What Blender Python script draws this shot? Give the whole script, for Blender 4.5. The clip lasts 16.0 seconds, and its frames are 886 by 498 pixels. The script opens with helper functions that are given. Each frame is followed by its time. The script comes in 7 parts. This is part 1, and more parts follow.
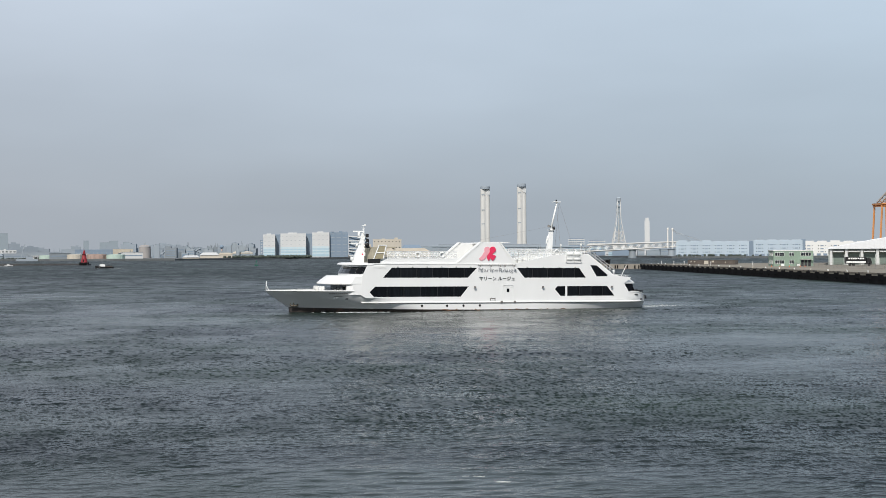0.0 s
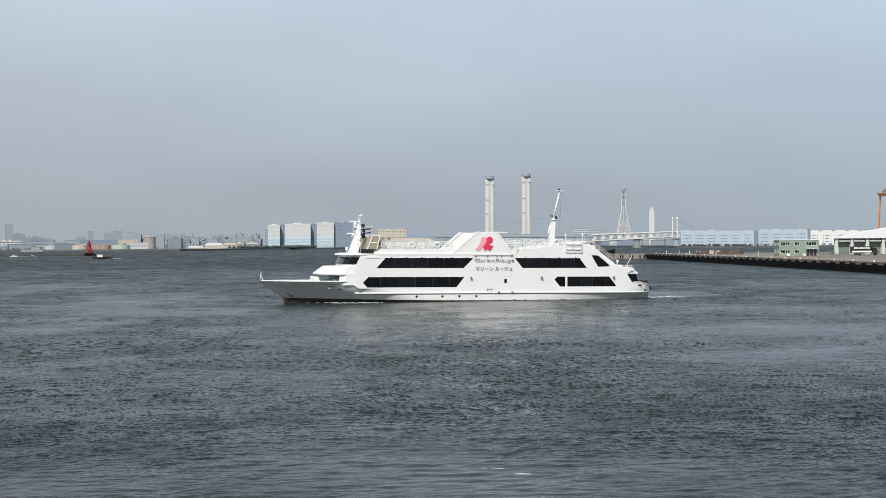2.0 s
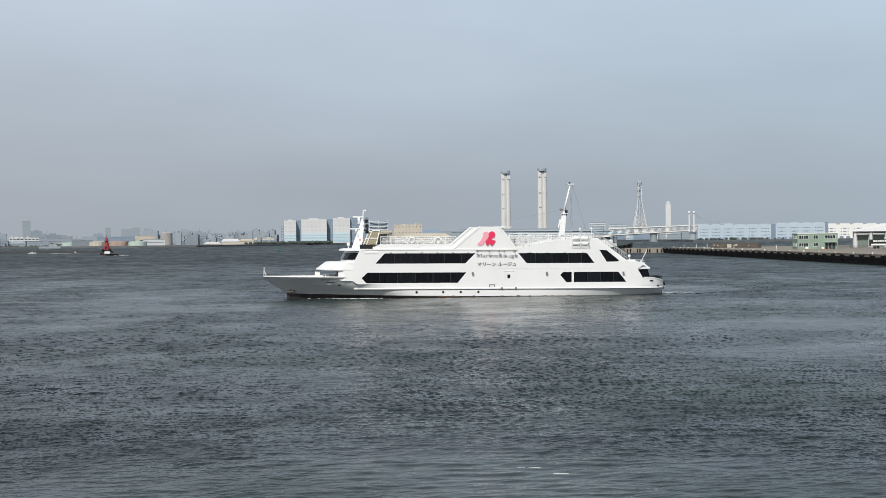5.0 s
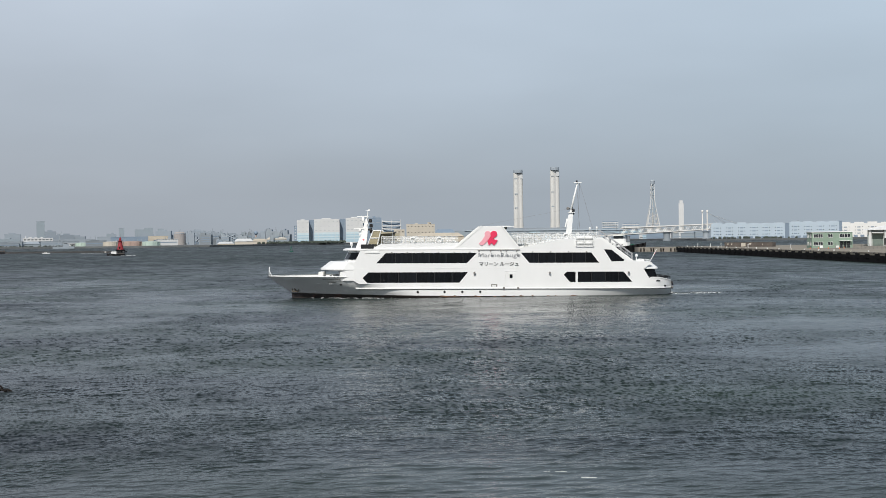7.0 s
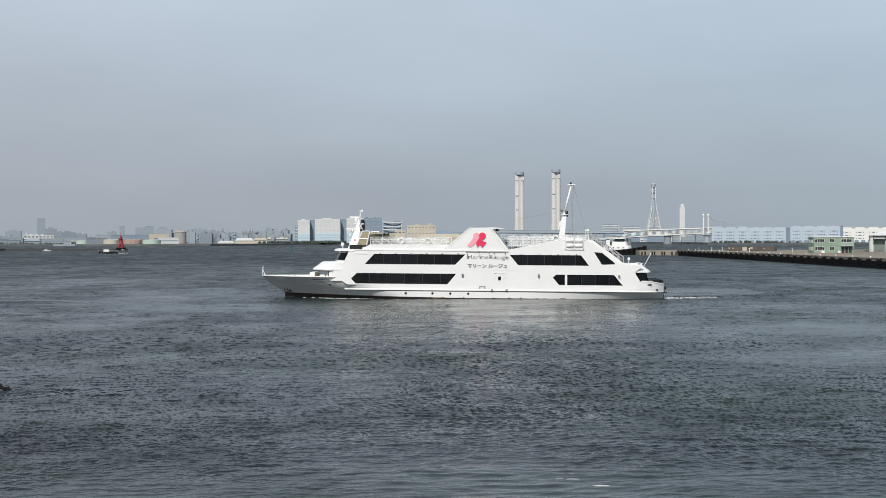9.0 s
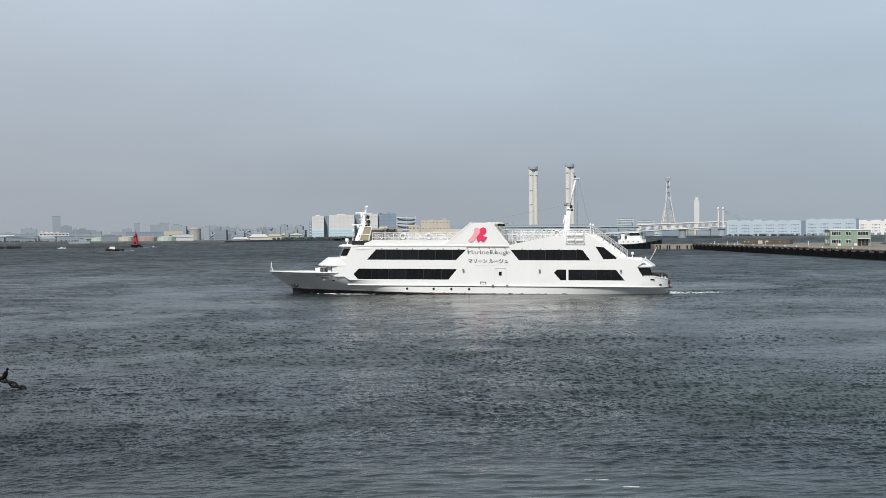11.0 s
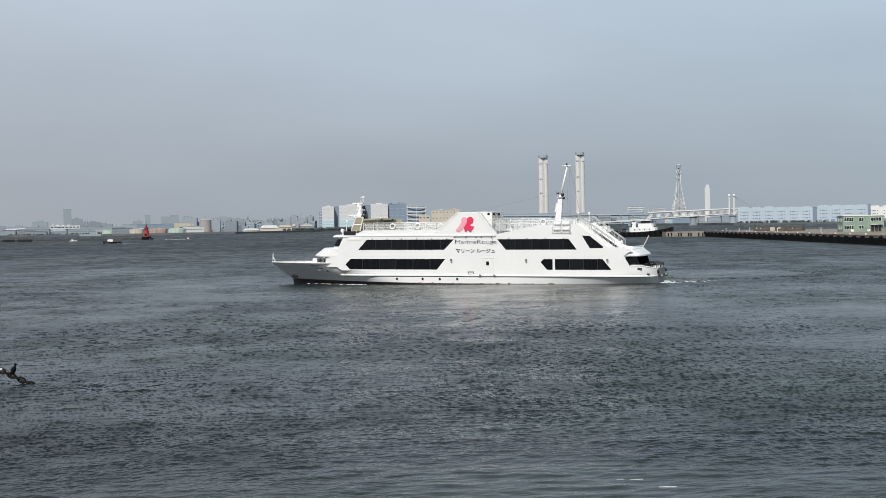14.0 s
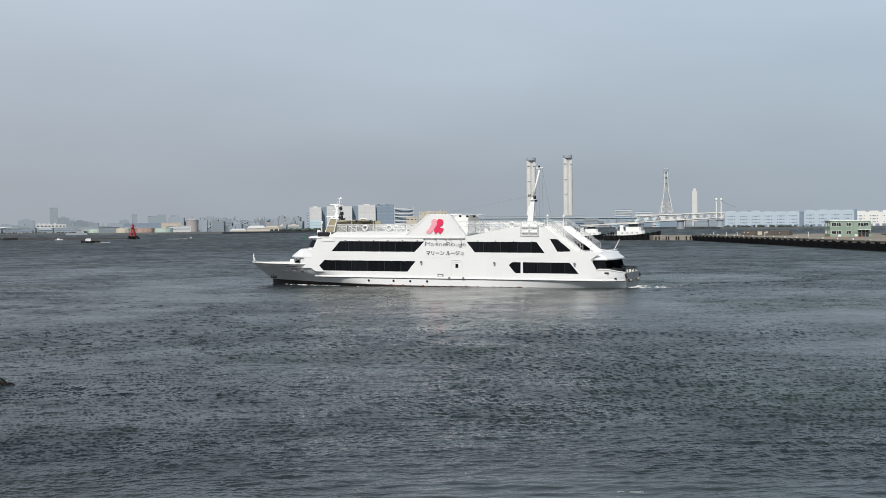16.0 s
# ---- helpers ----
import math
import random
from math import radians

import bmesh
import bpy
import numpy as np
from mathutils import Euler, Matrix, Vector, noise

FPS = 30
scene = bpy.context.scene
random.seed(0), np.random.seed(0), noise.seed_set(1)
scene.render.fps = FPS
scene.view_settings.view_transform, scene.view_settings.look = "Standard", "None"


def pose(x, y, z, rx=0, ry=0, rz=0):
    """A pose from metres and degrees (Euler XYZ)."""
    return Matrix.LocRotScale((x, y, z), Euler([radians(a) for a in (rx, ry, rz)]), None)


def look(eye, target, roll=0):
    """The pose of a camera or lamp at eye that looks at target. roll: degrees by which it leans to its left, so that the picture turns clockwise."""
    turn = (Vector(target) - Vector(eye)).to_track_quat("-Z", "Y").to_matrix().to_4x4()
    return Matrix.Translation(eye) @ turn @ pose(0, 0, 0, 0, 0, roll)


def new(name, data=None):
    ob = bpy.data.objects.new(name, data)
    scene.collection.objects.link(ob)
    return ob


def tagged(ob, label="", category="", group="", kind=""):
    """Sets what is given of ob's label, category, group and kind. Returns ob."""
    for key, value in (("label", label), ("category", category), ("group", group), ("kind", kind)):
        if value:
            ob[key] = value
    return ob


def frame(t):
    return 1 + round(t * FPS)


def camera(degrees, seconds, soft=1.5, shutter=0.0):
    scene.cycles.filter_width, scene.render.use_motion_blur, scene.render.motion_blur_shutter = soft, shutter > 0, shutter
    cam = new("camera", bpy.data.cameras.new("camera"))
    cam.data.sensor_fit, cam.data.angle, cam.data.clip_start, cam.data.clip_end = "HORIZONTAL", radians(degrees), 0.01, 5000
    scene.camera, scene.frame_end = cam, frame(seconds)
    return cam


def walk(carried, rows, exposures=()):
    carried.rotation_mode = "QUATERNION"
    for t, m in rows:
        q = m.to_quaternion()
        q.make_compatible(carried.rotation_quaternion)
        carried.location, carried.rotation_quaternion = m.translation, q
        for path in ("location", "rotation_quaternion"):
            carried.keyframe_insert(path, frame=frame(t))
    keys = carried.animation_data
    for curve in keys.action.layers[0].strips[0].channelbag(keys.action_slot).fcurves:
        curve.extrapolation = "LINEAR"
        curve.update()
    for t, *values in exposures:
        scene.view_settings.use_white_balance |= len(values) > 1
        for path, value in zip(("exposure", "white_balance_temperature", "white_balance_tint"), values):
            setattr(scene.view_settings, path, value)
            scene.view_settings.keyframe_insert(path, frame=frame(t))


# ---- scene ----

cam = camera(38.42, 16.0, soft=0.8)

# eye x, y; yaw to the right, pitch up, lean (degrees)
CAMERA_ROWS = [
    (0, 0.00, 0.00, 1.510, 0.197, -0.285),
    (0.5, -0.07, 0.00, 1.427, 0.145, -0.217),
    (1, -0.13, 0.01, 1.585, -0.003, -0.094),
    (1.5, -0.19, 0.03, 1.468, -0.275, -0.141),
    (2, -0.26, 0.05, 1.309, -0.250, -0.360),
    (2.5, -0.32, 0.08, 1.033, -0.106, -0.584),
    (3, -0.37, 0.12, 0.935, -0.057, -0.639),
    (3.5, -0.43, 0.17, 0.913, -0.087, -0.496),
    (6, -0.69, 0.51, 0.183, -0.628, -0.813),
    (6.5, -0.74, 0.60, -0.019, -0.614, -0.813),
    (7, -0.78, 0.70, 0.021, -0.488, -0.742),
    (7.5, -0.83, 0.80, -0.078, -0.390, -0.657),
    (8, -0.87, 0.92, -0.080, -0.235, -0.369),
    (8.5, -0.91, 1.04, -0.017, -0.256, -0.283),
    (9, -0.95, 1.17, -0.001, -0.434, -0.169),
    (11.5, -1.12, 1.92, -0.865, -0.791, -0.743),
    (12, -1.15, 2.09, -1.076, -1.054, -0.959),
    (12.5, -1.18, 2.28, -1.159, -0.883, -1.094),
    (13, -1.21, 2.46, -1.184, -0.889, -1.126),
    (13.5, -1.23, 2.66, -1.180, -0.835, -1.167),
    (14, -1.26, 2.86, -1.111, -1.116, -1.025),
    (14.5, -1.28, 3.07, -1.142, -1.533, -0.868),
    (15, -1.30, 3.29, -0.903, -1.447, -0.746),
    (15.5, -1.32, 3.52, -0.724, -1.298, -0.593),
    (16, -1.33, 3.75, -0.539, -1.043, -0.571),
]

EYE_HEIGHT = 7.0


def camera_pose(x, y, yaw, pitch, lean):
    return pose(x, y, EYE_HEIGHT, 90 + pitch, 0, -yaw) @ pose(0, 0, 0, 0, 0, lean)


walk(cam, [(t, camera_pose(x, y, yaw, pitch, lean)) for t, x, y, yaw, pitch, lean in CAMERA_ROWS],
     [(0, 0.0), (3, 0.0), (8, -0.07), (16, -0.07)])

# ---- world, sun ----
SUN_TO = Vector((-0.20, -0.68, 0.72)).normalized()
world = bpy.data.worlds.new("world")
scene.world = world
world.use_nodes = True
nt = world.node_tree
nt.nodes.clear()
sky = nt.nodes.new("ShaderNodeTexSky")
sky.sky_type = "NISHITA"
sky.sun_disc = False
sky.sun_elevation = math.asin(SUN_TO.z)
sky.sun_rotation = math.atan2(SUN_TO.x, SUN_TO.y)
sky.air_density, sky.dust_density, sky.ozone_density = 1.0, 3.0, 1.0
# thin high overcast over the blue: grey haze low down, paler higher up, soft cloud veils
coord = nt.nodes.new("ShaderNodeTexCoord")
split = nt.nodes.new("ShaderNodeSeparateXYZ")
nt.links.new(coord.outputs["Generated"], split.inputs[0])
ramp = nt.nodes.new("ShaderNodeValToRGB")
e = ramp.color_ramp.elements
e[0].position, e[0].color = 0.0, (3.48, 3.94, 4.45, 1)
e[1].position, e[1].color = 0.2, (4.85, 5.62, 6.5, 1)
for at, col in ((0.035, (3.38, 3.84, 4.40, 1)), (0.09, (3.85, 4.45, 5.16, 1)), (0.30, (3.8, 4.4, 5.2, 1)), (0.60, (2.5, 3.0, 3.7, 1))):
    k = e.new(at)
    k.color = col
nt.links.new(split.outputs["Z"], ramp.inputs[0])
scale = nt.nodes.new("ShaderNodeMapping")
scale.inputs["Scale"].default_value = (2.2, 2.2, 7.0)
nt.links.new(coord.outputs["Generated"], scale.inputs[0])
veil = nt.nodes.new("ShaderNodeTexNoise")
veil.inputs["Scale"].default_value = 1.6
veil.inputs["Detail"].default_value = 4
veil.inputs["Roughness"].default_value = 0.45
nt.links.new(scale.outputs[0], veil.inputs["Vector"])
veil_range = nt.nodes.new("ShaderNodeMapRange")
veil_range.inputs["From Min"].default_value, veil_range.inputs["From Max"].default_value = 0.3, 0.7
veil_range.inputs["To Min"].default_value, veil_range.inputs["To Max"].default_value = 0.93, 1.07
nt.links.new(veil.outputs["Fac"], veil_range.inputs[0])
times_veil = nt.nodes.new("ShaderNodeMix")
times_veil.data_type, times_veil.blend_type = "RGBA", "MULTIPLY"
times_veil.inputs[0].default_value = 1.0
nt.links.new(ramp.outputs[0], times_veil.inputs[6])
nt.links.new(veil_range.outputs[0], times_veil.inputs[7])
mix = nt.nodes.new("ShaderNodeMix")
mix.data_type = "RGBA"
mix.inputs[0].default_value = 0.9
nt.links.new(sky.outputs[0], mix.inputs[6])
side = nt.nodes.new("ShaderNodeMapRange")
side.inputs["From Min"].default_value, side.inputs["From Max"].default_value = -0.35, 0.35
nt.links.new(split.outputs["X"], side.inputs[0])
tone = nt.nodes.new("ShaderNodeMix")
tone.data_type = "RGBA"
tone.inputs[6].default_value, tone.inputs[7].default_value = (1.035, 1.0, 0.99, 1), (0.985, 1.018, 1.03, 1)
nt.links.new(side.outputs[0], tone.inputs[0])
toned = nt.nodes.new("ShaderNodeMix")
toned.data_type, toned.blend_type = "RGBA", "MULTIPLY"
toned.inputs[0].default_value = 1.0
nt.links.new(times_veil.outputs[2], toned.inputs[6])
nt.links.new(tone.outputs[2], toned.inputs[7])
nt.links.new(toned.outputs[2], mix.inputs[7])
back = nt.nodes.new("ShaderNodeBackground")
back.inputs[1].default_value = 0.115
nt.links.new(mix.outputs[2], back.inputs[0])
out = nt.nodes.new("ShaderNodeOutputWorld")
nt.links.new(back.outputs[0], out.inputs[0])

sun = new("sun", bpy.data.lights.new("sun", "SUN"))
sun.data.energy, sun.data.angle, sun.data.color = 4.2, radians(1.2), (1.0, 0.95, 0.88)
sun.matrix_basis = look(SUN_TO * 100, (0, 0, 0))

# ---- materials ----


def material(name, color, rough=0.6, metal=0.0, vary=0.15, size=1.0, stretch=(1, 1, 1), bump=0.0, bump_size=None, stain=None, stain_at=0.62, per_thing=0.0, spec=0.5):
    """Painted or bare surface: two scales of tone, optional stains and fine relief, in metres."""
    m = bpy.data.materials.new(name)
    m.use_nodes = True
    t = m.node_tree
    b = t.nodes["Principled BSDF"]
    b.inputs["Roughness"].default_value, b.inputs["Metallic"].default_value = rough, metal
    b.inputs["Specular IOR Level"].default_value = spec
    tc = t.nodes.new("ShaderNodeTexCoord")
    mp = t.nodes.new("ShaderNodeMapping")
    mp.inputs["Scale"].default_value = stretch
    t.links.new(tc.outputs["Object"], mp.inputs[0])
    big, fine = t.nodes.new("ShaderNodeTexNoise"), t.nodes.new("ShaderNodeTexNoise")
    big.inputs["Scale"].default_value, fine.inputs["Scale"].default_value = 1 / size, 9 / size
    big.inputs["Detail"].default_value = fine.inputs["Detail"].default_value = 3
    for n in (big, fine):
        t.links.new(mp.outputs[0], n.inputs["Vector"])
    add = t.nodes.new("ShaderNodeMath")
    add.operation = "MULTIPLY_ADD"
    add.inputs[1].default_value = 0.4
    t.links.new(fine.outputs["Fac"], add.inputs[0])
    t.links.new(big.outputs["Fac"], add.inputs[2])
    rng = t.nodes.new("ShaderNodeMapRange")
    rng.inputs["From Min"].default_value, rng.inputs["From Max"].default_value = 0.4, 1.0
    rng.inputs["To Min"].default_value, rng.inputs["To Max"].default_value = 1 - vary, 1 + vary
    t.links.new(add.outputs[0], rng.inputs[0])
    mul = t.nodes.new("ShaderNodeMix")
    mul.data_type, mul.blend_type = "RGBA", "MULTIPLY"
    mul.inputs[0].default_value = 1
    mul.inputs[6].default_value = (*color, 1)
    t.links.new(rng.outputs[0], mul.inputs[7])
    last = mul.outputs[2]
    if per_thing:
        info = t.nodes.new("ShaderNodeObjectInfo")
        r2 = t.nodes.new("ShaderNodeMapRange")
        r2.inputs["To Min"].default_value, r2.inputs["To Max"].default_value = 1 - per_thing, 1 + per_thing
        t.links.new(info.outputs["Random"], r2.inputs[0])
        m2 = t.nodes.new("ShaderNodeMix")
        m2.data_type, m2.blend_type = "RGBA", "MULTIPLY"
        m2.inputs[0].default_value = 1
        t.links.new(last, m2.inputs[6])
        t.links.new(r2.outputs[0], m2.inputs[7])
        last = m2.outputs[2]
    if stain:
        st = t.nodes.new("ShaderNodeMapRange")
        st.inputs["From Min"].default_value, st.inputs["From Max"].default_value = stain_at, stain_at + 0.12
        t.links.new(big.outputs["Fac"], st.inputs[0])
        m3 = t.nodes.new("ShaderNodeMix")
        m3.data_type = "RGBA"
        m3.inputs[7].default_value = (*stain, 1)
        t.links.new(st.outputs[0], m3.inputs[0])
        t.links.new(last, m3.inputs[6])
        last = m3.outputs[2]
    t.links.new(last, b.inputs["Base Color"])
    if bump:
        bp = t.nodes.new("ShaderNodeBump")
        bp.inputs["Strength"].default_value = 1
        bp.inputs["Distance"].default_value = bump
        t.links.new(fine.outputs["Fac"], bp.inputs["Height"])
        t.links.new(bp.outputs[0], b.inputs["Normal"])
    return m


def water_material():
    m = bpy.data.materials.new("harbour_water")
    m.use_nodes = True
    t = m.node_tree
    b = t.nodes["Principled BSDF"]
    b.inputs["IOR"].default_value = 1.333
    b.inputs["Specular IOR Level"].default_value = 0.42
    tc = t.nodes.new("ShaderNodeTexCoord")
    reach = t.nodes.new("ShaderNodeVectorMath")
    reach.operation = "LENGTH"
    t.links.new(tc.outputs["Object"], reach.inputs[0])
    ruffle = t.nodes.new("ShaderNodeAttribute")
    ruffle.attribute_name = "ruffle"

    def field(size, stretch, turn, detail, rough=0.5):
        mp = t.nodes.new("ShaderNodeMapping")
        mp.inputs["Scale"].default_value = (*stretch, 1)
        mp.inputs["Rotation"].default_value = (0, 0, radians(turn))
        t.links.new(tc.outputs["Object"], mp.inputs[0])
        n = t.nodes.new("ShaderNodeTexNoise")
        n.inputs["Scale"].default_value, n.inputs["Detail"].default_value = size, detail
        n.inputs["Roughness"].default_value = rough
        t.links.new(mp.outputs[0], n.inputs["Vector"])
        return n.outputs["Fac"]

    def product(p, q):
        a = t.nodes.new("ShaderNodeMath")
        a.operation = "MULTIPLY"
        t.links.new(p, a.inputs[0])
        t.links.new(q, a.inputs[1])
        return a.outputs[0]

    def ranged(sock, *values):
        a = t.nodes.new("ShaderNodeMapRange")
        for k, value in zip(("From Min", "From Max", "To Min", "To Max"), values):
            a.inputs[k].default_value = value
        t.links.new(sock, a.inputs[0])
        return a.outputs[0]

    # wavelets finer than the sheet's own relief: rougher further out and where the wind ruffles it
    rough = ranged(reach.outputs["Value"], *WATER_ROUGH)
    patch = ranged(field(0.16, (0.9, 1.0), 5, 7, 0.62), 0.36, 0.64, 0.75, 1.25)
    wind = product(patch, ranged(ruffle.outputs["Fac"], 0.1, 1.2, 0.62, 1.1))
    t.links.new(product(rough, wind), b.inputs["Roughness"])
    # silt tints the body of the water in broad patches
    tint = t.nodes.new("ShaderNodeMix")
    tint.data_type = "RGBA"
    tint.inputs[6].default_value, tint.inputs[7].default_value = (0.006, 0.009, 0.012, 1), (0.014, 0.025, 0.018, 1)
    t.links.new(ranged(field(0.05, (0.5, 1.0), 0, 4), 0.35, 0.65, 0.0, 1.0), tint.inputs[0])
    t.links.new(tint.outputs[2], b.inputs["Base Color"])
    bp = t.nodes.new("ShaderNodeBump")
    bp.inputs["Strength"].default_value = 1.0
    bp.inputs["Distance"].default_value = 0.02
    t.links.new(product(field(8.0, (0.7, 1.0), 8, 4, 0.55), ranged(ruffle.outputs["Fac"], 0.1, 1.2, 0.15, 1.1)), bp.inputs["Height"])
    # the slope of the chop, from the sheet
    lie = t.nodes.new("ShaderNodeAttribute")
    lie.attribute_name = "lie"
    t.links.new(lie.outputs["Vector"], bp.inputs["Normal"])
    t.links.new(bp.outputs[0], b.inputs["Normal"])
    return m


# metres from the shore, roughness near and far
WATER_ROUGH = (60, 450, 0.27, 0.49)
WATER = water_material()
HULL_WHITE = material("white_ship_paint", (0.76, 0.77, 0.77), 0.32, vary=0.03, size=4.0, stretch=(1, 1, 0.3))
TRIM_WHITE = material("white_trim_paint", (0.78, 0.79, 0.78), 0.4, vary=0.04, size=1.5)
BOOT = material("dark_boot_topping", (0.03, 0.024, 0.022), 0.5, vary=0.4, size=1.5, stain=(0.10, 0.045, 0.03))
TINT_GLASS = material("dark_tinted_glass", (0.006, 0.007, 0.009), 0.05, vary=0.6, size=0.8, stretch=(2.5, 1, 0.2), per_thing=0.4, spec=0.25)
BLACK_PAINT = material("black_paint", (0.012, 0.012, 0.013), 0.45, vary=0.2)
DECK = material("pale_deck_paint", (0.52, 0.50, 0.44), 0.7, vary=0.12)
LOGO_RED = material("crimson_enamel", (0.72, 0.03, 0.10), 0.45, vary=0.04)
LOGO_PINK = material("pink_enamel", (0.80, 0.36, 0.42), 0.45, vary=0.04)
LETTER_GREY = material("grey_letter_metal", (0.24, 0.25, 0.27), 0.4, vary=0.15)
RAIL_GREY = material("galvanised_rail_grey", (0.42, 0.43, 0.44), 0.5, vary=0.1)
LETTER = material("dark_letter_metal", (0.04, 0.045, 0.05), 0.4, vary=0.15)
RUST = material("rust_stain", (0.16, 0.09, 0.055), 0.85, vary=0.5, size=0.5)
STEEL = material("weathered_steel", (0.22, 0.21, 0.20), 0.55, 0.3, vary=0.3)
CONCRETE = material("weathered_concrete", (0.24, 0.22, 0.19), 0.9, vary=0.3, size=3.0, stain=(0.09, 0.08, 0.07))
BRIGHT_CLAD = material("bright_white_cladding", (0.70, 0.70, 0.68), 0.7, vary=0.05, size=20)
QUAY_TOP = material("quay_surface", (0.21, 0.19, 0.155), 0.9, vary=0.2, size=12)
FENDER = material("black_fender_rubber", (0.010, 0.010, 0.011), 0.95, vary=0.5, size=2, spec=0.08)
LAND = material("reclaimed_land", (0.105, 0.115, 0.12), 0.95, vary=0.3, size=60)
GREEN_WALL = material("sage_green_panel", (0.22, 0.30, 0.24), 0.7, vary=0.08, size=4)
GLASS_DARK = material("dark_window_glass", (0.02, 0.025, 0.03), 0.1, vary=0.3)
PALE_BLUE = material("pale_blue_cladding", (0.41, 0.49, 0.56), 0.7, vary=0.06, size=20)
# slate cladding, and the painted shade of far end faces and recesses
SHADE_BLUE = material("slate_and_shade_blue", (0.19, 0.25, 0.32), 0.7, vary=0.08, size=20)
WHITE_CLAD = material("white_cladding", (0.55, 0.56, 0.56), 0.7, vary=0.06, size=20)
SEA_STRIPE = material("sea_blue_cladding", (0.36, 0.50, 0.58), 0.7, vary=0.12, size=30, stretch=(1, 1, 6))
CREAM = material("cream_render", (0.50, 0.46, 0.39), 0.8, vary=0.08, size=12)
TAN = material("tan_roofing", (0.46, 0.41, 0.33), 0.8, vary=0.1, size=12)
# far greys: distance haze is mixed into the base colours
GREY_HAZE = material("haze_grey_cladding", (0.29, 0.33, 0.37), 0.9, vary=0.05, size=60, spec=0.1)
FAR_GREY = material("haze_tinted_pale_grey", (0.27, 0.315, 0.35), 1.0, vary=0.04, size=60, spec=0.0)
HAZE_CITY = material("haze_tinted_concrete", (0.265, 0.305, 0.345), 1.0, vary=0.05, size=40, per_thing=0.06, spec=0.0)
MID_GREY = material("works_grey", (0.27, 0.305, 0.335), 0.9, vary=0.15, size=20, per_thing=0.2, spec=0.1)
CHIMNEY = material("pale_chimney_concrete", (0.56, 0.555, 0.53), 0.8, vary=0.06, size=30)
RED = material("lighthouse_red", (0.26, 0.02, 0.028), 0.6, vary=0.15, size=2)
BUOY_GREEN = material("buoy_green", (0.02, 0.12, 0.08), 0.5, vary=0.2)
ORANGE = material("crane_orange", (0.46, 0.20, 0.07), 0.5, vary=0.1, size=3)
TANK_GREEN = material("pale_green_tank_paint", (0.42, 0.52, 0.46), 0.6, vary=0.05, size=10)
TANK_RUST = material("rusty_tank_paint", (0.38, 0.28, 0.24), 0.8, vary=0.3, size=10)
BRIDGE_WHITE = material("bridge_white_steel", (0.72, 0.70, 0.66), 0.6, vary=0.05, size=10)
TREE_GREEN = material("far_foliage", (0.055, 0.07, 0.058), 0.95, vary=0.4, size=6)
FOAM = material("sea_foam", (0.72, 0.75, 0.75), 0.9, vary=0.2, size=0.4, bump=0.03)
BROWN = material("brown_sheet_steel", (0.10, 0.085, 0.075), 0.8, vary=0.25, size=3)
CHAIN = material("rusty_chain_iron", (0.014, 0.011, 0.010), 0.7, vary=0.5, size=0.2, spec=0.15)
BIRD = material("dark_feathers", (0.005, 0.005, 0.006), 0.8, vary=0.3, size=0.1, spec=0.08)

# ---- mesh helpers ----


def box(bm, x0, x1, y0, y1, z0, z1, mat=0):
    v = [bm.verts.new((x, y, z)) for z in (z0, z1) for y in (y0, y1) for x in (x0, x1)]
    for q in ((0, 2, 3, 1), (4, 5, 7, 6), (0, 1, 5, 4), (2, 6, 7, 3), (0, 4, 6, 2), (1, 3, 7, 5)):
        bm.faces.new([v[i] for i in q]).material_index = mat
    return v


def tube(bm, p, q, r, r2=None, n=8, caps=True):
    """A round bar from p to q."""
    p, q = Vector(p), Vector(q)
    r2 = r if r2 is None else r2
    way = (q - p).normalized()
    side = way.cross(Vector((0, 0, 1)) if abs(way.z) < 0.95 else Vector((1, 0, 0))).normalized()
    other = way.cross(side)
    rings = []
    for c, rad in ((p, r), (q, r2)):
        rings.append([bm.verts.new(c + (side * math.cos(2 * math.pi * i / n) + other * math.sin(2 * math.pi * i / n)) * rad) for i in range(n)])
    for i in range(n):
        f = bm.faces.new((rings[0][i], rings[0][(i + 1) % n], rings[1][(i + 1) % n], rings[1][i]))
        f.smooth = n > 6
    if caps:
        bm.faces.new(rings[0][::-1])
        bm.faces.new(rings[1])


def rings_mesh(bm, profile, n=16, centre=(0, 0)):
    """A turned form: profile of (radius, z) from the bottom up."""
    rows = [[bm.verts.new((centre[0] + r * math.cos(2 * math.pi * i / n), centre[1] + r * math.sin(2 * math.pi * i / n), z)) for i in range(n)] for r, z in profile]
    for a, b in zip(rows, rows[1:]):
        for i in range(n):
            bm.faces.new((a[i], a[(i + 1) % n], b[(i + 1) % n], b[i])).smooth = True
    bm.faces.new(rows[0][::-1])
    bm.faces.new(rows[-1])
    for row in rows:
        for i in range(n):
            bm.edges.get((row[i], row[(i + 1) % n])).smooth = False


def prism(bm, outline, axis, a, b):
    """A plate: the outline (two coordinates, in order) swept along axis from a to b. axis 'y': outline is x, z; 'x': y, z; 'z': x, y."""
    def at(p, k):
        return {"y": (p[0], k, p[1]), "x": (k, p[0], p[1]), "z": (p[0], p[1], k)}[axis]
    lo, hi = [bm.verts.new(at(p, a)) for p in outline], [bm.verts.new(at(p, b)) for p in outline]
    bm.faces.new(lo[::-1])
    bm.faces.new(hi)
    for i in range(len(outline)):
        j = (i + 1) % len(outline)
        bm.faces.new((lo[i], lo[j], hi[j], hi[i]))


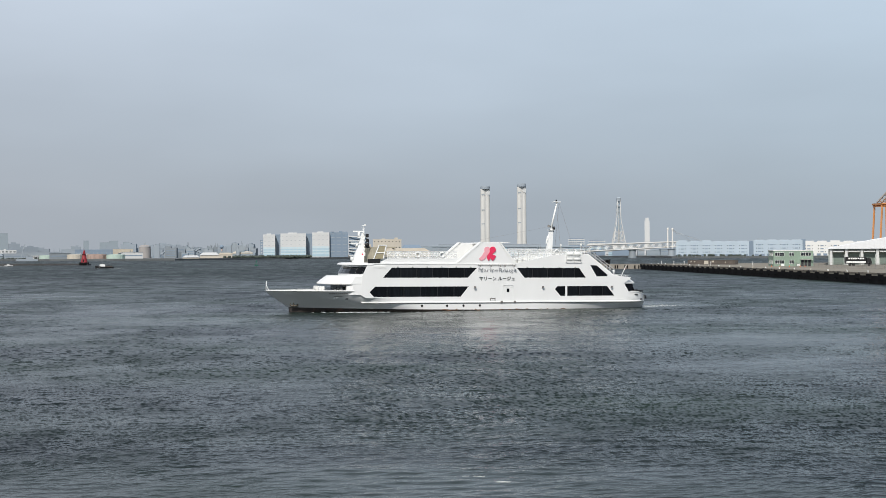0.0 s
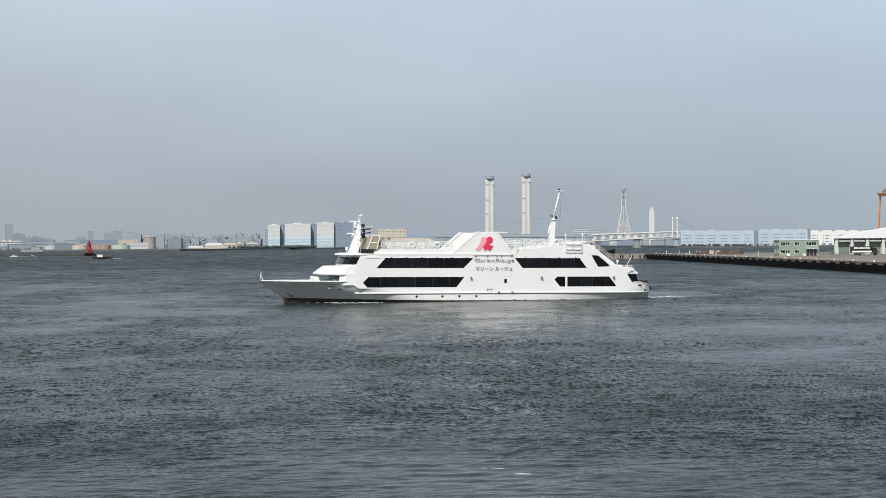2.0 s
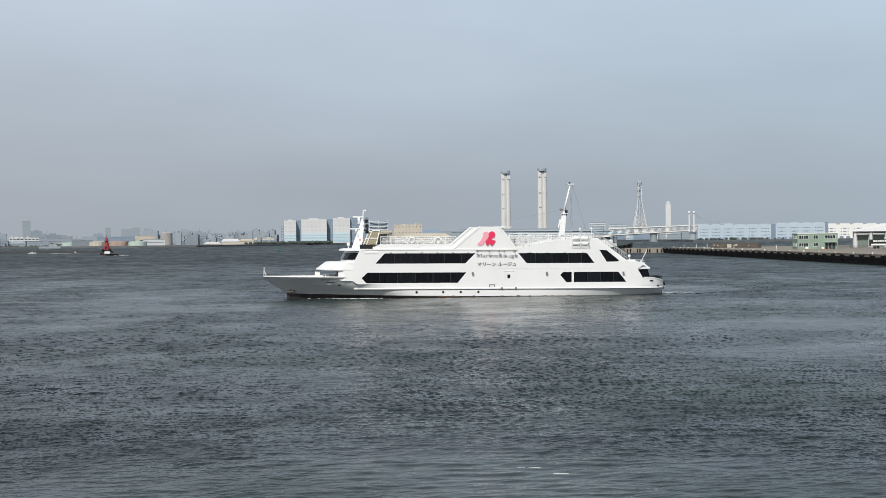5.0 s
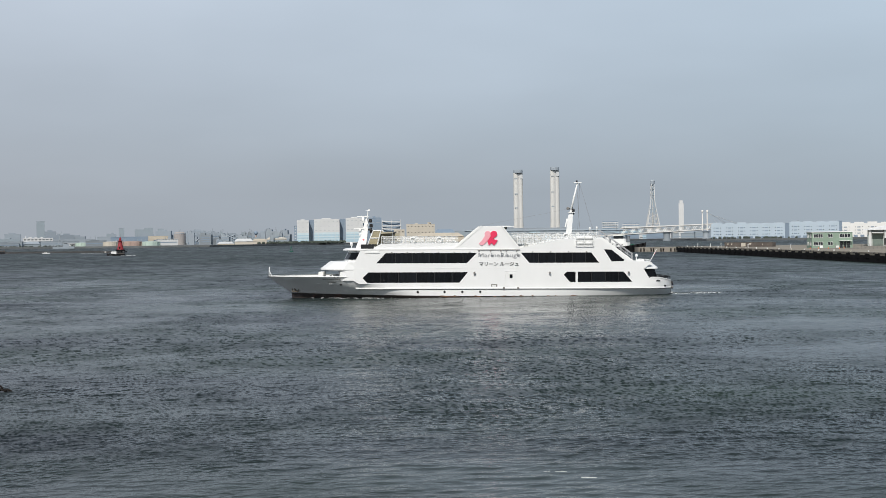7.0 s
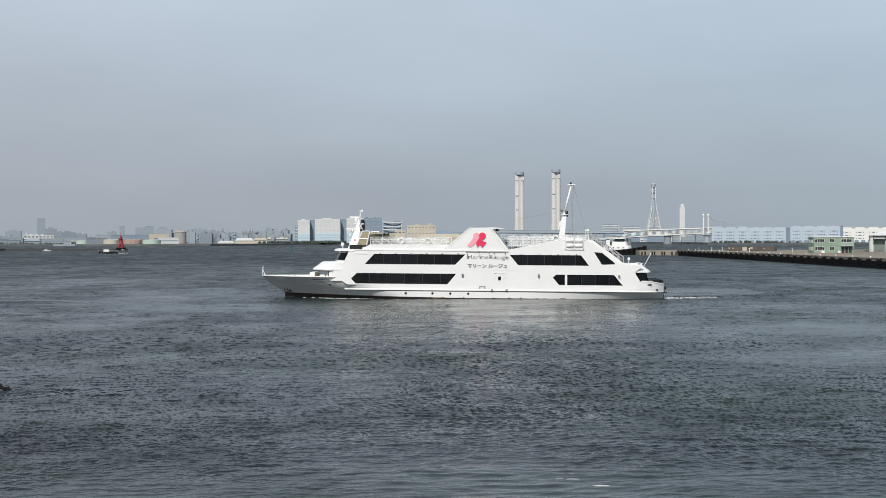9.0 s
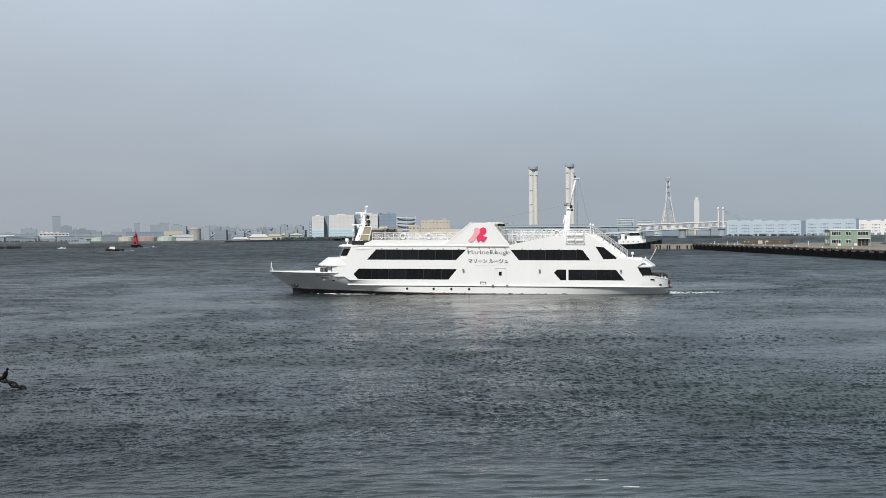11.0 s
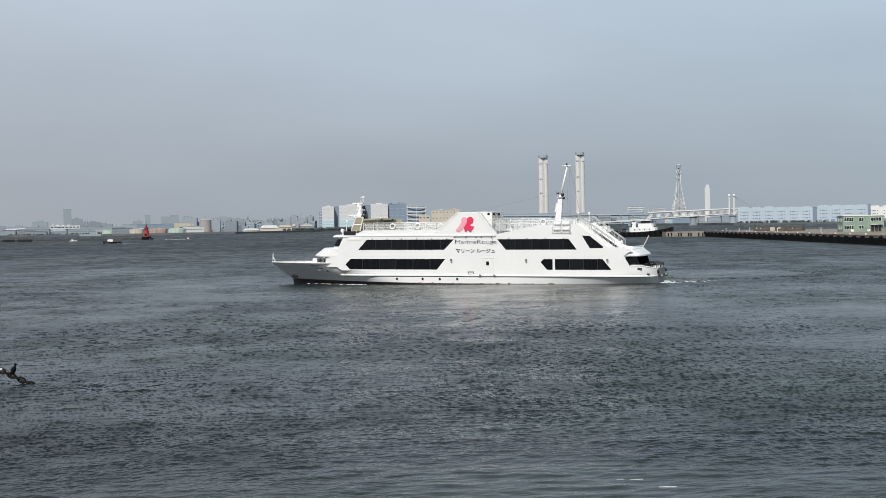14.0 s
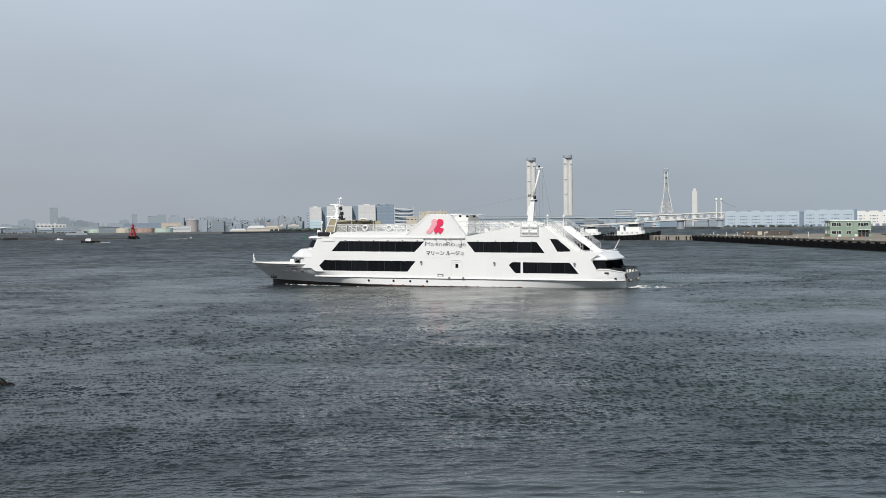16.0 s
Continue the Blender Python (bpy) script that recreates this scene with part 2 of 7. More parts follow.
def finish(name, bm, mat):
    bmesh.ops.recalc_face_normals(bm, faces=bm.faces)
    me = bpy.data.meshes.new(name)
    bm.to_mesh(me)
    bm.free()
    for m in (mat if isinstance(mat, (list, tuple)) else (mat,)):
        me.materials.append(m)
    return new(name, me)


def part(name, bm, mat, parent, label=""):
    ob = finish(name, bm, mat)
    ob.parent = parent
    return tagged(ob, label)


def thing(name, m, label, category, group=""):
    ob = new(name)
    ob.empty_display_size = 0.5
    ob.matrix_basis = m
    return tagged(ob, label, category, group)


def bevel(bm, w, seg=2):
    bmesh.ops.bevel(bm, geom=list(bm.edges), offset=w, segments=seg, affect="EDGES", clamp_overlap=True)


def polar(az, d, z=0.0):
    a = radians(az)
    return Vector((d * math.sin(a), d * math.cos(a), z))


def rise(el, d):
    """Height of a point seen el thousandths above the level of the eye at d metres."""
    return EYE_HEIGHT + el * d / 1000

# ---- water, land, quay ----
# slicks of calm water: x, y, half width, half depth, how calm
SLICKS = [(6, 140, 12, 10, 0.45), (-34, 161, 12, 20, 0.6), (-31, 108, 6, 8, 0.5), (23, 76, 8, 7, 0.75), (5, 124, 15, 27, 0.9), (2, 38.5, 7, 3.2, 0.45), (30, 100, 11, 9, 0.75), (-23, 133, 9, 9, 0.6), (-58, 218, 12, 15, 0.6), (-5, 63, 2, 4, 0.4), (38, 130, 12, 9, 0.6)]


WAVES = [(0.09, 0.20, 64, 0.049, 0.42), (0.20, 0.42, 48, 0.038, 0.40), (0.42, 1.0, 24, 0.026, 0.36), (1.0, 3.0, 20, 0.017, 0.7), (3.0, 9.0, 8, 0.007, 0.5)]


def patches(x, y, seed, octaves, gain=0.55):
    """Smooth fractal noise over the water, 0 to 1, its largest cells one unit wide."""
    total, weight, k = 0.0, 0.0, 1.0
    table = np.random.default_rng(seed).random((256, 256))
    for _ in range(octaves):
        i, j = np.floor(x).astype(int), np.floor(y).astype(int)
        u, v = x - i, y - j
        u, v = u * u * (3 - 2 * u), v * v * (3 - 2 * v)
        i0, i1, j0, j1 = i % 256, (i + 1) % 256, j % 256, (j + 1) % 256
        total = total + k * ((table[i0, j0] * (1 - u) + table[i1, j0] * u) * (1 - v) + (table[i0, j1] * (1 - u) + table[i1, j1] * u) * v)
        weight, k = weight + k, k * gain
        x, y = x * 2.03 + 17.3, y * 2.03 + 5.9
    return total / weight


def harbour_water():
    """One sheet to the horizon, finest where the eye is near: wind chop as many crossing wave trains in uneven patches."""
    rng = np.random.default_rng(5)
    az = np.radians(np.concatenate([[-75, -50, -36, -30, -25], np.linspace(-21.8, 21.8, 1400), [25, 30, 36, 50, 75]]))
    r = 1.0 / np.linspace(1 / 28.0, 1 / 4700.0, 720)
    A, R = np.meshgrid(az, r)
    X, Y = R * np.sin(A), R * np.cos(A)
    Z = np.zeros_like(X)

    def step(v, lo, hi):
        u = np.clip((v - lo) / (hi - lo), 0, 1)
        return u * u * (3 - 2 * u)
    # where the wind ruffles the surface and where it lies calm
    broad = patches(X / 34 + 40, Y / 42 + 40, 1, 4)
    close = patches(X / 5.5 + 90, Y / 7.5 + 90, 2, 5, 0.65)
    M = 0.58 + 0.27 * step(broad, 0.38, 0.56) + 0.45 * step(close, 0.40, 0.66)
    for cx, cy, wx, wy, calm in SLICKS:
        edge = 1.0 + 0.9 * (patches(X / 7 + 30, Y / 9 + 60, 3, 4) - 0.5)
        M *= 1 - calm * np.exp(-((((X - cx) / wx) ** 2 + ((Y - cy) / wy) ** 2) * edge) ** 1.5)
    # calm under the shore
    M *= 0.45 + 0.55 * step(R + 9 * (broad - 0.5), 33, 47)
    # the disturbed ring of water where the stern has swung
    rho = np.sqrt(((X - 31) / 12.5) ** 2 + ((Y - 170) / 16) ** 2) * (1 + 0.16 * (close - 0.5))
    M = M * (1 - 0.72 * np.exp(-(rho / 0.82) ** 4)) + 1.1 * np.exp(-((rho - 1) / 0.12) ** 2)
    # wave trains: shortest and longest, how many, steepness, spread; relief as far as the sheet is fine enough, slope everywhere
    SX, SY = np.zeros_like(X), np.zeros_like(X)
    gap = R * R * (1 / 28.0 - 1 / 4700.0) / 720
    for lo, hi, count, slope, spread in WAVES:
        gain = M ** 1.4 if hi < 0.6 else (0.35 + 0.65 * M) * (1 + (1.8 * step(R, 150, 420) if hi == 3.0 else 0.0))
        for k in range(count):
            lam = np.exp(rng.uniform(np.log(lo), np.log(hi)))
            th = rng.normal(math.pi / 2 + 0.12, spread)
            cx, cy = math.cos(th), math.sin(th)
            ph = (2 * math.pi / lam) * (cx * X + cy * Y) + rng.uniform(0, 6.28)
            Z += slope * lam / (2 * math.pi) * np.sin(ph) * gain * np.clip(lam / (2.5 * gap) - 0.5, 0, 1)
            tilt = slope * np.cos(ph) * gain / np.sqrt(1 + (0.45 * gap / lam) ** 2)
            SX += cx * tilt
            SY += cy * tilt
    # low ridges running out round the ring
    ridge = 0.34 * np.exp(-((rho - 1) / 0.15) ** 2) * np.cos(rho * 24 + 9 * close)
    SX += ridge * (X - 31) / (np.hypot(X - 31, Y - 170) + 1)
    SY += ridge * (Y - 170) / (np.hypot(X - 31, Y - 170) + 1)
    Z *= (np.abs(A) < math.radians(21.9)).astype(float)
    co = np.stack([X, Y, Z], -1).reshape(-1, 3)
    h, w = X.shape
    i = np.arange((h - 1) * w).reshape(h - 1, w)[:, :-1].ravel()
    quads = np.stack([i, i + 1, i + w + 1, i + w], 1)[:, ::-1]
    me = bpy.data.meshes.new("water")
    me.vertices.add(len(co))
    me.vertices.foreach_set("co", co.astype(np.float32).ravel())
    me.loops.add(quads.size)
    me.loops.foreach_set("vertex_index", quads.astype(np.int32).ravel())
    me.polygons.add(len(quads))
    me.polygons.foreach_set("loop_start", np.arange(0, quads.size, 4, dtype=np.int32))
    me.polygons.foreach_set("use_smooth", np.ones(len(quads), dtype=bool))
    me.update(calc_edges=True)
    ruffle = me.attributes.new("ruffle", "FLOAT", "POINT")
    ruffle.data.foreach_set("value", M.astype(np.float32).ravel())
    lie = np.stack([-SX, -SY, np.ones_like(SX)], -1)
    lie /= np.linalg.norm(lie, axis=-1, keepdims=True)
    surface = me.attributes.new("lie", "FLOAT_VECTOR", "POINT")
    surface.data.foreach_set("vector", lie.astype(np.float32).ravel())
    me.materials.append(WATER)
    return tagged(new("water", me), "dark grey-green choppy harbour water under haze", "water", kind="structure")


water = harbour_water()
# the rest of the sheet, behind and beside the eye
bm = bmesh.new()
prism(bm, [(-4600, -1500), (4600, -1500), (4600, 4690), (-4600, 4690)], "z", -9.0, -1.0)
seabed = tagged(finish("water_deep", bm, material("deep_water", (0.014, 0.02, 0.022), 0.3, vary=0.2, size=30)), "deep dark harbour water", "water", kind="structure")

SHORE = [(-40, 1900), (-20, 1900), (-15.7, 1660), (-10.4, 1540), (-6.5, 1720), (0, 2000), (6.6, 2150), (9.0, 1900), (11.3, 1640), (11.7, 1484), (14.0, 1484), (17.4, 1484), (19, 1500), (40, 1500)]
bm = bmesh.new()
prism(bm, [tuple(polar(a, d)[:2]) for a, d in SHORE] + [(3200, 4700), (-3200, 4700)], "z", -3.0, 2.2)
ground = tagged(finish("ground", bm, LAND), "low reclaimed land with a stone quay wall", "ground", kind="structure")

# the long pier, running away from the eye; its face stands in the water behind black fenders
PIER_TOP = 2.3
bm = bmesh.new()
prism(bm, [(100.2, 130), (99.6, 260), (98.4, 400), (95.9, 527), (260, 527), (260, 130)], "z", -3.0, PIER_TOP)
pier = tagged(finish("pier", bm, [QUAY_TOP]), "long weathered concrete pier with dark rubber fenders", "pier", kind="structure")
bm = bmesh.new()
prism(bm, [(82.5, 541), (98, 531), (180, 531), (180, 552), (82.5, 552)], "z", -3.0, 2.05)
jetty = tagged(finish("jetty", bm, [CONCRETE]), "low concrete jetty behind the pier end", "jetty", kind="structure")


def pier_x(y):
    xs = [(130, 100.2), (260, 99.6), (400, 98.4), (527, 95.9)]
    for (a, p), (b, q) in zip(xs, xs[1:]):
        if y <= b:
            return p + (q - p) * (y - a) / (b - a)
    return xs[-1][1]


STAINED_KERB = material("stained_kerb_concrete", (0.20, 0.175, 0.14), 0.9, vary=0.5, size=2.0, stain=(0.02, 0.02, 0.02), stain_at=0.5)


def pier_details():
    bm = bmesh.new()
    box(bm, -0.20, 0.0, -1.5, 1.5, 0.0, 1.15)
    bevel(bm, 0.05, 1)
    first = None
    ys = [y for y in np.arange(232, 526, 6.8)]
    for y in ys:
        if first is None:
            first = part("fender", bm, FENDER, pier, "black rubber fender panel")
            ob = first
        else:
            ob = new("fender", first.data)
            ob.parent = pier
        ob.location = (pier_x(y) - 0.02, y, 0.95)
    # lower wall behind the fenders, coloured black for the shade under the capping beam
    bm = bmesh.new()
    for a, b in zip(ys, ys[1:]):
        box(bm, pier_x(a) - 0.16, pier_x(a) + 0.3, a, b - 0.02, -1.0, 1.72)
    part("lower_wall", bm, FENDER, pier, "lower quay wall, coloured black for shade")
    bm = bmesh.new()
    for a, b in zip(ys, ys[1:]):
        box(bm, pier_x(a) - 0.06, pier_x(a) + 0.55, a, b - 0.06, PIER_TOP - 0.22, PIER_TOP + 0.10)
    part("kerb", bm, STAINED_KERB, pier, "pale chipped concrete kerb")
    for y in np.arange(238, 522, 13.0):
        b = bmesh.new()
        rings_mesh(b, [(0.20, 0), (0.15, 0.08), (0.12, 0.25), (0.22, 0.32), (0.23, 0.38), (0.14, 0.44)], 12)
        ob = finish("bollard", b, TRIM_WHITE if int(y) % 4 else CREAM)
        ob.location = (pier_x(y) + 1.3, y, PIER_TOP)
        tagged(ob, "small painted mooring bollard on the pier edge", "bollard", "bollards along the pier")


pier_details()

bm = bmesh.new()
box(bm, -0.25, 0.25, -0.3, 0.0, 0.2, 1.6)
bevel(bm, 0.04, 1)
mesh = None
for i in range(9):
    u = (0.04, 0.12, 0.30, 0.36, 0.55, 0.61, 0.80, 0.90, 0.97)[i]
    ob = part("fender", bm, FENDER, jetty, "black hanging fender") if mesh is None else new("fender", mesh)
    mesh = mesh or ob.data
    ob.parent = jetty
    ob.location = (82.8 + 15.0 * u, 540.8 - 9.6 * u - 0.06, 0.0)

# breakwater with the red light
bm = bmesh.new()
p, q, r = polar(-14.1, 900), polar(-19.2, 960), polar(-30, 1020)
prism(bm, [tuple(v[:2]) for v in (p, q, r, r + Vector((0, 9, 0)), q + Vector((0, 9, 0)), p + Vector((0, 9, 0)))], "z", -3.0, 1.15)
breakwater = tagged(finish("breakwater", bm, material("dark_stone", (0.055, 0.055, 0.056), 0.9, vary=0.4, size=3)), "long low dark stone breakwater", "breakwater", kind="structure")

# ---- the cruise ship: x forward, y to port, z up from the waterline amidships ----
ship = thing("cruise_ship", pose(5.9, 159.37, 0, 0, -0.544, 195.83), "white three-deck harbour cruise ship with dark window bands", "ship")
HALF = 4.75


def lerp(a, b, u):
    return a + (b - a) * max(0.0, min(1.0, u))


def stem_x(z):
    return 21.25 + 3.05 * max(0.0, (z - 0.41) / 2.02) ** 0.9


def hull_top(x):
    if x > 12.9:
        return lerp(1.6, 2.43, (x - 12.9) / 1.4)
    return 1.6 if x > -21.3 else lerp(2.22, 1.85, (-22.6 - x) / 1.7)


def half_beam(x, z):
    run = stem_x(z) - x
    length, power = lerp(17.5, 11.3, (z + 1) / 3.4), lerp(1.25, 2.25, (z + 0.3) / 2.6)
    y = HALF * (1 - (1 - min(1.0, run / length)) ** power)
    if x < -20:
        y *= 1 - 0.40 * ((-20 - x) / 4.4) ** 4
    if x < -8 and z < 1.0:
        y *= 1 - 0.26 * ((-8 - x) / 16.4) ** 1.3 * min(1.2, 1.0 - z)
    if z < 0:
        y *= 1 - 0.12 * -z
    return max(0.02, y)


def boot_line(x):
    return 0.14 + 0.0125 * max(0.0, x)


STATIONS = [0, 0.15, 0.4, 0.8, 1.3, 2, 3, 4, 5, 6, 7, 8, 8.8, 9.4, 10, 10.5, 11, 11.4, 12, 13, 14.5, 16, 18, 20, 23, 26, 29, 32, 34, 36, 38, 40, 42, 43, 44, 45, 45.55, 45.65, 46.2, 46.7, 47.1, 47.5, 47.8, 48.1, 48.35, 48.6]


def hull_grid(levels, name, mat, label=""):
    bm = bmesh.new()
    for s in (1, -1):
        rows = []
        for d in STATIONS:
            col = []
            for level in levels:
                x = 24.3 - d
                z = level(x)
                front = stem_x(z)
                x = front - d * (front + 24.3) / 48.6
                z = level(x)
                col.append(bm.verts.new((x, s * half_beam(x, z), z)))
            rows.append(col)
        for a, b in zip(rows, rows[1:]):
            for i in range(len(levels) - 1):
                f = bm.faces.new((a[i], a[i + 1], b[i + 1], b[i]))
                f.smooth = True
    bmesh.ops.remove_doubles(bm, verts=bm.verts, dist=0.045)
    return part(name, bm, mat, ship, label)


hull_grid([boot_line, lambda x: 0.45 + 0.004 * max(0, x), lambda x: 0.75, lambda x: 1.03, lambda x: 0.5 * (1.03 + hull_top(x)), hull_top], "hull", HULL_WHITE)
hull_grid([lambda x: -1.4, lambda x: -0.6, lambda x: -0.1, boot_line], "boot_topping", BOOT, "dark red-brown boot topping at the waterline")

# transom, decks
bm = bmesh.new()
prism(bm, [(-half_beam(-24.25, 1.8), 1.86), (half_beam(-24.25, 1.8), 1.86), (half_beam(-24.25, 1.0), 1.0), (half_beam(-24.25, -0.3), -0.3), (-half_beam(-24.25, -0.3), -0.3), (-half_beam(-24.25, 1.0), 1.0)], "x", -24.32, -24.2)
# hull paint greyed here so the transom reads as shaded
part("transom", bm, material("shaded_grey_hull_paint", (0.32, 0.33, 0.33), 0.5, vary=0.15), ship, "transom with its shade put into the grey colour")
bm = bmesh.new()
outline = [(x, half_beam(x, 2.1) - 0.05) for x in np.linspace(23.6, 12.5, 16)]
prism(bm, outline + [(x, -y) for x, y in outline[::-1]], "z", 2.10, 2.22)
part("foredeck", bm, DECK, ship)
bm = bmesh.new()
outline = [(x, half_beam(x, 1.5) - 0.05) for x in (-21, -22, -23, -24.25)]
prism(bm, outline + [(x, -y) for x, y in outline[::-1]], "z", 1.48, 1.58)
part("aft_deck", bm, DECK, ship)


def edge_bar(name, xs, zf, w, h, mat, label=""):
    """A rubbing strake or cap rail that follows the hull."""
    for s in (1, -1):
        bm = bmesh.new()
        rows = []
        for x in xs:
            z = zf(x)
            y = half_beam(x, z)
            rows.append([bm.verts.new(q) for q in ((x, s * (y - 0.03), z - h), (x, s * (y + w), z - h * 0.7), (x, s * (y + w), z + h * 0.5), (x, s * (y - 0.03), z + h))])
        for a, b in zip(rows, rows[1:]):
            for i in range(3):
                bm.faces.new((a[i], a[i + 1], b[i + 1], b[i]))
        bm.faces.new(rows[0])
        bm.faces.new(rows[-1])
        part(name, bm, mat, ship, label)


edge_bar("rubbing_strake", list(np.linspace(13.3, -24.2, 48)), lambda x: 1.05, 0.13, 0.09, TRIM_WHITE)
# darker bar added to draw the shadow line beneath the strake
edge_bar("rub_shadow_strip", list(np.linspace(13.0, -24.2, 48)), lambda x: 0.93, 0.05, 0.035, STEEL, "grey strip standing for the shadow under the strake")
edge_bar("cap_rail", list(np.linspace(24.05, 14.4, 30)), lambda x: 2.46, 0.07, 0.06, TRIM_WHITE)
edge_bar("cap_rail", list(np.linspace(-21.5, -24.25, 14)), lambda x: hull_top(x) + 0.03, 0.06, 0.06, TRIM_WHITE)

# ---- side walls with their window openings ----
WALL = [(12.9, 1.6), (13.55, 2.0), (13.35, 4.2), (12.6, 5.75), (1.6, 5.75), (-5.9, 5.75), (-11.3, 6.86), (-15.6, 6.87), (-18.9, 4.34), (-21.74, 4.04), (-20.75, 3.27), (-21.35, 2.30), (-21.35, 1.6)]
BANDS_OPEN = [
    ([(10.82, 4.02), (9.72, 5.23), (-1.05, 5.23), (0.15, 4.02)], [8.6, 6.6, 4.6, 2.6, 0.6]),
    ([(12.45, 2.30), (11.78, 2.96), (0.03, 2.96), (1.05, 1.72), (11.91, 1.72)], [10.3, 8.2, 6.1, 4.0, 1.9]),
    ([(-6.22, 5.23), (-14.54, 5.23), (-15.47, 4.02), (-7.23, 4.02)], [-8.3, -10.3, -12.3, -13.9]),
    ([(-11.28, 2.60), (-11.66, 2.96), (-12.68, 2.96), (-12.68, 1.74), (-12.03, 1.74)], []),
    ([(-12.95, 2.96), (-18.37, 2.96), (-19.38, 1.74), (-12.95, 1.74)], [-14.6, -16.2, -17.8]),
    ([(-16.05, 5.60), (-16.95, 5.55), (-18.45, 4.35), (-18.40, 4.20), (-16.95, 4.16)], []),
]


def clip_x(poly, lo, hi):
    for keep, k in ((lambda p, k: p[0] >= k, lo), (lambda p, k: p[0] <= k, hi)):
        done = []
        for a, b in zip(poly, poly[1:] + poly[:1]):
            if keep(a, k):
                done.append(a)
            if keep(a, k) != keep(b, k):
                u = (k - a[0]) / (b[0] - a[0])
                done.append((k, a[1] + (b[1] - a[1]) * u))
        poly = done
    return poly


def plate_with_holes(outline, holes, y0, y1):
    bm = bmesh.new()
    loops = [[bm.verts.new((x, y0, z)) for x, z in loop] for loop in (outline, *holes)]
    edges = [bm.edges.new((a, b)) for loop in loops for a, b in zip(loop, loop[1:] + loop[:1])]
    bmesh.ops.triangle_fill(bm, use_beauty=True, use_dissolve=False, edges=edges)
    made = bmesh.ops.extrude_face_region(bm, geom=list(bm.faces))
    for v in made["geom"]:
        if isinstance(v, bmesh.types.BMVert):
            v.co.y = y1
    return bm


def side_wall(s):
    wall = part("side_wall", plate_with_holes(WALL, [h for h, _ in BANDS_OPEN], s * HALF, s * (HALF - 0.16)), HULL_WHITE, ship)
    for hole, bars in BANDS_OPEN:
        cuts = sorted([min(p[0] for p in hole) - 1, *bars, max(p[0] for p in hole) + 1])
        for a, b in zip(cuts, cuts[1:]):
            bm = bmesh.new()
            prism(bm, clip_x(hole, a + 0.02, b - 0.02), "y", s * (HALF - 0.05), s * (HALF - 0.09))
            part("window_pane", bm, TINT_GLASS, wall)
        for x in bars:
            bm = bmesh.new()
            zz = [p[1] for p in clip_x(hole, x - 0.02, x + 0.02)]
            box(bm, x - 0.035, x + 0.035, s * (HALF - 0.1), s * (HALF - 0.045), min(zz), max(zz))
            part("mullion", bm, BLACK_PAINT, wall)
    # small clips of the rain gutter
    for x in list(np.linspace(9.0, -0.2, 6)) + list(np.linspace(-7.6, -14, 4)):
        bm = bmesh.new()
        box(bm, x - 0.07, x + 0.07, s * (HALF + 0.0), s * (HALF + 0.08), 5.27, 5.36)
        part("rain_gutter_clip", bm, STEEL, wall)
    return wall


port_wall, starboard_wall = side_wall(1), side_wall(-1)

# deck edge moulding over the upper windows
for s in (1, -1):
    bm = bmesh.new()
    box(bm, -5.6, 12.3, s * (HALF - 0.02), s * (HALF + 0.05), 5.62, 5.74)
    part("deck_edge", bm, TRIM_WHITE, ship)
    bm = bmesh.new()
    box(bm, -18.6, 13.0, s * (HALF - 0.02), s * (HALF + 0.012), 3.40, 3.43)
    part("deck_seam", bm, TRIM_WHITE, ship)

# decks inside, closing the house
for z, x0, x1 in ((3.42, -21.2, 13.2), (5.62, -15.4, 12.5)):
    bm = bmesh.new()
    box(bm, x0, x1, -HALF + 0.16, HALF - 0.16, z - 0.08, z)
    part("deck", bm, DECK, ship)
bm = bmesh.new()
box(bm, -15.5, -15.3, -HALF + 0.16, HALF - 0.16, 3.42, 5.62)
part("aft_bulkhead", bm, HULL_WHITE, ship)
bm = bmesh.new()
box(bm, -20.9, -20.75, -HALF + 0.16, HALF - 0.16, 1.6, 3.4)
part("aft_bulkhead", bm, HULL_WHITE, ship)
for x0, x1 in ((-4.5, -2.4), (-2.3, -0.1), (0.1, 2.3), (2.4, 4.5)):
    bm = bmesh.new()
    box(bm, -20.98, -20.88, x0, x1, 1.9, 3.22)
    part("saloon_window", bm, TINT_GLASS, ship)
for s in (1, -1):
    bm = bmesh.new()
    prism(bm, [(-20.75, 3.26), (-22.1, 3.26), (-22.5, 2.0), (-20.8, 2.0)], "y", s * 4.22, s * 4.27)
    part("saloon_window", bm, TINT_GLASS, ship, "dark glazed screen beside the after deck")
for x0, x1 in ((-2.6, 2.6),):
    bm = bmesh.new()
    box(bm, -15.55, -15.48, x0, x1, 4.0, 5.2)
    part("saloon_window", bm, TINT_GLASS, ship)


def loft(bm, loops):
    rows = [[bm.verts.new(p) for p in loop] for loop in loops]
    n = len(rows[0])
    for a, b in zip(rows, rows[1:]):
        for i in range(n):
            bm.faces.new((a[i], a[(i + 1) % n], b[(i + 1) % n], b[i]))
    bm.faces.new(rows[0][::-1])
    bm.faces.new(rows[-1])


def mirrored(half):
    return half + [(x, -y) for x, y in half[::-1] if y > 0]


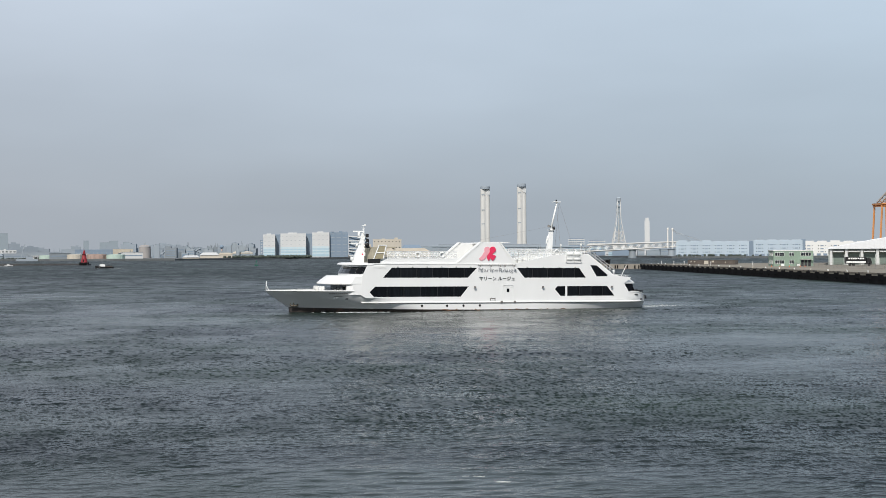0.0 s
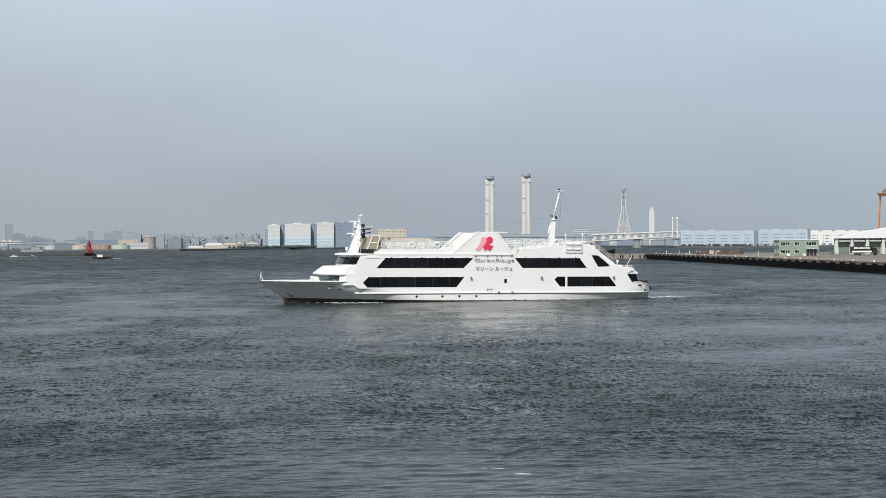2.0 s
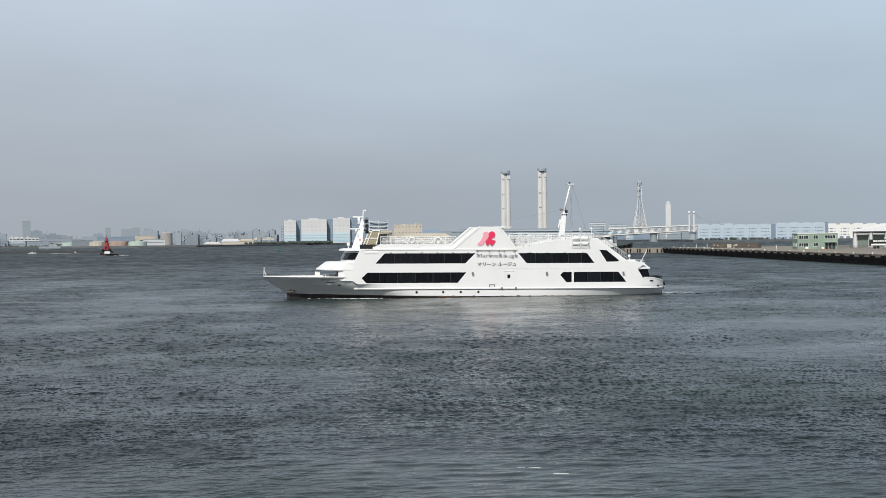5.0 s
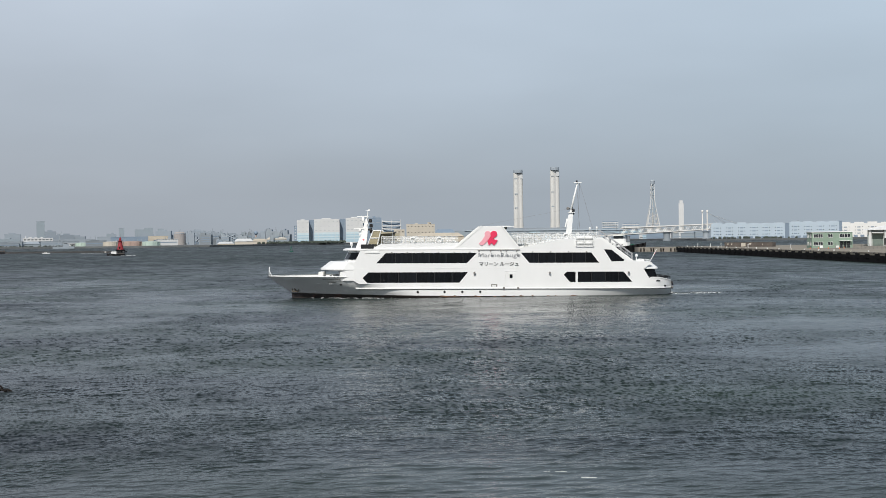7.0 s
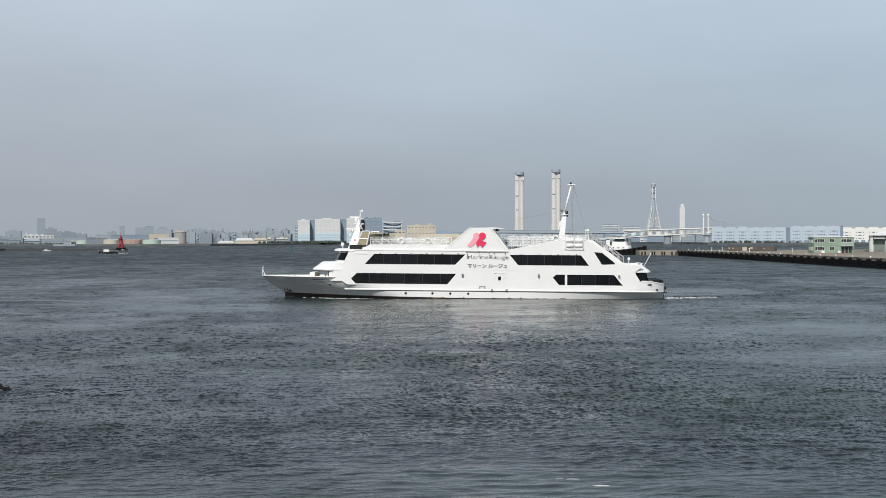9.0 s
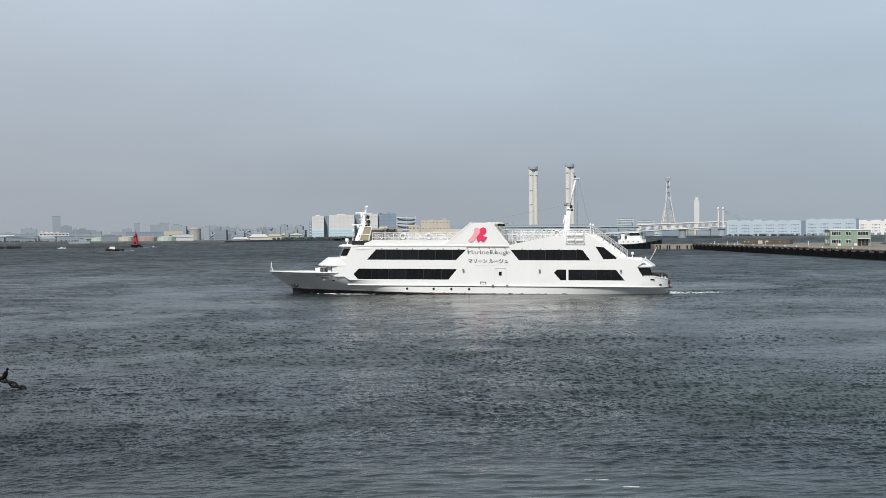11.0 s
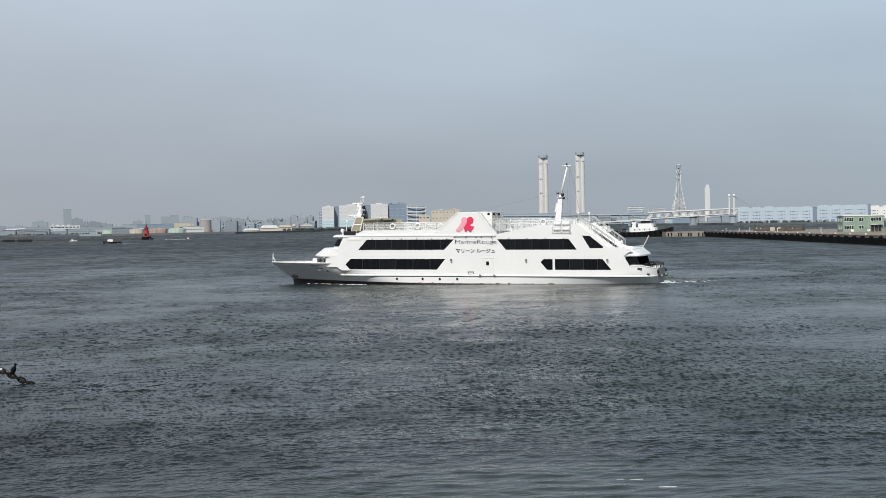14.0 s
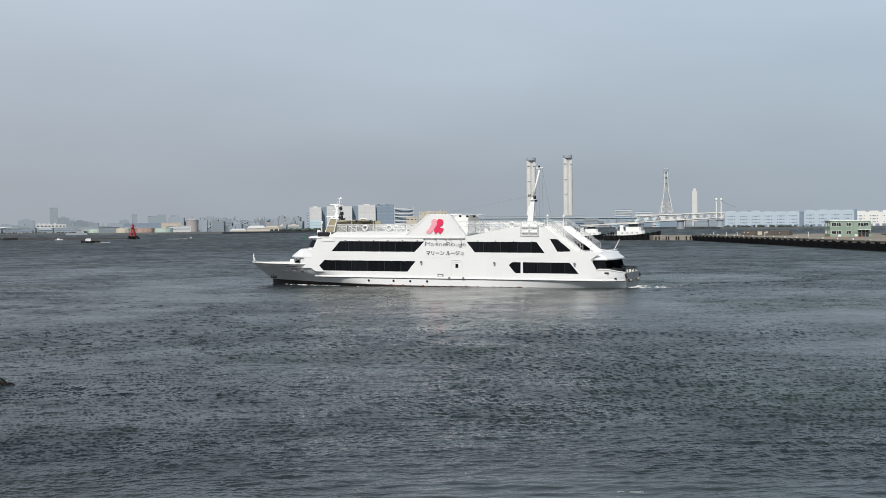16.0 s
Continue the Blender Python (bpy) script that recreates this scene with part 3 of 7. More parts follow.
# fore cabin under the visor
FORE = mirrored([(13.3, 4.74), (14.5, 4.66), (15.2, 4.3), (15.3, 3.2), (15.35, 1.5), (15.35, 0)])
bm = bmesh.new()
loft(bm, [[(x, y, 2.0) for x, y in FORE], [(x - 0.05, y, 3.3) for x, y in FORE]])
part("fore_cabin", bm, HULL_WHITE, ship)
for s in (1, -1):
    for (x0, y0), (x1, y1) in (((15.22, 4.1), (15.3, 3.25)), ((15.3, 3.1), (15.35, 1.62)), ((15.35, 1.45), (15.35, 0.1))):
        bm = bmesh.new()
        v = [bm.verts.new((x + o, s * y, z)) for o in (0.03, 0.07) for x, y in ((x0, y0), (x1, y1)) for z in (2.42, 3.16)]
        for q in ((4, 5, 7, 6), (0, 2, 3, 1), (1, 3, 7, 5), (0, 4, 6, 2), (0, 1, 5, 4), (2, 6, 7, 3)):
            bm.faces.new([v[i] for i in q])
        part("fore_window", bm, TINT_GLASS, ship)
VIS_LO = mirrored([(13.0, 4.75), (14.7, 4.69), (15.9, 4.35), (16.9, 3.2), (17.55, 1.7), (17.8, 0)])
VIS_UP = mirrored([(13.0, 4.75), (14.2, 4.62), (15.0, 4.1), (15.9, 3.0), (16.5, 1.5), (16.7, 0)])
VIS_BELOW = mirrored([(13.0, 4.74), (14.6, 4.62), (15.4, 4.2), (15.9, 3.0), (16.2, 1.6), (16.3, 0)])
bm = bmesh.new()
loft(bm, [[(x, y, 3.14) for x, y in VIS_BELOW], [(x, y, 3.24) for x, y in VIS_LO], [(x, y, 3.36) for x, y in VIS_LO], [(x, y, 4.16) for x, y in VIS_UP], [(x - 0.12, y * 0.985, 4.22) for x, y in VIS_UP]])
part("visor", bm, HULL_WHITE, ship, "white sloping visor over the foredeck")

# wheelhouse
WH_LO = mirrored([(12.4, 4.72), (13.2, 4.62), (14.15, 4.1), (14.6, 2.9), (14.78, 1.4), (14.82, 0)])
bm = bmesh.new()
loft(bm, [[(x, y, 4.15) for x, y in WH_LO], [(x - 0.02, y, 4.46) for x, y in WH_LO], [(x - 0.42 * (x > 13), y * 0.97, 5.34) for x, y in WH_LO], [(x - 0.45 * (x > 13), y * 0.97, 5.6) for x, y in WH_LO]])
wheelhouse = part("wheelhouse", bm, HULL_WHITE, ship)
edge = [(13.02, 4.64), (13.35, 4.55), (14.1, 4.12), (14.57, 2.95), (14.76, 1.45), (14.82, 0.0)]
for s in (1, -1):
    for k, ((x0, y0), (x1, y1)) in enumerate(zip(edge, edge[1:])):
        bm = bmesh.new()
        a, b = (0.025, 0.975) if k else (-0.2, 0.95)
        p, q = (lerp(x0, x1, a) if k else x0 - 0.2, y0 + (y1 - y0) * a), (x0 + (x1 - x0) * b, y0 + (y1 - y0) * b)
        v = [bm.verts.new((x - 0.42 * (z > 5) + o, s * (y * (0.97 if z > 5 else 1.0) + o * 0.8), z)) for o in (0.02, 0.06) for x, y in (p, q) for z in (4.50, 5.30)]
        for f in ((4, 5, 7, 6), (0, 2, 3, 1), (1, 3, 7, 5), (0, 4, 6, 2), (0, 1, 5, 4), (2, 6, 7, 3)):
            bm.faces.new([v[i] for i in f])
        part("windscreen_pane", bm, TINT_GLASS, wheelhouse)
ROOF = mirrored([(12.0, 4.78), (13.1, 4.72), (14.1, 4.2), (14.7, 2.9), (14.95, 1.4), (15.0, 0)])
bm = bmesh.new()
loft(bm, [[(x, y, 5.50) for x, y in ROOF], [(x + 0.05, y * 1.01, 5.57) for x, y in ROOF], [(x - 0.1, y * 0.99, 5.74) for x, y in ROOF], [(x - 0.5, y * 0.94, 5.82) for x, y in ROOF]])
part("wheelhouse_roof", bm, HULL_WHITE, ship)
# searchlight and small mast on the roof
bm = bmesh.new()
tube(bm, (13.9, 1.8, 5.8), (13.9, 1.8, 6.2), 0.07)
part("searchlight_post", bm, TRIM_WHITE, ship)
bm = bmesh.new()
tube(bm, (13.75, 1.8, 6.3), (14.1, 1.8, 6.3), 0.19, 0.23, 12)
part("searchlight", bm, TRIM_WHITE, ship)
bm = bmesh.new()
for k in range(3):
    tube(bm, (12.9, 3.0 + 0.22 * k, 5.8), (12.8, 3.22, 7.3), 0.035, n=5)
rings_mesh(bm, [(0.12, 7.25), (0.14, 7.5), (0.06, 7.6)], 8, (12.8, 3.22))
part("signal_post", bm, TRIM_WHITE, ship)

# forward bulwark, side light box, flybridge screen
for s in (1, -1):
    bm = bmesh.new()
    prism(bm, [(12.7, 5.7), (12.55, 5.95), (10.9, 6.0), (10.2, 6.35), (0.9, 6.36), (1.2, 5.7)], "y", s * (HALF - 0.14), s * (HALF - 0.26))
    part("bulwark", bm, HULL_WHITE, ship)
    bm = bmesh.new()
    box(bm, 11.15, 12.65, s * 4.35, s * 4.72, 5.78, 6.27)
    bevel(bm, 0.03, 1)
    part("sidelight_box", bm, BLACK_PAINT, ship, "matt black sidelight screen")
    bm = bmesh.new()
    for a, b in (((11.85, 6.25), (11.2, 7.89)), ((11.2, 7.89), (10.3, 7.89)), ((10.3, 7.89), (10.7, 6.25)), ((11.55, 7.0), (10.55, 7.0))):
        tube(bm, (a[0], s * 4.3, a[1]), (b[0], s * 4.3, b[1]), 0.07, n=6)
    part("screen_frame", bm, TRIM_WHITE, ship)
    bm = bmesh.new()
    prism(bm, [(11.78, 6.3), (11.17, 7.85), (10.34, 7.85), (10.68, 6.3)], "y", s * 4.28, s * 4.31)
    part("screen_panel", bm, material("smoked_tan_acrylic", (0.34, 0.30, 0.20), 0.25, vary=0.1), ship, "tan translucent side screen")
    bm = bmesh.new()
    box(bm, 10.4, 12.1, s * (HALF + 0.0), s * (HALF + 0.06), 5.22, 5.44)
    part("name_plate", bm, TRIM_WHITE, ship)
    # upper deck handrail: posts, rails, slanting stays, glass
    for x0, x1, z1 in ((10.2, 1.2, 7.2), (-5.2, -15.4, 7.55)):
        n = round((x0 - x1) / 1.3)
        for i in range(n + 1):
            x = x0 + (x1 - x0) * i / n
            bm = bmesh.new()
            tube(bm, (x, s * 4.5, 6.0 if x > 0 else 5.6), (x, s * 4.5, z1), 0.03, n=5)
            part("rail_post", bm, TRIM_WHITE, ship)
            if i < n:
                bm = bmesh.new()
                tube(bm, (x, s * 4.48, z1 - 0.02), (x + (x1 - x0) / n, s * 4.48, z1 - 0.8), 0.022, n=4)
                part("rail_stay", bm, TRIM_WHITE, ship)
        for z in (z1, z1 - 0.28, z1 - 0.56):
            bm = bmesh.new()
            tube(bm, (x0, s * 4.5, z), (x1, s * 4.5, z), 0.032 if z == z1 else 0.018, n=5)
            part("handrail", bm, TRIM_WHITE, ship)


CLEAR = material("clear_acrylic", (0.86, 0.88, 0.88), 0.15, vary=0.02)
CLEAR.node_tree.nodes["Principled BSDF"].inputs["Alpha"].default_value = 0.22


def wind_screens():
    """Clear panels along the rails, one between each pair of posts."""
    for s in (1, -1):
        for x0, x1, z0, z1 in ((10.1, 1.4, 6.4, 7.15), (-5.9, -15.3, 6.2, 7.45)):
            n = round((x0 - x1) / 1.3)
            for i in range(n):
                a, b = x0 + (x1 - x0) * i / n, x0 + (x1 - x0) * (i + 1) / n
                bm = bmesh.new()
                box(bm, b + 0.04, a - 0.04, s * 4.44, s * 4.452, z0, z1)
                part("wind_screen", bm, CLEAR, ship, "clear acrylic wind screen")


wind_screens()


def ring_float(x, z, s):
    bm = bmesh.new()
    n, m, R, r = 18, 6, 0.30, 0.09
    rows = []
    for i in range(n):
        a = 2 * math.pi * i / n
        rows.append([bm.verts.new((x + (R + r * math.cos(2 * math.pi * j / m)) * math.cos(a), s * (4.62 + r * math.sin(2 * math.pi * j / m)), z + (R + r * math.cos(2 * math.pi * j / m)) * math.sin(a))) for j in range(m)])
    for i in range(n):
        for j in range(m):
            bm.faces.new((rows[i][j], rows[(i + 1) % n][j], rows[(i + 1) % n][(j + 1) % m], rows[i][(j + 1) % m])).smooth = True
    part("life_ring", bm, TRIM_WHITE, ship, "white life ring on the rail")


for s in (1, -1):
    for x, z in ((6.5, 6.77), (3.4, 6.77), (-11.6, 7.15)):
        ring_float(x, z, s)

# ---- raised side fairings with their canopy ----
for s in (1, -1):
    bm = bmesh.new()
    prism(bm, [(1.62, 5.66), (-1.5, 8.30), (-1.7, 8.38), (-3.8, 8.38), (-4.0, 8.30), (-5.95, 5.66)], "y", s * (HALF - 0.02), s * (HALF - 0.75))
    bevel(bm, 0.05, 2)
    part("fairing", bm, HULL_WHITE, ship, "tall white tapered side fairing")
    bm = bmesh.new()
    prism(bm, [(1.75, 5.70), (-1.55, 8.42), (-1.75, 8.42), (1.45, 5.70)], "y", s * (HALF + 0.02), s * (HALF - 0.85))
    part("fairing_edge", bm, TRIM_WHITE, ship)
    bm = bmesh.new()
    prism(bm, [(-3.9, 8.42), (-4.05, 8.42), (-6.2, 5.70), (-5.8, 5.70)], "y", s * (HALF + 0.02), s * (HALF - 0.85))
    part("fairing_edge", bm, TRIM_WHITE, ship)
bm = bmesh.new()
prism(bm, [(-3.3, 8.27), (-3.4, 8.40), (-4.6, 8.42), (-5.5, 8.35), (-5.5, 8.29), (-4.0, 8.27)], "y", -4.2, 4.2)
part("canopy", bm, TRIM_WHITE, ship, "thin white canopy between the fairings")
for y in (-2.4, 0.0, 2.4):
    bm = bmesh.new()
    tube(bm, (-4.6, y, 8.25), (-4.6, y, 8.02), 0.13, 0.16, 8)
    part("canopy_lamp", bm, BLACK_PAINT, ship)

# ---- emblem: two leaning petal shapes ----


def emblem(s):
    def blob(pts, mat, y, label):
        bm = bmesh.new()
        prism(bm, pts, "y", s * (HALF - 0.03), s * (HALF + y))
        part("emblem", bm, mat, ship, label)

    def plan(pts):
        return [(-1.27 - (u - 40) * 0.0235, 7.78 - (v - 117) * 0.0222) for u, v in pts]

    def head(u, v, r, a0, a1):
        return [(u + r * math.cos(radians(a0 + (a1 - a0) * i / 12)), v + r * math.sin(radians(a0 + (a1 - a0) * i / 12))) for i in range(13)]

    pink = plan(head(85, 132, 16, 170, 380) + [(96, 150), (84, 166), (72, 182), (57, 193), (47, 190), (40, 182), (53, 170), (62, 155), (70, 142)])
    red = plan(head(115, 132, 17, 150, 385) + [(126, 146), (116, 152), (112, 158), (122, 162), (134, 165), (129, 176), (121, 186), (115, 193), (108, 184), (101, 180), (96, 188), (91, 192), (85, 182), (83, 172), (90, 160), (97, 148)])
    blob(pink, LOGO_PINK, 0.05, "pink enamel petal shape")
    blob(red, LOGO_RED, 0.09, "crimson enamel petal shape")


emblem(1)
emblem(-1)


def lettering(text, x0, x1, z0, z1, mat, name, fat=0.0):
    """Raised letters on the port wall, from x0 to x1."""
    cu = bpy.data.curves.new("text", "FONT")
    cu.body, cu.extrude, cu.offset = text, 0.02, fat
    ob = new("text", cu)
    me = bpy.data.meshes.new_from_object(ob.evaluated_get(bpy.context.evaluated_depsgraph_get()))
    bpy.data.objects.remove(ob)
    co = [v.co.copy() for v in me.vertices]
    ax, bx, az, bz = min(c.x for c in co), max(c.x for c in co), min(c.y for c in co), max(c.y for c in co)
    for v, c in zip(me.vertices, co):
        v.co = (x0 + (x1 - x0) * (c.x - ax) / (bx - ax), HALF + 0.025 + c.z, z0 + (z1 - z0) * (c.y - az) / (bz - az))
    me.flip_normals()
    me.materials.clear()
    me.materials.append(mat)
    ob = new(name, me)
    ob.parent = ship
    return ob


lettering("MarineRouge", -1.22, -6.15, 4.58, 5.18, LETTER_GREY, "lettering", -0.008)
lettering("マリーン ルージュ", -1.32, -5.95, 3.68, 4.16, LETTER, "lettering", 0.008)
# the name on the bow, too blurred to read
for s in (1, -1):
    for x0, x1, z in ((17.2, 15.0, 2.12), (16.6, 15.6, 1.82)):
        bm = bmesh.new()
        n = 9
        for i in range(n):
            a, b = x0 + (x1 - x0) * i / n, x0 + (x1 - x0) * (i + 0.7) / n
            v = [bm.verts.new((x, s * (half_beam(x, zz) + o), zz)) for o in (0.01, 0.04) for x in (a, b) for zz in (z - 0.055, z + 0.055)]
            for f in ((4, 5, 7, 6), (0, 2, 3, 1), (1, 3, 7, 5), (0, 4, 6, 2), (0, 1, 5, 4), (2, 6, 7, 3)):
                bm.faces.new([v[i2] for i2 in f])
        part("bow_name", bm, STEEL, ship, "small grey name bars on the bow")
# lamp brackets over the name
for s in (1, -1):
    for k, x in enumerate((-1.15, -2.55, -3.75, -4.35, -5.6)):
        bm = bmesh.new()
        tube(bm, (x, s * HALF, 5.62), (x - 0.1, s * (HALF + 0.55), 5.56), 0.028, n=5)
        tube(bm, (x - 0.1, s * (HALF + 0.55), 5.56), (x - 0.12, s * (HALF + 0.6), 5.40), 0.07, 0.09, n=8)
        part("sign_lamp", bm, STEEL, ship)
    bm = bmesh.new()
    tube(bm, (-1.1, s * (HALF + 0.1), 5.58), (-6.1, s * (HALF + 0.1), 5.58), 0.035, n=5)
    part("lamp_rail", bm, STEEL, ship)
    for x in (-0.73, -9.63, -18.95):
        bm = bmesh.new()
        tube(bm, (x, s * HALF, 2.95), (x, s * (HALF + 0.18), 2.92), 0.05, n=6)
        box(bm, x - 0.1, x + 0.1, s * (HALF + 0.1), s * (HALF + 0.28), 2.76, 2.98)
        part("side_lamp", bm, STEEL, ship)
    # boarding door
    bm = bmesh.new()
    for a, b in (((-4.40, 1.64), (-4.40, 2.86)), ((-5.74, 1.64), (-5.74, 2.86)), ((-4.40, 2.86), (-5.74, 2.86)), ((-5.74, 1.12), (-5.74, 1.64)), ((-4.40, 1.12), (-4.40, 1.64))):
        tube(bm, (a[0], s * (HALF + 0.0), a[1]), (b[0], s * (HALF + 0.0), b[1]), 0.022, n=4)
    part("door_frame", bm, TRIM_WHITE, ship)
    bm = bmesh.new()
    box(bm, -5.23, -4.90, s * (HALF + 0.0), s * (HALF + 0.03), 2.24, 2.68)
    part("door_window", bm, TINT_GLASS, ship)
    bm = bmesh.new()
    for i in range(9):
        a = math.pi * i / 8
        b = math.pi * (i + 1) / 8
        tube(bm, (-5.07 + 0.72 * math.cos(a), s * (HALF + 0.03), 3.02 + 0.08 * math.sin(a)), (-5.07 + 0.72 * math.cos(b), s * (HALF + 0.03), 3.02 + 0.08 * math.sin(b)), 0.02, n=4)
    part("rain_lip", bm, TRIM_WHITE, ship)
    for x in (-4.2, -5.9):
        bm = bmesh.new()
        box(bm, x - 0.12, x + 0.12, s * (HALF + 0.1), s * (HALF + 0.2), 0.98, 1.18)
        part("hinge", bm, STEEL, ship)
    bm = bmesh.new()
    box(bm, -3.42, -2.70, s * HALF, s * (HALF + 0.03), 1.22, 1.52)
    part("vent_plate", bm, STEEL, ship)
    bm = bmesh.new()
    box(bm, -3.30, -2.82, s * (HALF + 0.02), s * (HALF + 0.05), 1.22, 1.40)
    part("vent_cover", bm, TRIM_WHITE, ship)
    for x in (5.96, 2.8, 0.7, -1.41):
        bm = bmesh.new()
        tube(bm, (x, s * (half_beam(x, 0.63) - 0.05), 0.63), (x, s * (half_beam(x, 0.63) + 0.03), 0.63), 0.15, n=14)
        port = part("porthole", bm, STEEL, ship)
        bm = bmesh.new()
        tube(bm, (x, s * (half_beam(x, 0.63) + 0.02), 0.63), (x, s * (half_beam(x, 0.63) + 0.045), 0.63), 0.115, n=14)
        part("pane", bm, TINT_GLASS, port)
    # rust along the waterline
    rnd = random.Random(11)
    bm = bmesh.new()
    for k in range(34):
        x = rnd.uniform(-14, 3)
        w, z = rnd.uniform(0.04, 0.4), rnd.uniform(0.10, 0.24)
        y = half_beam(x, 0.2)
        box(bm, x, x + w, s * (y - 0.1), s * (y + 0.012), z - rnd.uniform(0.05, 0.14), z)
    tagged(part("rust_marks", bm, RUST, ship, "rust and weed marks at the waterline"), kind="stuff")
    # bow plates, hawse pipe, anchor
    def on_bow(name, x0, x1, z0, z1, mat, o=0.02):
        bm = bmesh.new()
        v = [bm.verts.new((x, s * (half_beam(x, z) + d), z)) for d in (-0.02, o) for x in (x0, x1) for z in (z0, z1)]
        for f in ((4, 5, 7, 6), (0, 2, 3, 1), (1, 3, 7, 5), (0, 4, 6, 2), (0, 1, 5, 4), (2, 6, 7, 3)):
            bm.faces.new([v[i] for i in f])
        part(name, bm, mat, ship)
    on_bow("fairlead", 21.9, 20.9, 1.93, 2.10, TRIM_WHITE, 0.16)
    on_bow("fairlead", 18.0, 17.4, 1.50, 1.60, TRIM_WHITE, 0.13)
    on_bow("fairlead", 16.5, 16.1, 1.42, 1.54, TRIM_WHITE, 0.13)
    on_bow("fairlead_hole", 15.2, 14.9, 1.42, 1.56, BLACK_PAINT, 0.02)
    bm = bmesh.new()
    ax = 20.75
    ay = half_beam(ax, 0.8)
    tube(bm, (ax + 0.1, s * (ay + 0.02), 1.15), (ax + 0.05, s * (ay + 0.12), 0.55), 0.09, n=8)
    tube(bm, (ax - 0.35, s * (ay + 0.22), 0.62), (ax + 0.4, s * (ay - 0.02), 0.58), 0.10, n=8)
    tube(bm, (ax - 0.35, s * (ay + 0.22), 0.62), (ax - 0.42, s * (ay + 0.24), 0.98), 0.09, 0.03, n=8)
    tube(bm, (ax + 0.4, s * (ay - 0.02), 0.58), (ax + 0.42, s * (ay + 0.02), 0.95), 0.09, 0.03, n=8)
    part("anchor", bm, material("bare_anchor_iron", (0.13, 0.115, 0.09), 0.8, vary=0.4, size=0.3), ship, "rusty stowed bow anchor")

# jackstaff, foredeck gear
bm = bmesh.new()
tube(bm, (24.05, 0, 2.4), (24.0, 0, 3.55), 0.06, 0.035, 8)
tube(bm, (23.7, 0.2, 2.4), (24.0, 0, 3.1), 0.03, n=5)
tube(bm, (23.7, -0.2, 2.4), (24.0, 0, 3.1), 0.03, n=5)
part("jackstaff", bm, TRIM_WHITE, ship)
for y in (-1.1, 1.1):
    bm = bmesh.new()
    tube(bm, (17.6, y - 0.5, 2.65), (17.6, y + 0.5, 2.65), 0.28, n=12)
    box(bm, 17.3, 17.9, y - 0.7, y - 0.55, 2.2, 2.95)
    box(bm, 17.3, 17.9, y + 0.55, y + 0.7, 2.2, 2.95)
    part("windlass", bm, TRIM_WHITE, ship)
for x, y in ((20.5, 1.2), (20.5, -1.2), (16.6, 3.2), (16.6, -3.2), (-23.4, 3.2), (-23.4, -3.2)):
    for k in (-0.2, 0.2):
        bm = bmesh.new()
        z = 2.2 if x > 0 else 1.6
        rings_mesh(bm, [(0.11, z), (0.11, z + 0.22), (0.15, z + 0.24), (0.15, z + 0.3)], 10, (x + k, y))
        part("mooring_bitt", bm, TRIM_WHITE, ship)

# ---- forward mast ----
bm = bmesh.new()
loft(bm, [[(13.5, 0.45, 5.75), (12.3, 0.45, 5.75), (12.3, -0.45, 5.75), (13.5, -0.45, 5.75)], [(12.5, 0.22, 8.6), (11.95, 0.22, 8.6), (11.95, -0.22, 8.6), (12.5, -0.22, 8.6)], [(12.3, 0.16, 9.4), (11.95, 0.16, 9.4), (11.95, -0.16, 9.4), (12.3, -0.16, 9.4)]])
fore_mast = part("fore_mast", bm, HULL_WHITE, ship, "raked white forward mast")


def on_mast(name, make, mat=TRIM_WHITE):
    bm = bmesh.new()
    make(bm)
    part(name, bm, mat, fore_mast)


on_mast("radar", lambda b: (box(b, 11.95, 13.35, -0.35, -0.1, 9.55, 9.70), tube(b, (12.6, -0.2, 8.9), (12.6, -0.2, 9.55), 0.16, n=8), box(b, 12.1, 12.8, -0.2, 0.2, 8.82, 8.9)))
on_mast("radar", lambda b: (box(b, 12.5, 13.7, 0.1, 0.35, 8.10, 8.24), tube(b, (12.95, 0.2, 7.8), (12.95, 0.2, 8.1), 0.16, n=8), box(b, 12.3, 13.1, -0.2, 0.2, 7.72, 7.8)))
on_mast("crosstree", lambda b: (tube(b, (12.1, -0.9, 9.4), (12.1, 0.9, 9.4), 0.05, n=6), tube(b, (12.1, -0.6, 8.7), (12.1, 0.6, 8.7), 0.05, n=6)))
on_mast("pole", lambda b: (tube(b, (12.1, 0, 9.3), (12.0, 0, 10.4), 0.06, 0.03, 6), tube(b, (12.1, 0.5, 9.4), (12.1, 0.5, 10.0), 0.025, n=5), tube(b, (12.1, -0.6, 9.4), (12.1, -0.6, 10.2), 0.02, n=5)))
on_mast("mast_lamp", lambda b: (rings_mesh(b, [(0.17, 8.9), (0.21, 8.96), (0.21, 9.25), (0.12, 9.33)], 10, (11.7, 0.35)), rings_mesh(b, [(0.17, 8.3), (0.21, 8.36), (0.21, 8.65), (0.12, 8.73)], 10, (11.62, 0.2))), BLACK_PAINT)
on_mast("loudhailer", lambda b: (tube(b, (12.0, 0.4, 8.05), (11.5, 0.4, 8.05), 0.1, 0.26, 10), box(b, 11.4, 11.8, -0.3, 0.2, 7.6, 7.95)), BLACK_PAINT)
on_mast("wind_vane", lambda b: (tube(b, (12.0, 0, 10.35), (12.25, 0, 10.35), 0.05, 0.02, 6), box(b, 11.75, 12.0, -0.02, 0.02, 10.3, 10.5)))
on_mast("flag", lambda b: prism(b, [(12.85, 6.95), (12.3, 7.15), (12.15, 6.95), (12.2, 6.6), (12.8, 6.5)], "y", 1.3, 1.32), TRIM_WHITE)
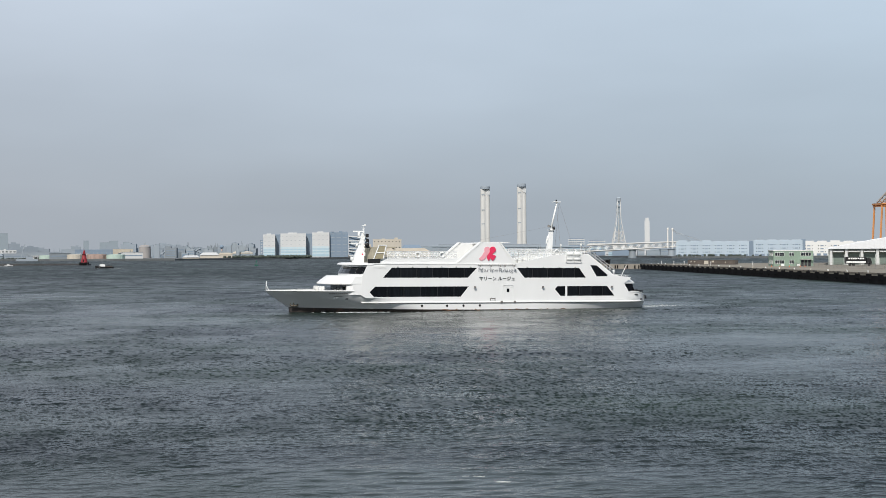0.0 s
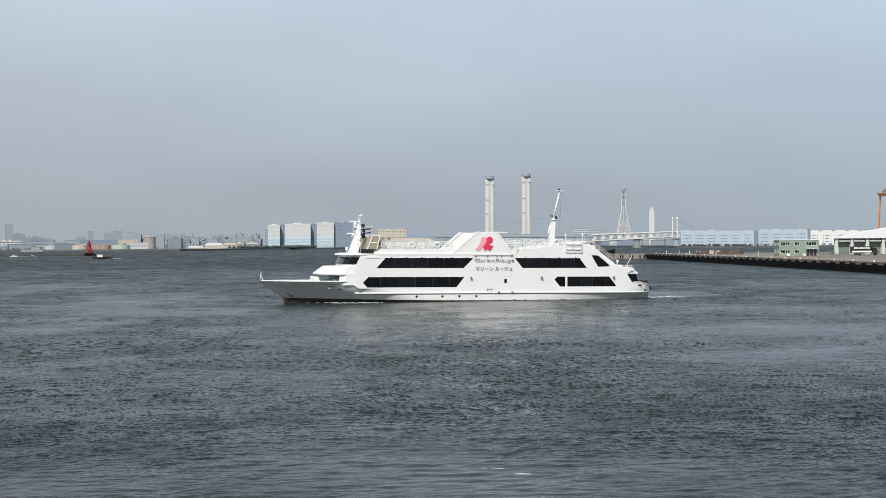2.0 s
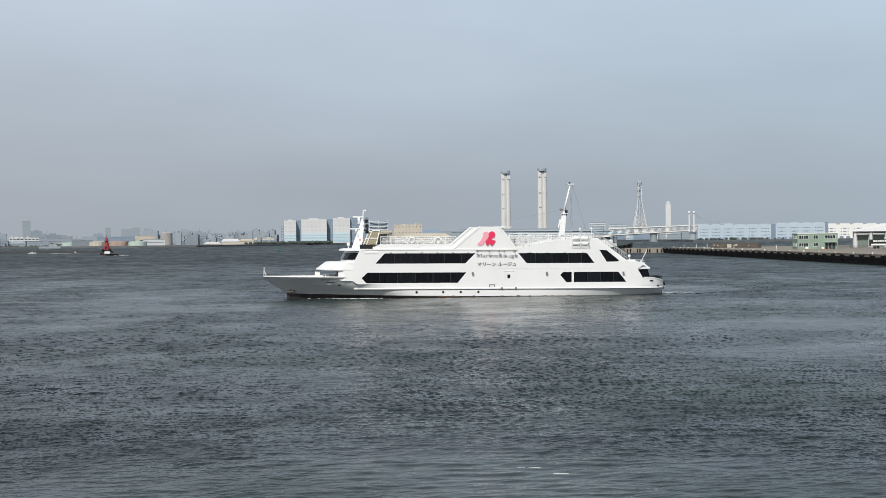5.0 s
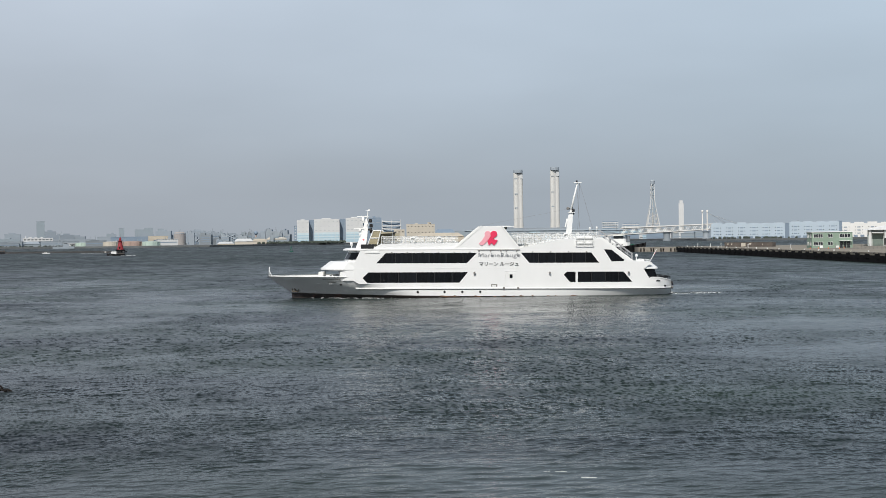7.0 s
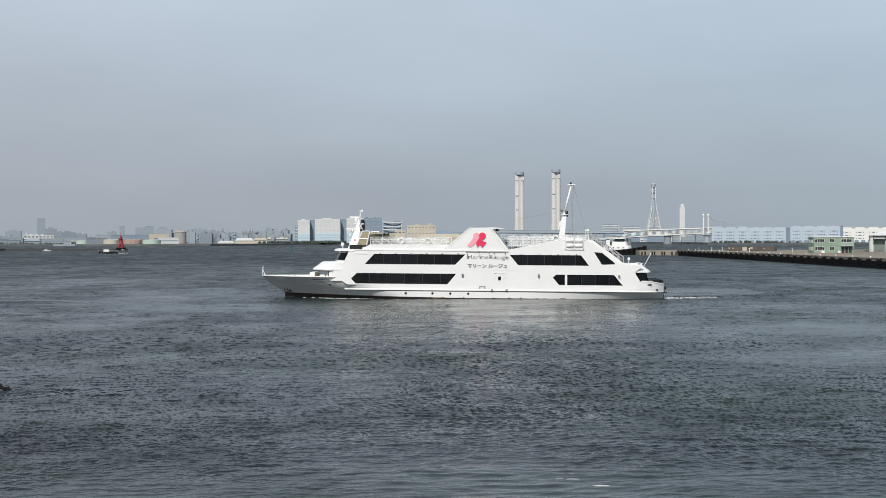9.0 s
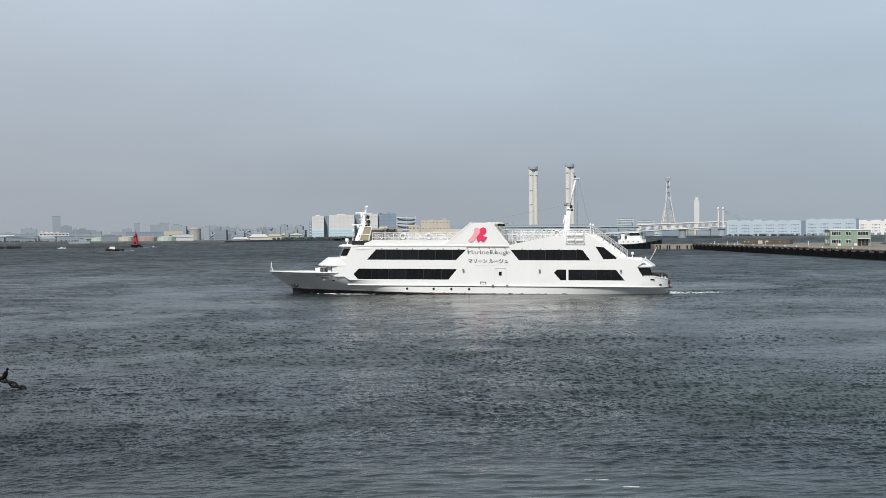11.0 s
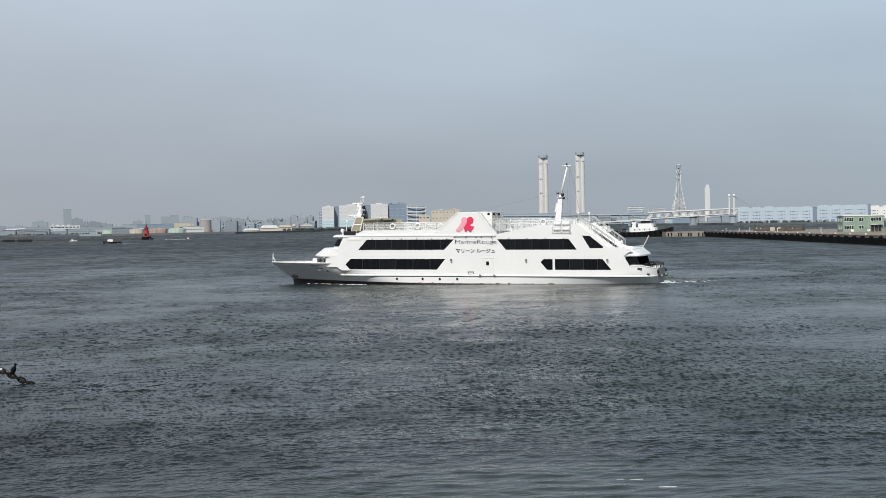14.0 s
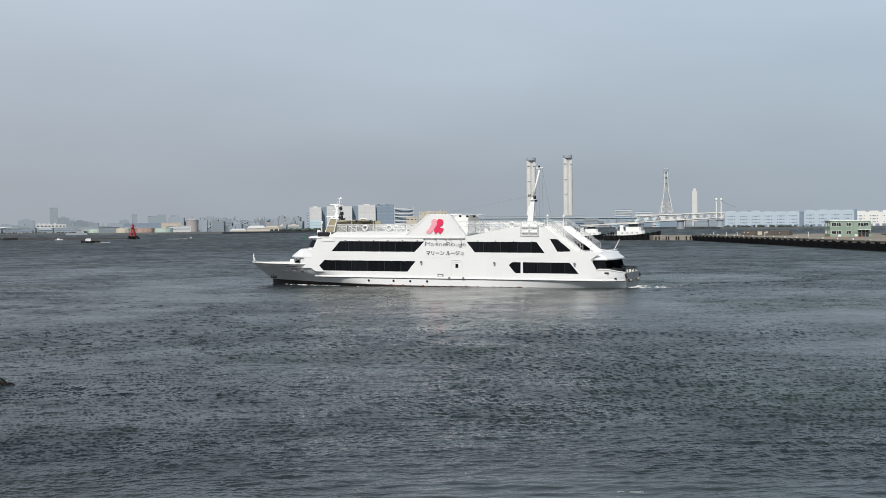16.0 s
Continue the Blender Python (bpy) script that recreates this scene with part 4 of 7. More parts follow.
on_mast("flag_spot", lambda b: tube(b, (12.5, 1.29, 6.82), (12.5, 1.33, 6.82), 0.1, n=12), LOGO_RED)

# flybridge shelter behind the mast
bm = bmesh.new()
prism(bm, [(11.5, 5.65), (11.2, 7.7), (9.0, 7.75), (8.9, 7.6), (10.6, 7.5), (10.9, 5.65)], "y", -3.6, 3.6)
part("flybridge_shelter", bm, material("olive_grey_canvas", (0.36, 0.33, 0.25), 0.85, vary=0.12), ship, "olive-grey flybridge awning")
bm = bmesh.new()
prism(bm, [(11.0, 6.3), (10.8, 7.6), (8.2, 7.62), (8.2, 6.75)], "y", -3.75, -3.7)
part("side_curtain", bm, bpy.data.materials["olive_grey_canvas"], ship)
for y in (-3.2, 3.2):
    bm = bmesh.new()
    tube(bm, (8.95, y, 5.65), (8.95, y, 7.7), 0.05, n=6)
    part("awning_post", bm, TRIM_WHITE, ship)
for y in (-2.0, 2.0):
    bm = bmesh.new()
    tube(bm, (8.9, y, 7.62), (8.75, y, 7.55), 0.12, 0.15, 8)
    part("flood_lamp", bm, BLACK_PAINT, ship)
# benches and tables on the open deck
for x in (8.0, 6.4, 4.8, 3.2, -7.2, -8.8, -10.4):
    for y in (-2.4, 0.0, 2.4):
        bm = bmesh.new()
        box(bm, x - 0.35, x + 0.35, y - 0.7, y + 0.7, 6.30, 6.36)
        box(bm, x - 0.05, x + 0.05, y - 0.05, y + 0.05, 5.62, 6.30)
        part("deck_table", bm, TRIM_WHITE, ship)

# ---- after mast ----
bm = bmesh.new()
loft(bm, [[(-11.8, 0.35, 5.62), (-12.8, 0.35, 5.62), (-12.8, -0.35, 5.62), (-11.8, -0.35, 5.62)], [(-12.0, 0.28, 7.2), (-12.72, 0.28, 7.2), (-12.72, -0.28, 7.2), (-12.0, -0.28, 7.2)], [(-12.35, 0.2, 9.6), (-12.9, 0.2, 9.6), (-12.9, -0.2, 9.6), (-12.35, -0.2, 9.6)], [(-12.55, 0.13, 10.3), (-12.9, 0.13, 10.3), (-12.9, -0.13, 10.3), (-12.55, -0.13, 10.3)]])
after_mast = part("after_mast", bm, HULL_WHITE, ship, "raked white after mast")
for name, mat, make in (
    ("pole", TRIM_WHITE, lambda b: tube(b, (-12.65, 0, 10.1), (-13.5, 0, 13.7), 0.14, 0.09, 8)),
    ("crossbar", TRIM_WHITE, lambda b: (tube(b, (-13.05, -0.5, 13.68), (-13.05, 0.5, 13.68), 0.05, n=6), box(b, -13.95, -13.0, -0.22, 0.22, 13.62, 13.72))),
    ("masthead_lamp", BLACK_PAINT, lambda b: rings_mesh(b, [(0.1, 13.72), (0.12, 13.76), (0.1, 13.95)], 10, (-13.4, 0))),
    ("mast_lamp", BLACK_PAINT, lambda b: (rings_mesh(b, [(0.15, 10.1), (0.17, 10.15), (0.17, 10.4), (0.12, 10.5)], 10, (-12.95, 0.25)), rings_mesh(b, [(0.12, 9.8), (0.14, 9.85), (0.14, 10.05)], 10, (-13.0, -0.2)))),
    ("loudhailer", STEEL, lambda b: tube(b, (-12.5, 0.15, 10.5), (-12.2, 0.3, 10.55), 0.1, 0.2, 10)),
    ("bracket", TRIM_WHITE, lambda b: (box(b, -13.1, -12.3, -0.35, 0.35, 10.0, 10.07), tube(b, (-12.1, 0, 8.6), (-12.55, 0, 10.0), 0.06, n=6), tube(b, (-12.0, 0, 8.3), (-12.2, 0, 9.3), 0.08, n=6))),
    ("stay_wire", STEEL, lambda b: (tube(b, (-13.75, 0, 13.6), (-15.3, 1.2, 7.6), 0.012, n=4), tube(b, (-13.75, 0, 13.6), (-13.6, -1.0, 7.4), 0.012, n=4), tube(b, (-13.4, 0, 13.4), (-13.7, 0.8, 7.4), 0.012, n=4))),
    ("stay_wire", STEEL, lambda b: tube(b, (-12.0, 0, 10.4), (-1.9, 0, 8.5), 0.008, n=4)),
):
    bm = bmesh.new()
    make(bm)
    part(name, bm, mat, after_mast)

# ---- life rafts by the after rail ----
for s in (1, -1):
    for x in (-13.25, -14.25):
        for z in (6.95, 6.35):
            bm = bmesh.new()
            tube(bm, (x - 0.42, s * 4.72, z), (x + 0.42, s * 4.72, z), 0.26, n=12)
            bevel(bm, 0.03, 1)
            raft = part("life_raft", bm, TRIM_WHITE, ship, "white life raft canister")
            for k in (-0.2, 0.2):
                bm = bmesh.new()
                tube(bm, (x + k - 0.02, s * 4.72, z), (x + k + 0.02, s * 4.72, z), 0.272, n=12)
                part("strap", bm, TRIM_WHITE, raft)
    bm = bmesh.new()
    for x in (-12.72, -13.75, -14.78):
        tube(bm, (x, s * 4.95, 6.0), (x, s * 4.95, 7.2), 0.035, n=5)
        tube(bm, (x, s * 4.6, 6.02), (x, s * 4.95, 6.02), 0.035, n=5)
    for z in (6.02, 6.62):
        tube(bm, (-12.72, s * 4.95, z), (-14.78, s * 4.95, z), 0.035, n=5)
    part("raft_rack", bm, TRIM_WHITE, ship)

# ---- after stairs, upper after deck, canopy edge ----
for s in (1, -1):
    y0, y1 = s * 4.45, s * 3.45
    for y in (y0, y1):
        bm = bmesh.new()
        prism(bm, [(-15.4, 7.0), (-15.9, 7.0), (-19.55, 4.28), (-19.55, 4.12), (-18.9, 4.12), (-15.4, 6.6)], "y", y - 0.04, y + 0.04)
        part("stringer", bm, TRIM_WHITE, ship)
        bm = bmesh.new()
        tube(bm, (-15.6, y, 7.85), (-19.5, y, 5.05), 0.045, n=5)
        tube(bm, (-15.6, y, 7.45), (-19.5, y, 4.65), 0.018, n=5)
        for k in range(7):
            x = -15.6 - 3.9 * k / 6
            tube(bm, (x, y, 7.85 - 0.718 * 3.9 * k / 6), (x, y, 6.95 - 0.718 * 3.9 * k / 6), 0.035, n=5)
        part("stair_rail", bm, RAIL_GREY, ship)
    for k in range(14):
        bm = bmesh.new()
        x, z = -15.75 - 0.27 * k, 6.70 - 0.193 * k
        box(bm, x - 0.14, x + 0.14, min(y0, y1) + 0.05, max(y0, y1) - 0.05, z - 0.07, z)
        part("tread", bm, STEEL, ship)
    bm = bmesh.new()
    tube(bm, (-15.4, s * 3.3, 6.8), (-15.4, s * 3.3, 8.1), 0.04, n=6)
    rings_mesh(bm, [(0.1, 8.0), (0.14, 8.1), (0.1, 8.3)], 8, (-15.4, s * 3.3))
    part("deck_lamp", bm, TRIM_WHITE, ship)
AFT_UP = mirrored([(-15.3, 4.70), (-19.0, 4.70), (-20.8, 4.55), (-21.6, 4.1), (-21.9, 3.0), (-22.0, 0)][::1])
AFT_LO = mirrored([(-15.3, 4.70), (-19.0, 4.70), (-21.3, 4.60), (-22.45, 4.1), (-22.75, 3.0), (-22.85, 0)])
bm = bmesh.new()
loft(bm, [[(x, y, 3.26) for x, y in AFT_LO], [(x, y, 3.40) for x, y in AFT_LO], [(x, y, 4.02) for x, y in AFT_UP], [(x + 0.05, y * 0.99, 4.10) for x, y in AFT_UP]])
part("after_canopy", bm, HULL_WHITE, ship, "white after deck with a sloping edge")
for k in range(12):
    y = -4.0 + 8.0 * k / 11
    bm = bmesh.new()
    tube(bm, (-21.75 + 0.15 * abs(y / 4), y, 4.05), (-21.75 + 0.15 * abs(y / 4), y, 4.32), 0.025, n=5)
    part("rail_post", bm, TRIM_WHITE, ship)
bm = bmesh.new()
tube(bm, (-21.7, -4.1, 4.32), (-21.7, 4.1, 4.32), 0.03, n=5)
part("handrail", bm, TRIM_WHITE, ship)
bm = bmesh.new()
tube(bm, (-22.2, 0.6, 4.0), (-23.0, 0.6, 5.55), 0.035, n=6)
part("ensign_staff", bm, TRIM_WHITE, ship)
bm = bmesh.new()
prism(bm, [(-22.78, 5.18), (-22.93, 5.38), (-22.80, 4.98), (-22.66, 4.90)], "y", 0.58, 0.61)
part("ensign", bm, LOGO_RED, ship, "small furled red ensign")
bm = bmesh.new()
box(bm, -21.3, -20.4, 1.0, 1.6, 4.1, 4.32)
part("deck_box", bm, TRIM_WHITE, ship)
bm = bmesh.new()
tube(bm, (-20.2, 2.8, 4.1), (-20.2, 2.8, 4.7), 0.05, n=6)
part("deck_light_post", bm, TRIM_WHITE, ship)
bm = bmesh.new()
rings_mesh(bm, [(0.1, 4.65), (0.17, 4.75), (0.17, 4.9), (0.08, 5.0)], 10, (-20.2, 2.8))
part("deck_light", bm, TRIM_WHITE, ship)
# stern gear: fairleads, fenders, exhausts, rope
for s in (1, -1):
    for x, z, w in ((-22.4, 1.86, 0.32), (-23.3, 1.25, 0.22)):
        bm = bmesh.new()
        y = half_beam(x, z)
        box(bm, x - w, x + w, s * (y - 0.05), s * (y + 0.03), z - 0.09, z + 0.09)
        part("stern_port", bm, BLACK_PAINT, ship)
    bm = bmesh.new()
    tube(bm, (-24.3, s * 1.9, 1.0), (-24.75, s * 1.9, 0.98), 0.16, 0.2, 10)
    box(bm, -24.5, -24.3, s * 1.9 - 0.35, s * 1.9 + 0.35, 1.15, 1.25)
    part("exhaust", bm, STEEL, ship)
    bm = bmesh.new()
    tube(bm, (-24.3, s * 3.4, 1.75), (-24.45, s * 3.4, 1.3), 0.12, 0.1, 8)
    part("stern_fender", bm, BLACK_PAINT, ship)
STERN_EDGE = [(x, half_beam(x, 2.0) - 0.12) for x in (-21.6, -22.3, -22.9, -23.4, -23.8, -24.15)]
STERN_EDGE += [(-24.2, 1.4), (-24.2, 0.0)]
STERN_EDGE += [(x, -y) for x, y in STERN_EDGE[-2::-1]]
for z in (2.24, 2.36):
    bm = bmesh.new()
    for (xa, ya), (xb, yb) in zip(STERN_EDGE, STERN_EDGE[1:]):
        tube(bm, (xa, ya, z), (xb, yb, z), 0.045, n=6)
    part("stern_rail", bm, BLACK_PAINT, ship, "dark painted stern rail")
for x, y in STERN_EDGE:
    bm = bmesh.new()
    tube(bm, (x, y, 1.55), (x, y, 2.38), 0.035, n=5)
    part("stern_post", bm, BLACK_PAINT, ship)
for x, y in ((-22.2, 4.05), (-23.3, 3.5), (-24.0, 2.2), (-22.4, -4.0)):
    bm = bmesh.new()
    tube(bm, (x, y, 2.28), (x + 0.35, y, 2.34), 0.12, 0.14, 8)
    part("coiled_rope", bm, BLACK_PAINT, ship)

# ---- far shore ----


def at_shore(az, d, turn=0.0, z=2.2):
    v = polar(az, d, z)
    return pose(v.x, v.y, z, 0, 0, -az + turn)


def span(a0, a1, d):
    return d * (math.tan(radians(a1)) - math.tan(radians(a0))) * math.cos(radians((a0 + a1) / 2))


def building(name, a0, a1, el, d, mat, label, category="building", depth=30.0, rows=0, cols=0, window=GLASS_DARK, roof_bits=0, win_h=1.3, win_w=0.5, base_z=2.2, group="", roof=None):
    """A far block by the width and height it takes up from the eye, with recessed window strips and roof plant."""
    w, h = span(a0, a1, d), rise(el, d) - base_z
    th = thing(name, at_shore((a0 + a1) / 2, d, z=base_z), label, category, group)
    bm = bmesh.new()
    box(bm, -w / 2, w / 2, 0, depth, 0, h)
    box(bm, -w / 2 - 0.15, w / 2 + 0.15, -0.15, depth, h - 0.7, h + 0.25)
    part("wall", bm, mat, th)
    if roof_bits:
        rnd = random.Random(name + label)
        bm = bmesh.new()
        for _ in range(roof_bits):
            x, ww = rnd.uniform(-w / 2 + 2, w / 2 - 2), rnd.uniform(1.5, 5)
            box(bm, x - ww / 2, x + ww / 2, 2, 8, h + 0.25, h + rnd.uniform(1.0, 3.0))
        part("roof", bm, roof or mat, th, "small plant rooms on the flat roof")
    for r in range(rows):
        for c in range(cols):
            bm = bmesh.new()
            cx, cz = -w / 2 + (c + 0.5) * w / cols, (r + 0.62) * h / rows
            ww = w / cols * win_w / 2
            box(bm, cx - ww, cx + ww, -0.06, 0.25, cz - win_h / 2, cz + win_h / 2)
            part("window", bm, window, th)
    return th


def mural_block(a0, a1, el, d, depth, bands):
    """White cold store whose lower walls carry sea-blue stripes."""
    w, h = span(a0, a1, d), rise(el, d) - 2.2
    th = thing("cold_store", at_shore((a0 + a1) / 2, d), "white cold store with sea-blue painted lower bands", "warehouse", "cold stores on the far quay")
    bm = bmesh.new()
    box(bm, -w / 2, w / 2, 0, depth, 0, h)
    part("wall", bm, WHITE_CLAD, th)
    z = 0.03
    for k, (top, mat) in enumerate(bands):
        bm = bmesh.new()
        box(bm, -w / 2 + 0.2, w / 2 - 0.2, -0.12, 0.1, z * h, top * h - 0.05)
        part("painted_band", bm, mat, th)
        z = top
    n = max(2, round(w / 6))
    for i in range(1, n):
        bm = bmesh.new()
        x = -w / 2 + i * w / n
        box(bm, x - 0.12, x + 0.12, -0.18, 0.05, 0.0, h)
        part("joint_cover", bm, WHITE_CLAD, th)
    for i in range(n):
        for zf in (0.52, 0.70, 0.88):
            bm = bmesh.new()
            x = -w / 2 + (i + 0.5) * w / n
            box(bm, x - 1.3, x + 1.3, -0.1, 0.2, zf * h, zf * h + 0.35)
            part("vent", bm, GREY_HAZE, th)
    bm = bmesh.new()
    box(bm, -w * 0.2, w * 0.15, 3, 12, h, h + 1.4)
    part("roof", bm, WHITE_CLAD, th, "low plant room")
    return th


STRIPE_MID = material("light_sea_cladding", (0.50, 0.60, 0.64), 0.7, vary=0.1, size=30)
BANDS = [(0.14, SEA_STRIPE), (0.19, STRIPE_MID), (0.25, SEA_STRIPE), (0.30, STRIPE_MID), (0.36, SEA_STRIPE), (0.44, STRIPE_MID)]
D = 1900
mural_block(-6.537, -6.008, 15.4, D, 60, BANDS)
mural_block(-5.772, -4.641, 16.15, D, 60, BANDS)
mural_block(-4.36, -3.593, 16.9, D, 60, BANDS)
building("stair_tower", -6.664, -6.548, 11.07, D, SHADE_BLUE, "narrow dark blue stair tower beside the cold store", "building", 12, 6, 1, WHITE_CLAD, win_w=0.6)
# links and right-hand face have their shade put into the colour
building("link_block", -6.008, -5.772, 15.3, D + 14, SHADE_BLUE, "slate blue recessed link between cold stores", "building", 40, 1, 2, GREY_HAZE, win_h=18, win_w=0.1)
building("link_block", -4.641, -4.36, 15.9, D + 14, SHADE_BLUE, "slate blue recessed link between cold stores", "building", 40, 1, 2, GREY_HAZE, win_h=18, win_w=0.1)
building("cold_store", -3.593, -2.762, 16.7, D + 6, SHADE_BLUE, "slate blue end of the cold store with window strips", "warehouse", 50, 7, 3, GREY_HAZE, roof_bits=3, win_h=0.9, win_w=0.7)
building("plant_room", -3.05, -2.80, 17.6, D + 20, GREY_HAZE, "grey rooftop plant room", "building", 12, base_z=rise(16.7, D))


def ramp_garage():
    d, a0, a1 = 1880, -2.738, -1.89
    w, h = span(a0, a1, d), rise(14.9, d) - 2.2
    th = thing("ramp_garage", at_shore((a0 + a1) / 2, d), "open ramp building with sloping white parapet bands", "garage")
    bm = bmesh.new()
    box(bm, -w / 2, w / 2, 1.5, 24, 0, h - 1)
    part("core", bm, SHADE_BLUE, th)
    for k in range(6):
        z = h * (k + 0.25) / 6
        bm = bmesh.new()
        n = 14
        vs = []
        for i in range(n + 1):
            u = i / n
            x = -w / 2 + w * u
            y = -3.0 * math.sin(math.pi * u)
            vs.append((x, y, z + (1.2 if k % 2 else -0.2) * (1 - u)))
        for a, b in zip(vs, vs[1:]):
            lo = [bm.verts.new((q[0], q[1] + dy, q[2] + dz)) for q in (a, b) for dy in (0, 0.5) for dz in (0, 1.7)]
            for f in ((0, 1, 5, 4), (2, 6, 7, 3), (1, 3, 7, 5), (0, 4, 6, 2)):
                bm.faces.new([lo[i] for i in f])
        part("parapet", bm, WHITE_CLAD, th)
    for x in (-w / 2 + 0.5, 0.0, w / 2 - 0.5):
        bm = bmesh.new()
        box(bm, x - 0.4, x + 0.4, 0.6, 1.4, 0, h)
        part("column", bm, WHITE_CLAD, th)


ramp_garage()
building("office", -2.206, -1.724, 7.2, 1800, CREAM, "small cream office block", depth=20, rows=2, cols=3)
building("factory", -1.638, -0.363, 11.2, 1850, CREAM, "cream factory with a flat roof and pale panels", "factory", 40, 3, 8, GLASS_DARK, roof_bits=4, win_h=1.0, win_w=0.3)


def shed(name, a0, a1, el_eave, el_ridge, d, wall, roof_mat, label, category="shed", depth=40.0, base_z=2.2):
    w, e, r = span(a0, a1, d), rise(el_eave, d) - base_z, rise(el_ridge, d) - base_z
    th = thing(name, at_shore((a0 + a1) / 2, d, z=base_z), label, category)
    bm = bmesh.new()
    box(bm, -w / 2, w / 2, 0, depth, 0, e)
    part("wall", bm, wall, th)
    bm = bmesh.new()
    k = min(w * 0.12, depth * 0.4)
    lo = [(-w / 2 - 0.4, -0.6), (w / 2 + 0.4, -0.6), (w / 2 + 0.4, depth), (-w / 2 - 0.4, depth)]
    hi = [(-w / 2 + k, depth * 0.4), (w / 2 - k, depth * 0.4), (w / 2 - k, depth * 0.6), (-w / 2 + k, depth * 0.6)]
    vb, vl, vh = [bm.verts.new((*q, e)) for q in lo], [bm.verts.new((*q, e + 0.35)) for q in lo], [bm.verts.new((*q, r)) for q in hi]
    for A, B in ((vb, vl), (vl, vh)):
        for i in range(4):
            bm.faces.new((A[i], A[(i + 1) % 4], B[(i + 1) % 4], B[i]))
    bm.faces.new(vb)
    bm.faces.new(vh)
    part("roof", bm, roof_mat, th)
    return th


shed("long_shed", -1.2, 0.95, 1.2, 4.3, 1700, TAN, TAN, "long tan metal shed with a hipped roof", depth=50)
shed("blue_shed", -0.36, 0.55, 4.0, 7.0, 2000, GREY_HAZE, SHADE_BLUE, "grey shed with a blue pitched roof", depth=40)
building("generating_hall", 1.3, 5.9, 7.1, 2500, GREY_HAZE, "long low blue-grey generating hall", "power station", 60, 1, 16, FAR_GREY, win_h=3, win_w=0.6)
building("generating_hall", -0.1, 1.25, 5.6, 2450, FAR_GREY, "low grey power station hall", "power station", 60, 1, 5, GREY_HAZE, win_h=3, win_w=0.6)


def chimney(az, width_deg, el, d):
    w, h = d * radians(width_deg), rise(el, d) - 2.2
    th = thing("chimney", at_shore(az, d, 12), "tall pale concrete twin-flue power station chimney", "chimney", "power station chimneys")
    for s in (-1, 1):
        bm = bmesh.new()
        r = w * 0.285
        n = 12
        rows = []
        for z, k in ((0, 1.35), (h * 0.10, 1.12), (h * 0.24, 1.0), (h * 0.94, 0.98), (h * 0.955, 0.98)):
            rows.append([bm.verts.new((s * w * 0.225 * k + r * k * math.cos(2 * math.pi * i / n), 0.9 * r * k * math.sin(2 * math.pi * i / n), z)) for i in range(n)])
        for a, b in zip(rows, rows[1:]):
            for i in range(n):
                bm.faces.new((a[i], a[(i + 1) % n], b[(i + 1) % n], b[i])).smooth = True
        bm.faces.new(rows[-1])
        part("flue", bm, CHIMNEY, th)
    bm = bmesh.new()
    box(bm, -w * 0.12, w * 0.12, -w * 0.22, w * 0.22, 0, h * 0.93)
    part("web", bm, material("web_concrete", (0.47, 0.47, 0.46), 0.85, vary=0.05, size=30), th, "recessed grey web between flues")
    bm = bmesh.new()
    rings_mesh(bm, [(w * 0.47, h * 0.955), (w * 0.485, h * 0.958), (w * 0.485, h * 0.985), (w * 0.47, h)], 20)
    part("cap", bm, GREY_HAZE, th, "blue-grey crown ring")
    bm = bmesh.new()
    box(bm, w * 0.12, w * 0.42, -w * 0.30, -w * 0.1, h * 0.875, h * 0.93)
    part("panel", bm, WHITE_CLAD, th, "pale square panel")
    bm = bmesh.new()
    for z in (0.45, 0.65, 0.87):
        box(bm, -w * 0.42, -w * 0.12, -w * 0.27, -w * 0.1, h * z, h * z + 1.6)
    part("gallery", bm, GREY_HAZE, th, "small inspection galleries")


chimney(3.42, 0.43, 52.7, 2600)
chimney(5.06, 0.42, 54.4, 2600)


